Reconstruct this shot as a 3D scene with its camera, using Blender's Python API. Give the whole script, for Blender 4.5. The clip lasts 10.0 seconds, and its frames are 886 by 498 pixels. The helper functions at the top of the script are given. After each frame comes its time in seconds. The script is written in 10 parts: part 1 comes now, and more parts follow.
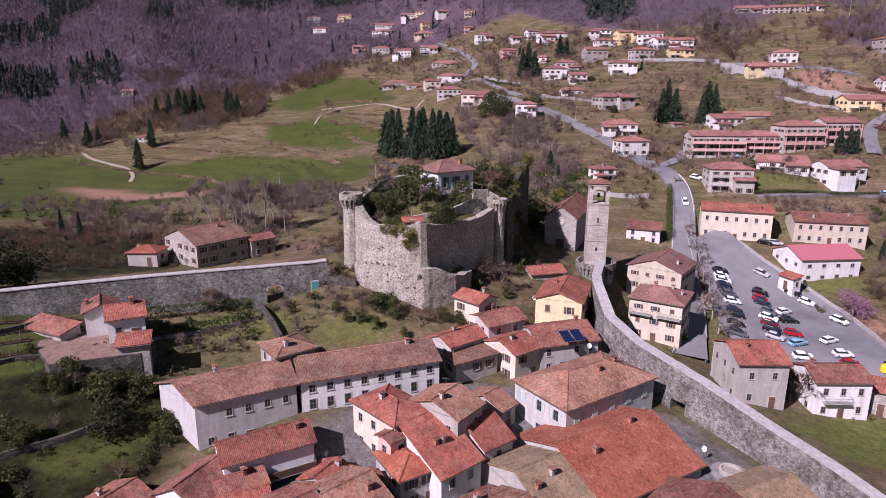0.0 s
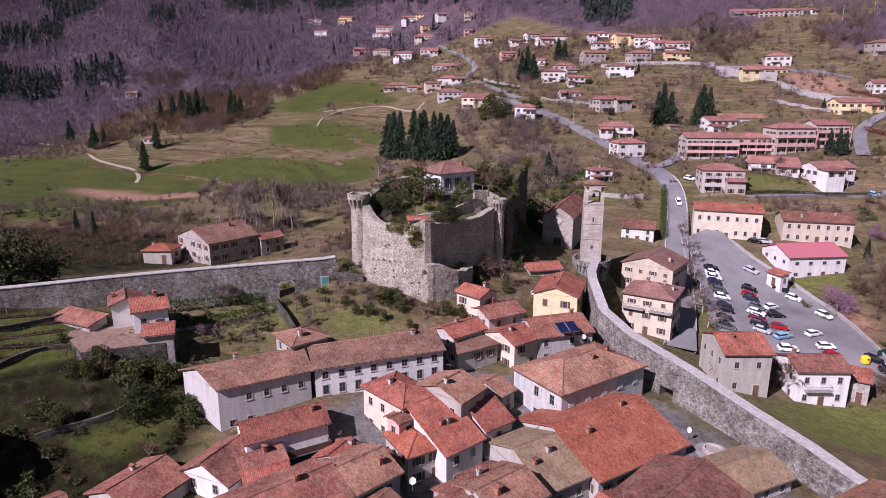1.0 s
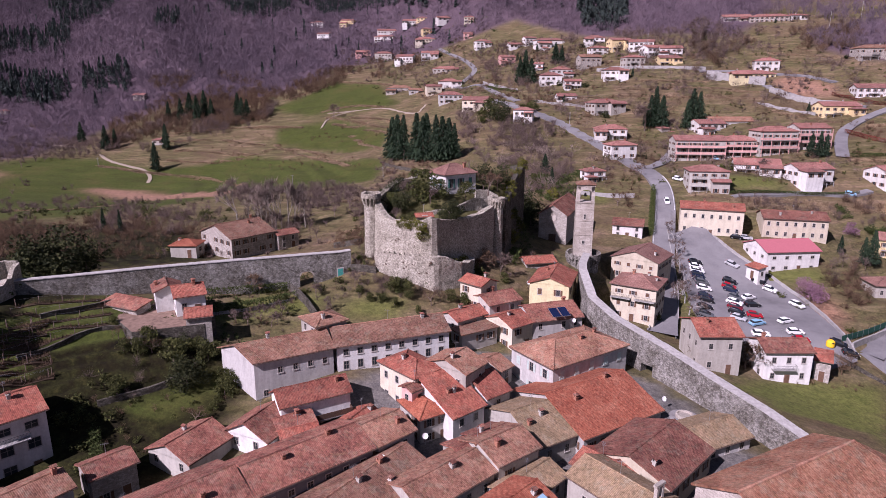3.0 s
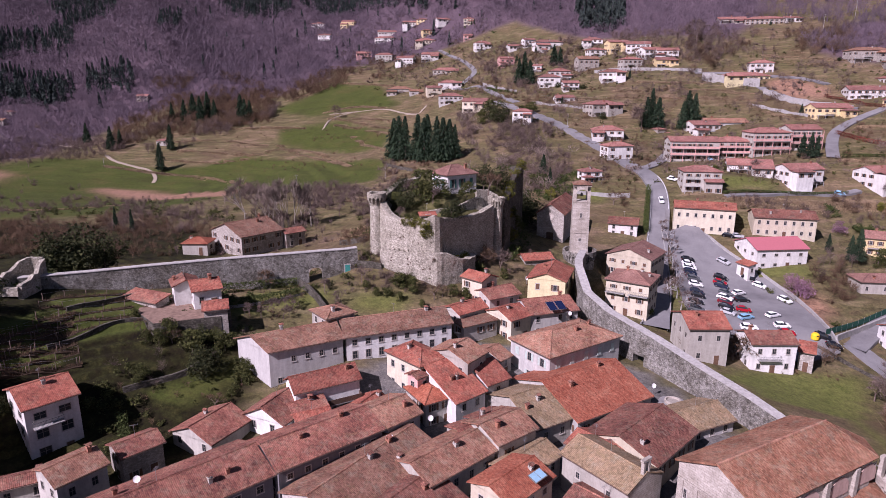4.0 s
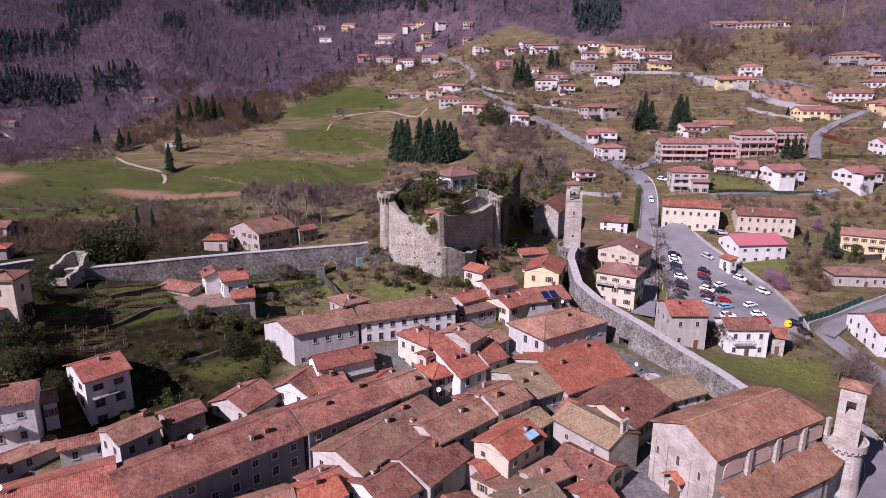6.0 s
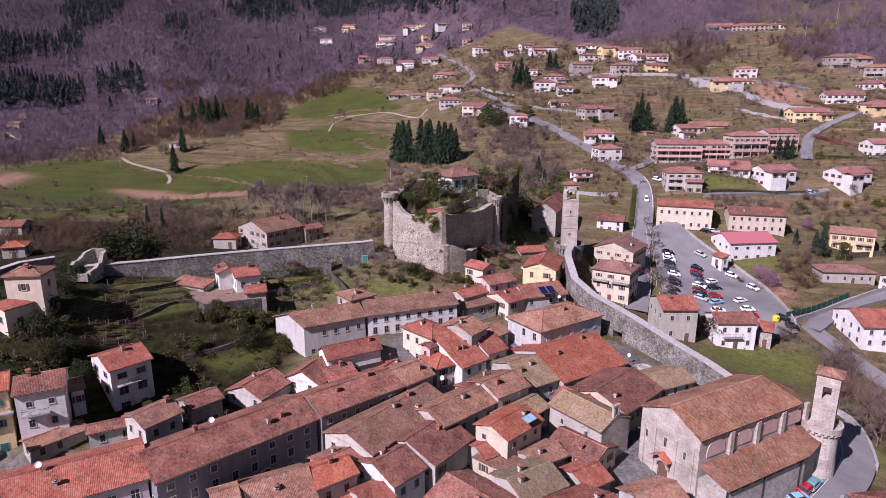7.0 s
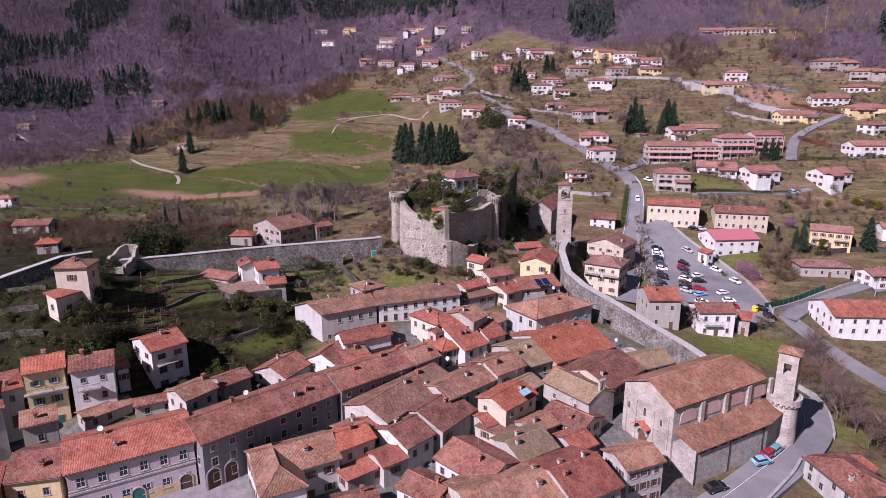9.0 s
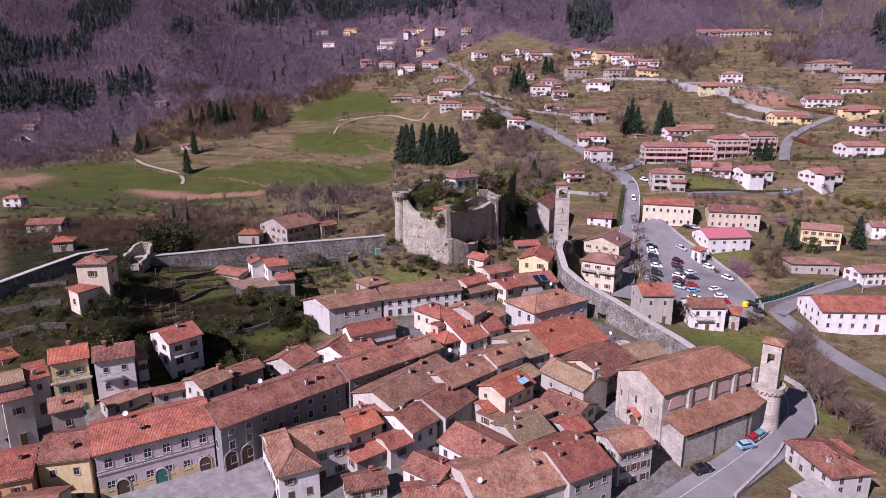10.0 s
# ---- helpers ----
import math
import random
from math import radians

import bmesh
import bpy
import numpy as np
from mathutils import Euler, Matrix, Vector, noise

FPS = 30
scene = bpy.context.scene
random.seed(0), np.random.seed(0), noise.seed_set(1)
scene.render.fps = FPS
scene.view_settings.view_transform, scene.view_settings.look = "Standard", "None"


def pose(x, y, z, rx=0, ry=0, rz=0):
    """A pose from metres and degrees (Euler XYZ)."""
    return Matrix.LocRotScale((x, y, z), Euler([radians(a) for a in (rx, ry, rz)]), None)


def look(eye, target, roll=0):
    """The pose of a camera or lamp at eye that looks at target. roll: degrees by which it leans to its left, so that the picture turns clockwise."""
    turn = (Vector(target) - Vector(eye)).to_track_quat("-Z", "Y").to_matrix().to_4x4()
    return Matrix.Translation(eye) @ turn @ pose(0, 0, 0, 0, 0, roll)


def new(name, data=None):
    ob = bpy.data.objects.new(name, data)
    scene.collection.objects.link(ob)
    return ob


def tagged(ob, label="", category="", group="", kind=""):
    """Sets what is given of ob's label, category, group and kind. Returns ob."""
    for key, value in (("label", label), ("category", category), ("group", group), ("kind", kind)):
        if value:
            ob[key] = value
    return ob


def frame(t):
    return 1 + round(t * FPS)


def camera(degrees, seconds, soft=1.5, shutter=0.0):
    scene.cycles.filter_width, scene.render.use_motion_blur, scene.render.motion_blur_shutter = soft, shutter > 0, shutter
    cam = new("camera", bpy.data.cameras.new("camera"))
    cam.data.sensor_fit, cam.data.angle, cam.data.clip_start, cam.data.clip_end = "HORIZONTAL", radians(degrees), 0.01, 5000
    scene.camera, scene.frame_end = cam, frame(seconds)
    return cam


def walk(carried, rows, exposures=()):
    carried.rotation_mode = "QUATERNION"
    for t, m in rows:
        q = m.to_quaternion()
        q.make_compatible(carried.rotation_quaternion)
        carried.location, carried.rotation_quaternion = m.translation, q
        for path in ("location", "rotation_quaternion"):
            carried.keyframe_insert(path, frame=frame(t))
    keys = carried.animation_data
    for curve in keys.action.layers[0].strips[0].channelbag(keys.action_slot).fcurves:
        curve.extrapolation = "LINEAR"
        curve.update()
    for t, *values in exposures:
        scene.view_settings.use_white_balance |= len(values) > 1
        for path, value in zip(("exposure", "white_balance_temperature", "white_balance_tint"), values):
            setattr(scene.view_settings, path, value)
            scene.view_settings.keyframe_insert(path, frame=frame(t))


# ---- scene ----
# ---- camera ----
cam = camera(71.0, 10.0, soft=0.5)


def aim(yaw, pitch, roll):
    """Camera turn: yaw to the left from north (+y), pitch up, roll."""
    return pose(0, 0, 0, 90 + pitch, 0, yaw) @ pose(0, 0, 0, 0, 0, roll)


walk(cam, [
    (0, pose(0.000, 0.000, 55.986) @ aim(0.066, -14.499, 0.171)),
    (0.5, pose(-0.345, -3.497, 56.490) @ aim(0.052, -14.446, 0.175)),
    (1, pose(-0.732, -6.985, 57.000) @ aim(0.009, -14.417, 0.166)),
    (1.5, pose(-1.068, -10.471, 57.526) @ aim(-0.028, -14.411, 0.167)),
    (2, pose(-1.419, -13.965, 58.014) @ aim(-0.055, -14.405, 0.163)),
    (2.5, pose(-1.725, -17.424, 58.574) @ aim(-0.068, -14.408, 0.171)),
    (4, pose(-2.827, -27.934, 60.258) @ aim(-0.159, -14.434, 0.183)),
    (4.5, pose(-3.190, -31.460, 60.866) @ aim(-0.196, -14.437, 0.159)),
    (5, pose(-3.562, -34.944, 61.483) @ aim(-0.229, -14.457, 0.142)),
    (5.5, pose(-3.863, -38.449, 61.982) @ aim(-0.248, -14.448, 0.124)),
    (7, pose(-4.967, -48.994, 63.684) @ aim(-0.345, -14.465, 0.101)),
    (7.5, pose(-5.329, -52.495, 64.279) @ aim(-0.382, -14.472, 0.088)),
    (8, pose(-5.699, -55.938, 64.847) @ aim(-0.410, -14.475, 0.074)),
    (8.5, pose(-6.056, -59.438, 65.406) @ aim(-0.430, -14.483, 0.069)),
    (9, pose(-6.412, -62.883, 65.970) @ aim(-0.462, -14.476, 0.058)),
    (9.5, pose(-6.769, -66.360, 66.568) @ aim(-0.485, -14.497, 0.037)),
    (10, pose(-7.106, -69.855, 67.135) @ aim(-0.503, -14.505, 0.032)),
], [(0, 0.18, 5840, 40.5), (10, 0.20, 5840, 40.5)])
# ---- camera end ----

# ---- light ----
SUN_AZ, SUN_EL = 226.0, 41.0  # clockwise from +y, above the horizon
world = bpy.data.worlds.new("world")
scene.world = world
world.use_nodes = True
wn = world.node_tree
sky = wn.nodes.new("ShaderNodeTexSky")
sky.sky_type = 'NISHITA'
sky.sun_disc = False
sky.sun_elevation, sky.sun_rotation = radians(SUN_EL), radians(SUN_AZ)
sky.altitude, sky.air_density, sky.dust_density, sky.ozone_density = 400, 1.0, 1.2, 1.0
wn.links.new(sky.outputs[0], wn.nodes["Background"].inputs[0])
wn.nodes["Background"].inputs[1].default_value = 0.04
sun_data = bpy.data.lights.new("sun", 'SUN')
sun_data.energy, sun_data.angle, sun_data.color = 6.3, radians(0.55), (1.0, 0.94, 0.86)
sun = new("sun", sun_data)
sun.matrix_world = look((0, 0, 0), (-math.sin(radians(SUN_AZ)) * math.cos(radians(SUN_EL)),
                                    -math.cos(radians(SUN_AZ)) * math.cos(radians(SUN_EL)), -math.sin(radians(SUN_EL))))

# ---- materials ----
def node_mat(name):
    m = bpy.data.materials.new(name)
    m.use_nodes = True
    nt = m.node_tree
    nt.nodes["Principled BSDF"].inputs["Specular IOR Level"].default_value = 0.15
    return m, nt, nt.nodes["Principled BSDF"]


def by_house(nt, col, low, high):
    """Each house has its own age and tone of paint or tile."""
    oi = nt.nodes.new("ShaderNodeObjectInfo")
    return mix(nt, 1.0, col, ramp(nt, oi.outputs["Random"], [(0.0, low), (1.0, high)]), 'MULTIPLY')


def add(nt, kind, **vals):
    n = nt.nodes.new(kind)
    for k, v in vals.items():
        n.inputs[k.replace("_", " ")].default_value = v
    return n


def ramp(nt, fac, stops):
    r = nt.nodes.new("ShaderNodeValToRGB")
    el = r.color_ramp.elements
    while len(el) < len(stops):
        el.new(0.5)
    for e, (p, c) in zip(el, stops):
        e.position, e.color = p, (*c, 1)
    nt.links.new(fac, r.inputs[0])
    return r.outputs[0]


def mix(nt, fac, a, b, kind='MIX'):
    n = nt.nodes.new("ShaderNodeMix")
    n.data_type, n.blend_type = 'RGBA', kind
    for sock, v in ((n.inputs[0], fac), (n.inputs[6], a), (n.inputs[7], b)):
        if isinstance(v, (int, float)):
            sock.default_value = v
        elif isinstance(v, tuple):
            sock.default_value = (*v, 1) if len(v) == 3 else v
        else:
            nt.links.new(v, sock)
    return n.outputs[2]


def maths(nt, op, a, b=0.0):
    n = nt.nodes.new("ShaderNodeMath")
    n.operation = op
    for sock, v in zip(n.inputs, (a, b)):
        if isinstance(v, (int, float)):
            sock.default_value = v
        else:
            nt.links.new(v, sock)
    return n.outputs[0]


def noise_of(nt, scale, detail=4.0, rough=0.55, vec=None):
    n = add(nt, "ShaderNodeTexNoise", Scale=scale, Detail=detail, Roughness=rough)
    if vec is not None:
        nt.links.new(vec, n.inputs["Vector"])
    return n.outputs["Fac"]


def place(nt):
    return nt.nodes.new("ShaderNodeNewGeometry").outputs["Position"]


def bump(nt, bsdf, height, dist, strength=1.0):
    b = add(nt, "ShaderNodeBump", Strength=strength, Distance=dist)
    nt.links.new(height, b.inputs["Height"])
    nt.links.new(b.outputs[0], bsdf.inputs["Normal"])


def shade(c, k):
    return tuple(min(1, v * k) for v in c)


def stucco(name, col, dirt=0.5, rough=0.9):
    """Painted render: rain streaks, blotches and a fine grain."""
    m, nt, b = node_mat(name)
    p = place(nt)
    stretch = nt.nodes.new("ShaderNodeVectorMath")
    stretch.operation = 'MULTIPLY'
    stretch.inputs[1].default_value = (1.0, 1.0, 0.16)
    nt.links.new(p, stretch.inputs[0])
    streak = noise_of(nt, 0.9, 5, 0.65, stretch.outputs[0])
    blot = noise_of(nt, 0.35, 4, 0.6, p)
    c1 = ramp(nt, streak, [(0.32, shade(col, 0.62)), (0.58, col)])
    c2 = ramp(nt, blot, [(0.3, shade(col, 0.78)), (0.6, shade(col, 1.05))])
    fine = noise_of(nt, 2.2, 5, 0.7, p)
    col_ = mix(nt, 0.5, mix(nt, dirt, c2, c1), ramp(nt, fine, [(0.34, (0.78, 0.76, 0.73)), (0.56, (1.04, 1.04, 1.03))]), 'MULTIPLY')
    nt.links.new(by_house(nt, col_, (0.84, 0.82, 0.80), (1.08, 1.08, 1.08)), b.inputs["Base Color"])
    b.inputs["Roughness"].default_value = rough
    bump(nt, b, noise_of(nt, 6, 3, 0.6, p), 0.03, 0.5)
    return m


def stone(name, a, b_, joint, scale=1.6, relief=0.08, spot=0.55, wash=0.8, grain=1.3):
    """Rubble masonry: uneven stones with recessed joints, stains and weather streaks."""
    m, nt, b = node_mat(name)
    p = place(nt)
    sq = nt.nodes.new("ShaderNodeVectorMath")
    sq.operation = 'MULTIPLY'
    sq.inputs[1].default_value = (1.0, 1.0, 1.7)
    nt.links.new(p, sq.inputs[0])
    v = add(nt, "ShaderNodeTexVoronoi", Scale=scale)
    v.feature = 'DISTANCE_TO_EDGE'
    nt.links.new(sq.outputs[0], v.inputs["Vector"])
    vc = add(nt, "ShaderNodeTexVoronoi", Scale=scale)
    nt.links.new(sq.outputs[0], vc.inputs["Vector"])
    bw = nt.nodes.new("ShaderNodeRGBToBW")
    nt.links.new(vc.outputs["Color"], bw.inputs[0])
    base = ramp(nt, bw.outputs[0], [(0.2, a), (0.8, b_)])
    edge = ramp(nt, v.outputs["Distance"], [(0.0, (0, 0, 0)), (0.09, (1, 1, 1))])
    col = mix(nt, edge, joint, base)
    stain = noise_of(nt, 0.22, 6, 0.68, p)
    dark = ramp(nt, stain, [(0.35, (0.42, 0.40, 0.36)), (0.6, (1, 1, 1))])
    col = mix(nt, wash, col, dark, 'MULTIPLY')
    spots = noise_of(nt, grain, 5, 0.7, p)
    col = mix(nt, spot, col, ramp(nt, spots, [(0.38, (0.45, 0.43, 0.38)), (0.55, (1.1, 1.1, 1.08))]), 'MULTIPLY')
    nt.links.new(col, b.inputs["Base Color"])
    b.inputs["Roughness"].default_value = 0.95
    h = mix(nt, 0.5, edge, spots)
    bump(nt, b, h, relief, 0.8)
    return m


def tiles(name, cols, lichen=0.35):
    """Clay barrel tiles: channels down the slope, courses, single tiles of different firing, lichen and soot."""
    m, nt, b = node_mat(name)
    uv = nt.nodes.new("ShaderNodeUVMap")
    sep = nt.nodes.new("ShaderNodeSeparateXYZ")
    nt.links.new(uv.outputs[0], sep.inputs[0])
    p = place(nt)
    wob = noise_of(nt, 0.9, 3, 0.6, p)
    u = maths(nt, 'ADD', sep.outputs[0], maths(nt, 'MULTIPLY', wob, 0.22))
    uu = maths(nt, 'DIVIDE', u, 0.23)
    vv = maths(nt, 'DIVIDE', maths(nt, 'ADD', sep.outputs[1], maths(nt, 'MULTIPLY', wob, 0.3)), 0.42)
    comb = nt.nodes.new("ShaderNodeCombineXYZ")
    nt.links.new(maths(nt, 'FLOOR', uu), comb.inputs[0])
    nt.links.new(maths(nt, 'FLOOR', vv), comb.inputs[1])
    wn_ = nt.nodes.new("ShaderNodeTexWhiteNoise")
    nt.links.new(comb.outputs[0], wn_.inputs["Vector"])
    single = ramp(nt, wn_.outputs["Value"], [(0.0, shade(cols[0], 0.85)), (0.35, cols[1]), (0.8, cols[2]), (1.0, shade(cols[2], 1.25))])
    patch = noise_of(nt, 0.28, 6, 0.66, p)
    big = ramp(nt, patch, [(0.36, cols[0]), (0.5, cols[1]), (0.63, cols[2])])
    col = mix(nt, 0.6, single, big)
    grey = noise_of(nt, 0.7, 6, 0.72, p)
    lich = ramp(nt, grey, [(0.5, (0, 0, 0)), (0.66, (1, 1, 1))])
    col = mix(nt, maths(nt, 'MULTIPLY', lich, lichen), col, (0.30, 0.27, 0.20))
    yell = ramp(nt, noise_of(nt, 1.1, 5, 0.75, p), [(0.52, (0, 0, 0)), (0.64, (1, 1, 1))])
    col = mix(nt, maths(nt, 'MULTIPLY', yell, lichen * 0.7), col, (0.26, 0.20, 0.10))
    soot = noise_of(nt, 2.6, 6, 0.78, p)
    col = mix(nt, 0.6, col, ramp(nt, soot, [(0.36, (0.4, 0.38, 0.36)), (0.52, (1, 1, 1)), (0.68, (1.4, 1.35, 1.3))]), 'MULTIPLY')
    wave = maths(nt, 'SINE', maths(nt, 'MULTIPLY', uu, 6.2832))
    # channel hollows darkened in the colour, in step with the bump
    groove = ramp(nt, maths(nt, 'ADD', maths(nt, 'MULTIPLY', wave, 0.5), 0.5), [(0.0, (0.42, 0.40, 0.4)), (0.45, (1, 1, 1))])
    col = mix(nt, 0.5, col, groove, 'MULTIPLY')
    nt.links.new(by_house(nt, col, (0.74, 0.76, 0.78), (1.18, 1.14, 1.12)), b.inputs["Base Color"])
    b.inputs["Roughness"].default_value = 0.92
    saw = maths(nt, 'FRACT', vv)
    bump(nt, b, maths(nt, 'ADD', maths(nt, 'MULTIPLY', wave, 0.5), maths(nt, 'MULTIPLY', saw, -0.35)), 0.05, 0.5)
    return m


def plain(name, col, rough=0.7, metal=0.0, vary=0.25, scale=2.0, relief=0.0):
    m, nt, b = node_mat(name)
    p = place(nt)
    n = noise_of(nt, scale, 5, 0.65, p)
    nt.links.new(ramp(nt, n, [(0.3, shade(col, 1 - vary)), (0.7, shade(col, 1 + vary))]), b.inputs["Base Color"])
    b.inputs["Roughness"].default_value, b.inputs["Metallic"].default_value = rough, metal
    if relief:
        bump(nt, b, n, relief)
    return m


def leafy(name, cols, rough=0.8):
    """Foliage or twigs: each leaf or twig has its own shade."""
    m, nt, b = node_mat(name)
    g = nt.nodes.new("ShaderNodeNewGeometry")
    oi = nt.nodes.new("ShaderNodeObjectInfo")
    f = maths(nt, 'FRACT', maths(nt, 'ADD', g.outputs["Random Per Island"], maths(nt, 'MULTIPLY', oi.outputs["Random"], 0.3)))
    col = ramp(nt, f, [(0.0, cols[0]), (0.5, cols[1]), (1.0, cols[2])])
    big = noise_of(nt, 0.02, 4, 0.6, g.outputs["Position"])
    col = mix(nt, 0.5, col, ramp(nt, big, [(0.35, (0.7, 0.7, 0.72)), (0.65, (1.25, 1.2, 1.15))]), 'MULTIPLY')
    tree = noise_of(nt, 0.11, 3, 0.6, g.outputs["Position"])
    col = mix(nt, 0.6, col, ramp(nt, tree, [(0.34, (0.62, 0.6, 0.62)), (0.66, (1.32, 1.3, 1.28))]), 'MULTIPLY')
    nt.links.new(col, b.inputs["Base Color"])
    b.inputs["Roughness"].default_value = rough
    return m


M = {}
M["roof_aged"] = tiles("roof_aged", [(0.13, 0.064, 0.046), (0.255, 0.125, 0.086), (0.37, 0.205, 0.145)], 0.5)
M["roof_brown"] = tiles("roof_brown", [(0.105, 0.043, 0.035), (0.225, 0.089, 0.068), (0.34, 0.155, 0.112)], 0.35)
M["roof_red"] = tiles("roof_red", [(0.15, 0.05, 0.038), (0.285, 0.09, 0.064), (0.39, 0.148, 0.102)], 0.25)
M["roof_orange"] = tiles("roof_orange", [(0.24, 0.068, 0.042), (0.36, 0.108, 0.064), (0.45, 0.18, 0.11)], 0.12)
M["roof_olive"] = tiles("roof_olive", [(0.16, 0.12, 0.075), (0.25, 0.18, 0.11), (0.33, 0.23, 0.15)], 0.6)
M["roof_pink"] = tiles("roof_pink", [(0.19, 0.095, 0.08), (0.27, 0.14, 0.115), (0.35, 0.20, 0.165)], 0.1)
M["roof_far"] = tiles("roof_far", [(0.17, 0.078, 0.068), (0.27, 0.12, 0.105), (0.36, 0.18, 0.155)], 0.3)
M["sheet_pink"] = plain("sheet_pink", (0.40, 0.13, 0.15), 0.5, 0, 0.08)
M["white"] = stucco("white_paint", (0.66, 0.65, 0.635), 0.45)
M["offwhite"] = stucco("offwhite_paint", (0.45, 0.43, 0.395), 0.6)
M["cream"] = stucco("cream_paint", (0.58, 0.525, 0.42), 0.45)
M["yellow"] = stucco("yellow_paint", (0.68, 0.61, 0.38), 0.35)
M["pale_yellow"] = stucco("pale_yellow_paint", (0.72, 0.58, 0.33), 0.4)
M["ochre"] = stucco("ochre_paint", (0.55, 0.36, 0.19), 0.45)
M["lavender"] = stucco("lavender_paint", (0.62, 0.52, 0.565), 0.4)
M["pinkwall"] = stucco("pink_paint", (0.62, 0.36, 0.33), 0.4)
# grey render, darkened further for shade on fronts turned from the sun
M["greywall"] = stucco("grey_render", (0.20, 0.198, 0.21), 0.6)
M["palegrey"] = stucco("pale_grey_render", (0.47, 0.46, 0.45), 0.6)
M["stonewall"] = stone("house_stone", (0.32, 0.29, 0.265), (0.47, 0.43, 0.39), (0.27, 0.25, 0.23), 2.4, 0.04, 0.35, 0.5)
M["townwall"] = stone("town_wall_stone", (0.19, 0.182, 0.172), (0.34, 0.325, 0.305), (0.13, 0.122, 0.115), 2.4, 0.06, 0.85, 0.9)
M["castle"] = stone("castle_stone", (0.36, 0.33, 0.28), (0.58, 0.54, 0.47), (0.24, 0.215, 0.18), 3.2, 0.12, 0.85, 0.55, 2.6)


def coursed(name, a, b_, joint):
    """Squared stone in level courses, weathered."""
    m, nt, b = node_mat(name)
    p = place(nt)
    sep = nt.nodes.new("ShaderNodeSeparateXYZ")
    nt.links.new(p, sep.inputs[0])
    u = maths(nt, 'ADD', maths(nt, 'MULTIPLY', sep.outputs[0], 0.45), maths(nt, 'MULTIPLY', sep.outputs[1], 1.2))
    comb = nt.nodes.new("ShaderNodeCombineXYZ")
    nt.links.new(u, comb.inputs[0])
    nt.links.new(sep.outputs[2], comb.inputs[1])
    br = add(nt, "ShaderNodeTexBrick", Scale=1.0, Mortar_Size=0.025, Brick_Width=0.85, Row_Height=0.36, Bias=0.0)
    br.inputs["Color1"].default_value, br.inputs["Color2"].default_value, br.inputs["Mortar"].default_value = (*a, 1), (*b_, 1), (*joint, 1)
    nt.links.new(comb.outputs[0], br.inputs["Vector"])
    stain = noise_of(nt, 0.3, 6, 0.7, p)
    fine = noise_of(nt, 3.0, 5, 0.7, p)
    col = mix(nt, 0.7, br.outputs["Color"], ramp(nt, stain, [(0.35, (0.5, 0.47, 0.43)), (0.6, (1, 1, 1))]), 'MULTIPLY')
    col = mix(nt, 0.5, col, ramp(nt, fine, [(0.32, (0.55, 0.53, 0.5)), (0.6, (1.1, 1.1, 1.08))]), 'MULTIPLY')
    nt.links.new(col, b.inputs["Base Color"])
    b.inputs["Roughness"].default_value = 0.93
    bump(nt, b, mix(nt, 0.5, br.outputs["Fac"], fine), 0.03, 0.6)
    return m


M["ashlar"] = coursed("church_ashlar", (0.42, 0.38, 0.34), (0.51, 0.465, 0.42), (0.34, 0.31, 0.28))
M["aisle_stone"] = stone("aisle_stone", (0.37, 0.345, 0.315), (0.48, 0.45, 0.415), (0.31, 0.285, 0.26), 2.6, 0.03, 0.4, 0.35)
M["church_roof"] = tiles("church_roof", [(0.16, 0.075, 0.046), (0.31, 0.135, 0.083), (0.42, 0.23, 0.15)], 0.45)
M["pink_plaster"] = stucco("faded_pink_plaster", (0.56, 0.40, 0.36), 0.5)
M["coping"] = plain("coping_stone", (0.36, 0.345, 0.33), 0.9, 0, 0.25, 1.2, 0.02)
M["wood"] = plain("shutter_wood", (0.13, 0.075, 0.05), 0.7, 0, 0.3, 3)
M["green_wood"] = plain("green_shutter_wood", (0.04, 0.15, 0.13), 0.6, 0, 0.2, 3)
M["grey_green"] = plain("grey_green_shutter", (0.40, 0.47, 0.44), 0.7, 0, 0.15, 3)
M["frame"] = plain("window_frame_wood", (0.17, 0.15, 0.135), 0.6, 0, 0.3, 3)
M["frame_white"] = plain("white_window_frame_paint", (0.70, 0.69, 0.67), 0.6, 0, 0.1, 3)
M["surround"] = plain("window_surround_stone", (0.42, 0.39, 0.36), 0.85, 0, 0.2, 2)
M["iron"] = plain("railing_iron", (0.06, 0.06, 0.065), 0.5, 0.6, 0.2)
M["gutter"] = plain("weathered_copper_gutter", (0.14, 0.10, 0.085), 0.6, 0.3, 0.3)
M["steel"] = plain("galvanised_steel", (0.45, 0.46, 0.47), 0.4, 0.8, 0.15)
M["dish"] = plain("dish_paint", (0.78, 0.78, 0.77), 0.4, 0, 0.05)
M["timber"] = plain("dark_timber", (0.09, 0.06, 0.045), 0.8, 0, 0.35, 4)
M["brick"] = plain("chimney_brick", (0.32, 0.15, 0.10), 0.9, 0, 0.35, 5, 0.02)
g_, nt_, b_ = node_mat("window_glass")
b_.inputs["Base Color"].default_value = (0.025, 0.03, 0.035, 1)
b_.inputs["Roughness"].default_value = 0.08
b_.inputs["Specular IOR Level"].default_value = 0.5
M["glass"] = g_


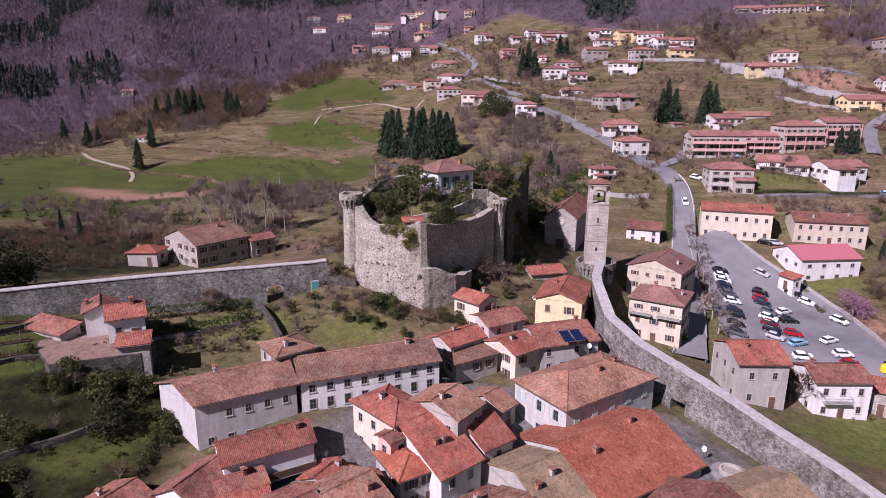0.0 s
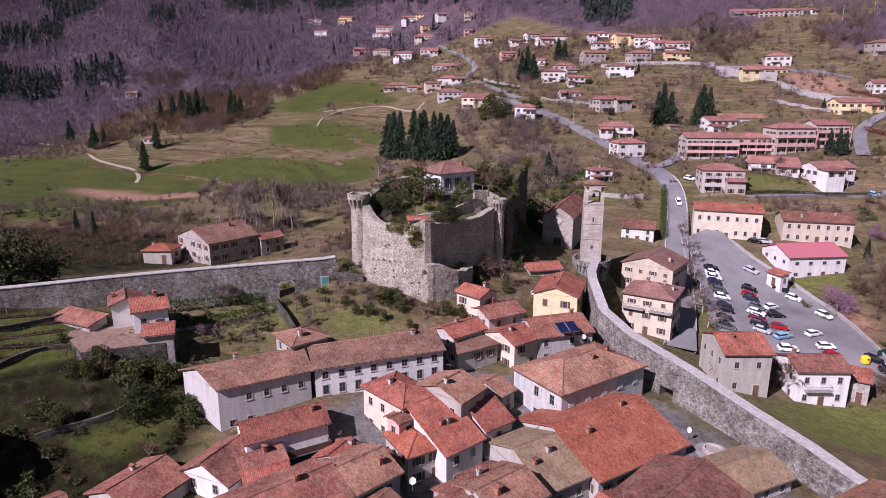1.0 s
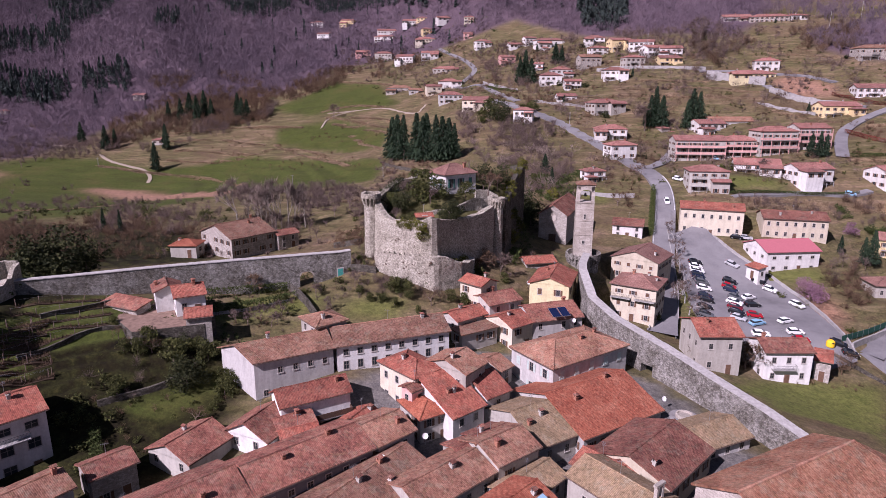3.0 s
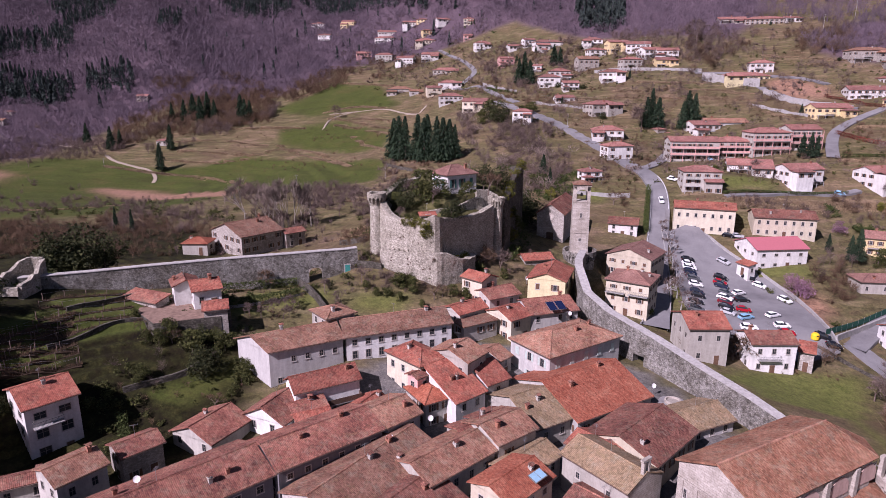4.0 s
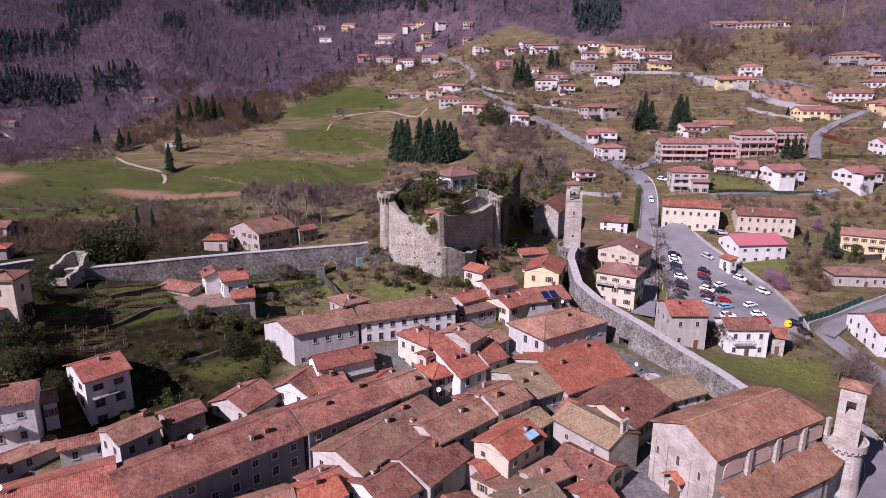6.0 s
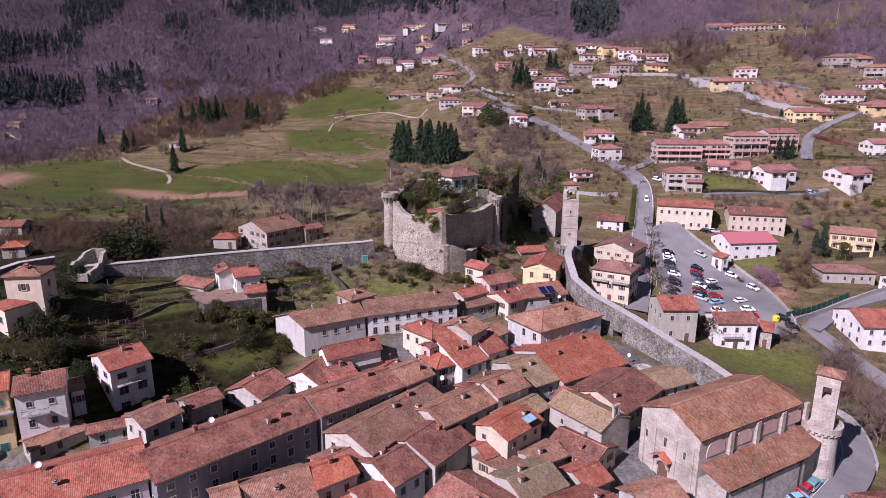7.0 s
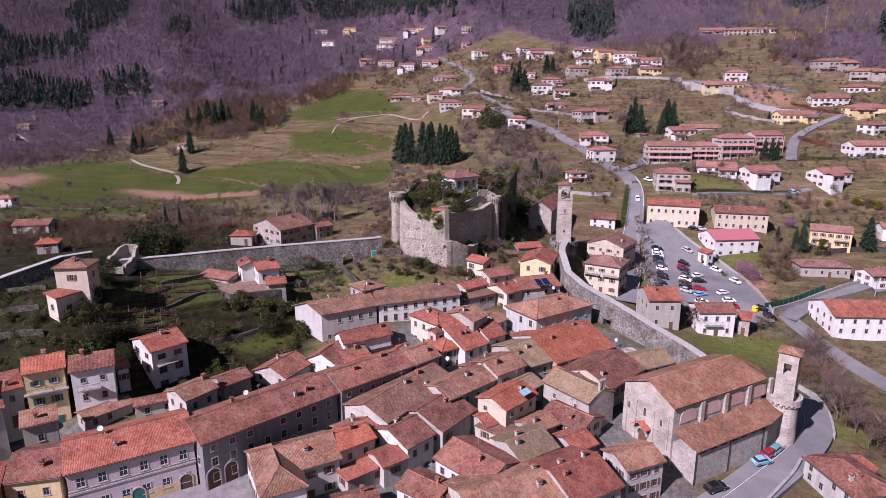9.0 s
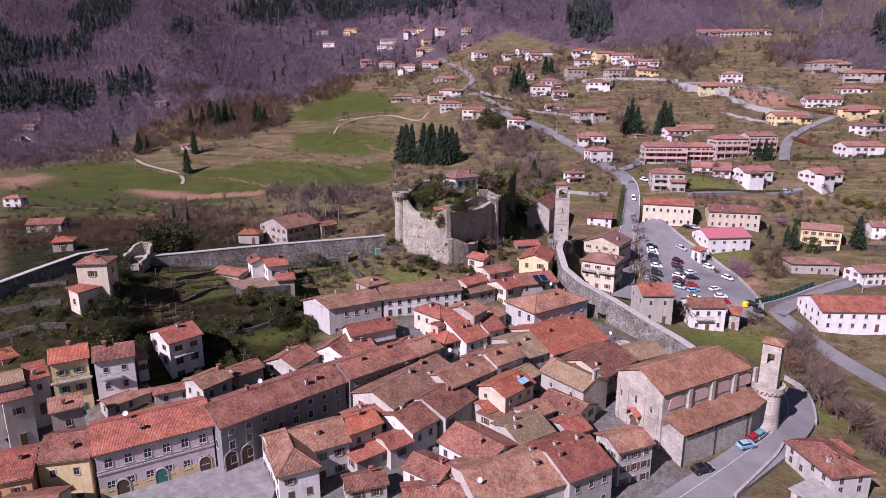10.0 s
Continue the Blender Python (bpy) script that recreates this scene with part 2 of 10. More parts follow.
def asphalt():
    m, nt, b = node_mat("asphalt")
    p = place(nt)
    big = noise_of(nt, 0.08, 6, 0.7, p)
    fine = noise_of(nt, 3.0, 4, 0.7, p)
    c = ramp(nt, big, [(0.3, (0.13, 0.125, 0.13)), (0.55, (0.20, 0.195, 0.20)), (0.75, (0.24, 0.235, 0.235))])
    c = mix(nt, 0.4, c, ramp(nt, fine, [(0.3, (0.7, 0.7, 0.7)), (0.7, (1.15, 1.15, 1.15))]), 'MULTIPLY')
    nt.links.new(c, b.inputs["Base Color"])
    b.inputs["Roughness"].default_value = 0.85
    bump(nt, b, fine, 0.01)
    return m


M["asphalt"] = asphalt()
M["lane_paint"] = plain("road_paint", (0.50, 0.50, 0.49), 0.7, 0, 0.35, 1.5)
M["gravel_path"] = plain("pale_gravel", (0.30, 0.25, 0.20), 0.95, 0, 0.2, 2, 0.02)
M["paving"] = plain("stone_paving", (0.21, 0.20, 0.20), 0.85, 0, 0.3, 0.6, 0.01)
M["concrete"] = plain("concrete", (0.30, 0.29, 0.28), 0.9, 0, 0.22, 0.8, 0.01)
M["soil"] = plain("bare_soil", (0.34, 0.20, 0.13), 0.95, 0, 0.25, 0.5, 0.04)
M["pale_bark"] = plain("pale_bark", (0.27, 0.235, 0.20), 0.95, 0, 0.25, 3, 0.02)
M["bark"] = plain("bark", (0.16, 0.12, 0.10), 0.95, 0, 0.35, 3, 0.03)
M["twig"] = leafy("bare_twigs", [(0.085, 0.06, 0.052), (0.125, 0.092, 0.08), (0.19, 0.145, 0.125)])
M["twig_brown"] = leafy("brown_twigs", [(0.07, 0.045, 0.03), (0.11, 0.07, 0.045), (0.17, 0.115, 0.07)])
# distance haze mixed into the colour: paler and bluer than the twigs
M["wood_hazed"] = leafy("bare_woodland", [(0.104, 0.079, 0.101), (0.132, 0.101, 0.127), (0.166, 0.13, 0.156)])
M["conifer"] = leafy("conifer_needles", [(0.012, 0.024, 0.014), (0.022, 0.04, 0.022), (0.035, 0.058, 0.03)])
M["holm"] = leafy("holm_oak_leaves", [(0.020, 0.027, 0.012), (0.036, 0.044, 0.017), (0.064, 0.070, 0.025)])
M["bush"] = leafy("evergreen_leaves", [(0.032, 0.04, 0.013), (0.06, 0.068, 0.02), (0.105, 0.108, 0.034)])
M["ivy"] = leafy("ivy_leaves", [(0.05, 0.058, 0.014), (0.11, 0.115, 0.022), (0.20, 0.185, 0.035)])
M["blossom"] = leafy("plum_blossom", [(0.13, 0.07, 0.10), (0.22, 0.12, 0.17), (0.32, 0.19, 0.26)])
M["hedge"] = leafy("hedge_leaves", [(0.03, 0.045, 0.012), (0.05, 0.07, 0.02), (0.08, 0.10, 0.03)])
M["redhedge"] = leafy("red_hedge_leaves", [(0.10, 0.03, 0.025), (0.16, 0.05, 0.035), (0.22, 0.08, 0.05)])
# dark stone; also carries the shade of the castle's east wall
M["dark_stone"] = stone("mossy_shaded_stone", (0.075, 0.068, 0.058), (0.15, 0.138, 0.118), (0.06, 0.055, 0.046), 1.9, 0.12)
M["dead_grass"] = leafy("dry_grass", [(0.17, 0.12, 0.07), (0.27, 0.20, 0.125), (0.38, 0.29, 0.19)])
# needles paled and blued by haze put into the colour
M["needle_hazed"] = leafy("hazed_conifer_needles", [(0.026, 0.036, 0.036), (0.036, 0.05, 0.046), (0.05, 0.066, 0.056)])
M["pale_twig"] = leafy("pale_twigs", [(0.11, 0.085, 0.072), (0.17, 0.135, 0.115), (0.26, 0.21, 0.18)])

# ---- ground ----
# Spot heights (x, y, z), space by space.
SPOTS_VILLAGE = [(-64, 22, -1.5), (-47, 30, -1), (-20, 20, -2), (20, 20, -2.5), (36, 24, -2.8), (30, 46, 0.5), (62, 22, -4.5), (60, 46, -1.5),
                 (78, 40, -4), (-25, 47, 0.3), (-84, 47, 2.2), (-95, 38, -1.5), (-75, 40, 0), (-66, 57, 4), (-70, 45, 2.5), (-5, 40, -0.5), (10, 60, 2), (39, 75, 4.5),
                 (20, 75, 3), (0, 82, 4.5), (-30, 76, 6)]
SPOTS_CASTLE = [(-42, 85, 8), (-25, 90, 10.5), (2, 103, 8.5), (22, 105, 7.5), (34, 98, 5), (-34, 131, 15), (-31, 113, 14.2),
                (-57, 131, 12.5), (-56, 91, 15), (-52, 78, 8.5), (-86, 64, 19.3), (-70, 75, 13), (-86, 84, 20), (-58.5, 82, 13.0), (-46.0, 86, 12.4), (-17.5, 115.5, 15.6), (3, 113.5, 13.6), (-5, 109.5, 14.4), (-20, 122.5, 19.8), (12.5, 131, 14.0), (0, 138, 22), (-24, 114, 15.2),
                (24, 126, 12), (35, 150, 12.5), (30, 168, 14), (0, 190, 21), (-30, 165, 15)]
SPOTS_ROAD = [(46, 113, 2.5), (50, 126, 2.2), (59, 142, 4.2), (62, 165, 8), (64, 185, 12), (55, 186, 12), (72, 104, -3), (95, 124, -0.6),
              (77, 136, 0.8), (97, 152, 0.8), (72, 152, 3), (112, 160, 3.4), (114, 120, -6), (100, 104, -6.5), (85, 88, -5.5), (62, 84, 0.5),
              (122, 140, -1), (142, 150, 1), (150, 182, 4), (92, 183, 10.2), (126, 180, 9.8), (76, 184, 11.2), (125, 203, 16), (106, 214, 22.5)]
SPOTS_EAST = [(134, 232, 25), (169, 224, 24), (80, 225, 21.5), (87, 243, 26), (80, 268, 27.5), (115, 297, 31), (165, 255, 33), (199, 298, 43),
              (255, 359, 70), (183, 367, 61), (200, 373, 67), (164, 365, 60), (62, 390, 54), (62, 417, 60), (35, 333, 40), (10, 367, 43),
              (-20, 339, 27), (-45, 508, 55), (-15, 593, 86), (30, 586, 96), (100, 550, 100), (200, 480, 105), (300, 450, 108)]
SPOTS_WEST = [(-140, 130, 16), (-125, 98, 17), (-93, 245, 13), (-40, 268, 14), (-186, 371, 0), (-110, 330, 7), (-208, 448, 21), (-296, 524, 23),
              (-305, 445, 17), (-200, 250, 6), (-120, 180, 12), (-160, 300, 2), (-40, 410, 28), (-90, 480, 40), (-330, 330, 8), (-300, 200, 8), (-150, 560, 52)]
SPOTS_FAR = [(-430, 620, 60), (-300, 700, 95), (-140, 700, 95), (0, 760, 160), (130, 720, 165), (300, 620, 165), (430, 480, 130),
             (-600, 900, 190), (-300, 1000, 215), (-110, 950, 190), (100, 1000, 300), (400, 900, 320), (700, 700, 230), (-900, 1400, 420), (-400, 1500, 430),
             (-60, 1400, 350), (250, 1500, 520), (700, 1300, 480), (1000, 900, 300), (-900, 700, 160)]
SPOTS_EDGE = [(-700, 250, 60), (-400, -50, 0), (0, -150, -10), (400, -50, -5), (700, 250, 60), (200, 60, -8), (250, 150, 5), (260, 250, 40), (-200, 40, 5),
              (400, 300, 70), (1200, 300, 150), (-1300, 500, 150), (-1500, 1500, 500), (1500, 1500, 500), (0, 2200, 700), (-900, 2200, 650), (900, 2200, 650), (0, -600, -20)]


def spline_height(spots, soft=0.6):
    """A smooth sheet through spot heights (thin plate)."""
    s = np.array(spots, float)
    k = s[:, :2] / 100
    n = len(k)

    def kern(d2):
        return d2 * np.log(d2 + 1e-9) * 0.5
    a = np.zeros((n + 3, n + 3))
    a[:n, :n] = kern(((k[:, None] - k[None]) ** 2).sum(-1)) + np.eye(n) * soft * 0.01
    a[:n, n], a[:n, n + 1:] = 1, k
    a[n, :n], a[n + 1:, :n] = 1, k.T
    w = np.linalg.solve(a, np.r_[s[:, 2], 0, 0, 0])

    def height(x, y):
        q = np.stack([np.asarray(x, float).ravel(), np.asarray(y, float).ravel()], 1) / 100
        out = np.empty(len(q))
        for i in range(0, len(q), 20000):
            p = q[i:i + 20000]
            out[i:i + 20000] = kern(((p[:, None] - k[None]) ** 2).sum(-1)) @ w[:n] + w[n] + p @ w[n + 1:]
        return out.reshape(np.shape(x))
    return height


PADS = [(49, 130, 8, 2.2), (55, 149, 8, 3.8), (92, 189, 12, 10.3), (136, 155, 10, -0.8), (156, 149, 10, -3.3), (26, 118, 6, 7.6), (183, 184, 8, 5.2)]
SPOTS = SPOTS_VILLAGE + SPOTS_CASTLE + SPOTS_ROAD + SPOTS_EAST + SPOTS_WEST + SPOTS_FAR + SPOTS_EDGE
sheet = spline_height(SPOTS)


def smooth01(v):
    v = np.clip(v, 0, 1)
    return v * v * (3 - 2 * v)


def ground_z(x, y):
    """Height of the ground, with the terraces of the slopes cut into it."""
    x, y = np.asarray(x, float), np.asarray(y, float)
    z = sheet(x, y)
    # farm terraces west of the wood and under the hamlet
    w = smooth01((y - 285) / 25) * smooth01((470 - y) / 30) * smooth01((x + 190) / 30) * smooth01((5 - x) / 25)
    step = 2.6
    q = z + 1.2 * np.sin(x / 23) + 0.8 * np.sin(x / 9 + y / 40)
    t = q / step
    fr = t - np.floor(t)
    z = z + w * 0.8 * step * (smooth01((fr - 0.72) / 0.28) - fr)
    # vineyard and garden terraces on the eastern slopes
    w = smooth01((y - 300) / 20) * smooth01((480 - y) / 40) * smooth01((x - 20) / 25) * smooth01((330 - x) / 30) * 0.7
    q = z + 0.9 * np.sin(x / 27 + 1)
    t = q / 1.9
    fr = t - np.floor(t)
    z = z + w * 0.8 * 1.9 * (smooth01((fr - 0.7) / 0.3) - fr)
    # narrow vineyard ledges under the west wall
    w = smooth01((y - 63) / 4) * smooth01((94 - y) / 4) * smooth01((x + 85) / 3) * smooth01((-56 - x) / 4)
    t = (z + 0.25 * np.sin(x / 5 + y / 7)) / 1.1
    fr = t - np.floor(t)
    z = z + w * 0.85 * 1.1 * (smooth01((fr - 0.66) / 0.34) - fr)
    # rolling of the woods
    far = smooth01((y - 520) / 300)
    z = z + far * (14 * np.sin(x / 70 + 1.3 * np.sin(y / 110)) + 9 * np.sin(x / 31 + y / 57))
    # levelled plots
    for px, py, r, pz in PADS:
        w = smooth01((r + 4 - np.hypot(x - px, y - py)) / 4)
        z = z * (1 - w) + np.minimum(z, pz) * w
    return z


def gz(x, y):
    return float(ground_z(np.array([x]), np.array([y]))[0])

# ---- ground cover and ways, in plan ----
COVER = {}
COVER.setdefault("paved", []).append([(-95, 12), (-60, 8), (0, 5), (45, 10), (40, 28), (34, 50), (50, 62), (40, 88), (30, 95), (5, 98), (-15, 86), (-34, 70), (-28, 60), (-50, 42), (-75, 46), (-95, 46)])
COVER.setdefault('lush', []).append([(-150.3, 517.4), (-124.4, 548.9), (-107.9, 587.4), (-58.4, 548.0), (-44.5, 498.7), (-33.3, 474.1), (-72.9, 480.6), (-113.0, 484.4)])
COVER.setdefault('lush', []).append([(-309.8, 361.0), (-301.2, 385.4), (-284.0, 413.8), (-240.6, 413.9), (-200.1, 398.2), (-168.3, 405.0), (-141.6, 419.3), (-78.4, 381.5), (-34.2, 331.5), (-34.5, 285.9), (-62.6, 277.5), (-97.6, 265.2), (-128.2, 225.9), (-168.9, 210.8), (-206.0, 208.5)])
COVER.setdefault('lush', []).append([(-128.9, 465.1), (-80.7, 464.2), (-40.3, 427.7), (-41.1, 376.7), (-82.2, 406.8), (-121.6, 430.0)])
COVER.setdefault('lawn', []).append([(58.6, 96.4), (72.3, 105.0), (96.1, 104.0), (83.2, 85.9), (79.7, 63.9), (81.7, 50.0), (71.6, 47.8), (78.5, 66.7), (79.4, 84.7), (62.6, 86.0)])
COVER.setdefault('lawn', []).append([(93.0, 90.4), (98.9, 88.1), (94.8, 69.8), (86.5, 70.3)])
COVER.setdefault('lawn', []).append([(54.6, 228.3), (63.4, 224.7), (59.8, 214.3), (51.0, 216.3)])
COVER.setdefault('lawn', []).append([(95.7, 163.7), (116.6, 166.0), (113.9, 160.0), (98.8, 160.4)])
COVER.setdefault('lawn', []).append([(72.7, 150.9), (70.5, 138.0), (62.8, 136.0), (65.1, 150.6)])
COVER.setdefault('lawn', []).append([(-44.2, 113.2), (-36.8, 109.6), (-35.8, 103.2), (-47.4, 96.0), (-50.7, 97.1)])
COVER.setdefault('lawn', []).append([(113.2, 231.9), (136.5, 227.9), (130.6, 220.3), (105.0, 216.9)])
COVER.setdefault('soil', []).append([(98.8, 147.6), (110.5, 152.4), (111.1, 140.8), (98.0, 126.5), (93.2, 132.8)])
COVER.setdefault('soil', []).append([(196.2, 370.5), (214.5, 372.8), (224.6, 350.5), (219.4, 336.1), (199.2, 346.7)])
COVER.setdefault('soil', []).append([(-216.2, 356.8), (-192.1, 356.7), (-111.5, 310.9), (-102.6, 259.0), (-211.3, 347.8)])
COVER.setdefault('soil', []).append([(-304.2, 352.6), (-293.1, 378.4), (-285.8, 382.9), (-277.6, 345.8), (-284.5, 322.8)])
COVER.setdefault('woods', []).append([(-323.7, 382.4), (-289.7, 416.4), (-293.0, 529.0), (-261.6, 576.4), (-203.7, 575.6), (-151.7, 574.0), (-111.5, 612.2), (-154.5, 720.9), (-238.2, 843.5), (-375.8, 1042.2), (-763.5, 962.1), (-355.6, 371.4)])
COVER.setdefault('woods', []).append([(-181.4, 876.2), (-119.1, 904.2), (48.6, 684.3), (131.3, 528.4), (209.0, 451.4), (245.0, 483.8), (318.1, 658.0), (-220.0, 1111.3)])
COVER.setdefault('woods', []).append([(245.6, 423.7), (309.8, 455.5), (343.8, 439.6), (299.3, 350.3), (289.3, 357.4), (252.2, 386.5)])
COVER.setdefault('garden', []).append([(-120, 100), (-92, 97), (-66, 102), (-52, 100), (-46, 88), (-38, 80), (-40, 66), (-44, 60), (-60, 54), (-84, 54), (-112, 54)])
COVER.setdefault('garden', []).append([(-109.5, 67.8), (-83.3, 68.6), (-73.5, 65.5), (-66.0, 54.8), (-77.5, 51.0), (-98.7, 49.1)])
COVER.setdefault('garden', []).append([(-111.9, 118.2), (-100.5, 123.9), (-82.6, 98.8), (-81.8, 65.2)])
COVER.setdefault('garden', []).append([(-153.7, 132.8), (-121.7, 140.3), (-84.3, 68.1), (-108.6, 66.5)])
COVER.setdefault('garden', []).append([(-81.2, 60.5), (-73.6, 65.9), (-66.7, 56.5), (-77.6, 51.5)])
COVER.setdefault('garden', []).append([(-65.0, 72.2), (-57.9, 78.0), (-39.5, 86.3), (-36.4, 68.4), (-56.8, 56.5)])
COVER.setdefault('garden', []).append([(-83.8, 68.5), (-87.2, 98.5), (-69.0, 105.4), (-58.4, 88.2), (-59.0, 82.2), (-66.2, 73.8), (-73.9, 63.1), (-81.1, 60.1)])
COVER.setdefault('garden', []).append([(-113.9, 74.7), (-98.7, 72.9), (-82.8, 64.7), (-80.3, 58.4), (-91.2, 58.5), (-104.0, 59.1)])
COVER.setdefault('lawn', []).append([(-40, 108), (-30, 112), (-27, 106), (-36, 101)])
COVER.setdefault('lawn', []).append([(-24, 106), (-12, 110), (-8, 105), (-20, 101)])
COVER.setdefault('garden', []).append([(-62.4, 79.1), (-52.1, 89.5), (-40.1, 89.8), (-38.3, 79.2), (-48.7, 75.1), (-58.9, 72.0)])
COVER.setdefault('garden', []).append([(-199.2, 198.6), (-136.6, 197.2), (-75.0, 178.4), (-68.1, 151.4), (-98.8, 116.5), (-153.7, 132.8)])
COVER["lush"].append([(-83.2, 77.4), (-80.7, 86.6), (-76.0, 81.0), (-69.7, 73.4), (-78.1, 67.0), (-81.5, 70.5)])
COVER["lush"].append([(-81.6, 90.1), (-76.0, 97.5), (-70.4, 104.0), (-67.3, 97.5), (-60.5, 87.0), (-70.0, 79.5), (-75.1, 80.9)])
COVER["lush"].append([(-56.3, 72.7), (-48.7, 77.5), (-42.0, 84.5), (-41.0, 80.0), (-48.0, 71.5)])
WAYS = []
WAYS.append(('main', 3.6, [(51.9, 121.1), (55.8, 131.8), (59.7, 144.1), (64.0, 158.1), (69.8, 174.8), (74.2, 187.0), (79.0, 200.6), (83.1, 214.4), (85.8, 228.4), (85.5, 241.5), (83.7, 256.3), (82.9, 277.1), (79.4, 296.9), (71.6, 317.5), (62.7, 338.4), (52.1, 355.5), (42.9, 377.0), (32.7, 408.2)]))
WAYS.append(('side', 2.6, [(86.1, 247.7), (94.5, 254.8), (106.4, 276.5), (118.4, 301.5), (125.0, 311.7)]))
WAYS.append(('lower', 4, [(27.8, 17.6), (38.3, 25.1), (46.8, 31.0), (56.1, 37.9), (64.3, 44.7), (70.3, 50.8), (73.7, 56.5), (76.1, 62.6), (76.2, 66.6)]))
WAYS.append(('east', 3.2, [(113.1, 74.7), (111.0, 84.7), (109.2, 94.2), (107.4, 103.8), (105.5, 113.3), (103.4, 120.9)]))
WAYS.append(('east2', 2.8, [(102.6, 119.4), (113.4, 129.6), (125.4, 137.2), (137.5, 140.7), (154.8, 150.6), (168.5, 152.2)]))
WAYS.append(('upper', 2.6, [(170.1, 247.2), (177.8, 262.3), (190.3, 282.6), (201.2, 294.0), (215.9, 303.1), (233.2, 310.3)]))
WAYS.append(('hill', 2.2, [(46.6, 391.8), (35.1, 438.3), (27.2, 479.1), (14.0, 474.7), (6.6, 490.0)]))
WAYS.append(('hill2', 2.2, [(11.6, 489.8), (22.4, 509.4), (26.2, 524.2), (18.3, 564.4), (8.0, 599.6), (-4.7, 639.5)]))
WAYS.append(('terrace', 1.6, [(106.3, 209.4), (119.7, 213.6), (138.5, 219.8), (155.9, 217.2), (164.9, 219.2)]))
WAYS.append(('hillroad', 2.2, [(165.0, 399.6), (183.0, 392.6), (198.1, 380.6), (217.6, 371.2), (228.4, 354.1)]))
WAYS.append(('hillroad2', 2.4, [(192.7, 366.5), (199.2, 346.7), (209.3, 330.1), (223.1, 316.4)]))
TRACKS = []
TRACKS.append(('path', 1.1, [(-244.8, 423.1), (-234.3, 411.1), (-216.5, 402.4), (-202.0, 397.3), (-192.5, 384.5), (-190.3, 374.1)]))
TRACKS.append(('track', 0.7, [(-93.0, 482.8), (-72.9, 480.6), (-48.2, 478.2), (-32.7, 458.9), (-20.5, 444.3), (-14.8, 459.7)]))
TRACKS.append(('westtrack', 1, [(-384.5, 506.3), (-361.7, 484.9), (-338.2, 469.8), (-308.0, 458.4), (-272.3, 443.5)]))
TRACKS.append(('track2', 0.6, [(-93.2, 451.7), (-91.5, 472.8), (-72.9, 480.6)]))
PARKING = ([(77.2, 185.9), (73.5, 171.6), (70.6, 158.9), (67.6, 146.2), (64.4, 133.7), (70.4, 118.6), (84.7, 109.5)], [(88.6, 193.0), (92.3, 176.2), (96.9, 166.8), (100.0, 157.8), (102.0, 147.8), (100.9, 130.2), (96.9, 115.5)])


def inside(poly, x, y):
    """Which of the points lie in the polygon."""
    hit = np.zeros(np.shape(x), bool)
    n = len(poly)
    for i in range(n):
        (x0, y0), (x1, y1) = poly[i], poly[(i + 1) % n]
        if y0 == y1:
            continue
        c = ((y0 > y) != (y1 > y)) & (x < (x1 - x0) * (y - y0) / (y1 - y0) + x0)
        hit ^= c
    return hit


def smooth_line(pts, step):
    """A rounded line through the points, in even steps."""
    p = np.array(pts, float)
    for _ in range(3):
        q = [p[0]]
        for a, b in zip(p[:-1], p[1:]):
            q += [a * 0.75 + b * 0.25, a * 0.25 + b * 0.75]
        p = np.array(q + [p[-1]])
    s = np.r_[0, np.cumsum(np.hypot(*np.diff(p, axis=0).T))]
    t = np.linspace(0, s[-1], max(2, int(s[-1] / step)))
    return np.stack([np.interp(t, s, p[:, 0]), np.interp(t, s, p[:, 1])], 1)


def line_distance(x, y, line):
    best = np.full(np.shape(x), 1e9)
    for a, b in zip(line[:-1], line[1:]):
        d = b - a
        t = np.clip(((x - a[0]) * d[0] + (y - a[1]) * d[1]) / (d @ d + 1e-9), 0, 1)
        best = np.minimum(best, np.hypot(x - a[0] - t * d[0], y - a[1] - t * d[1]))
    return best


def axis(stops):
    """Grid lines with a spacing that changes from stretch to stretch: (from, spacing), ..., end."""
    out = []
    for (a, s), (b, _) in zip(stops[:-1], stops[1:]):
        out += list(np.arange(a, b, s))
    return np.array(out + [stops[-1][0]])


gx = axis([(-2400, 60), (-900, 25), (-400, 9), (-160, 3.0), (-86, 0.7), (-54, 3.0), (160, 4.5), (330, 12), (700, 35), (2400, 0)])
gy = axis([(-1200, 60), (-160, 12), (0, 3.0), (62, 0.7), (98, 3.0), (215, 3.5), (420, 6), (650, 14), (1200, 28), (2600, 60), (3400, 0)])
X, Y = np.meshgrid(gx, gy)
Z = ground_z(X, Y)
ROADS = [(h, smooth_line(p, 2.0)) for _, h, p in WAYS]
PATHS = [(h, smooth_line(p, 2.0)) for _, h, p in TRACKS]
PARK = PARKING[0] + PARKING[1][::-1]
dig = inside(PARK, X, Y) * 1.0
for h, line in ROADS + PATHS:
    dd = line_distance(X, Y, line)
    dig = np.maximum(dig, np.clip(1.3 - (dd - h) / 3.0, 0, 1))
Z = Z - 0.4 * dig
rough = np.array([noise.fractal(Vector((x * 0.06, y * 0.06, 0)), 1.0, 2.0, 4) for x, y in zip(X.ravel(), Y.ravel())]).reshape(X.shape)
Z = Z + rough * 0.45 * np.clip((Y - 60) / 60, 0.1, 1)
nx, ny = len(gx), len(gy)
verts = np.stack([X.ravel(), Y.ravel(), Z.ravel()], 1)
i = np.arange(nx * ny).reshape(ny, nx)
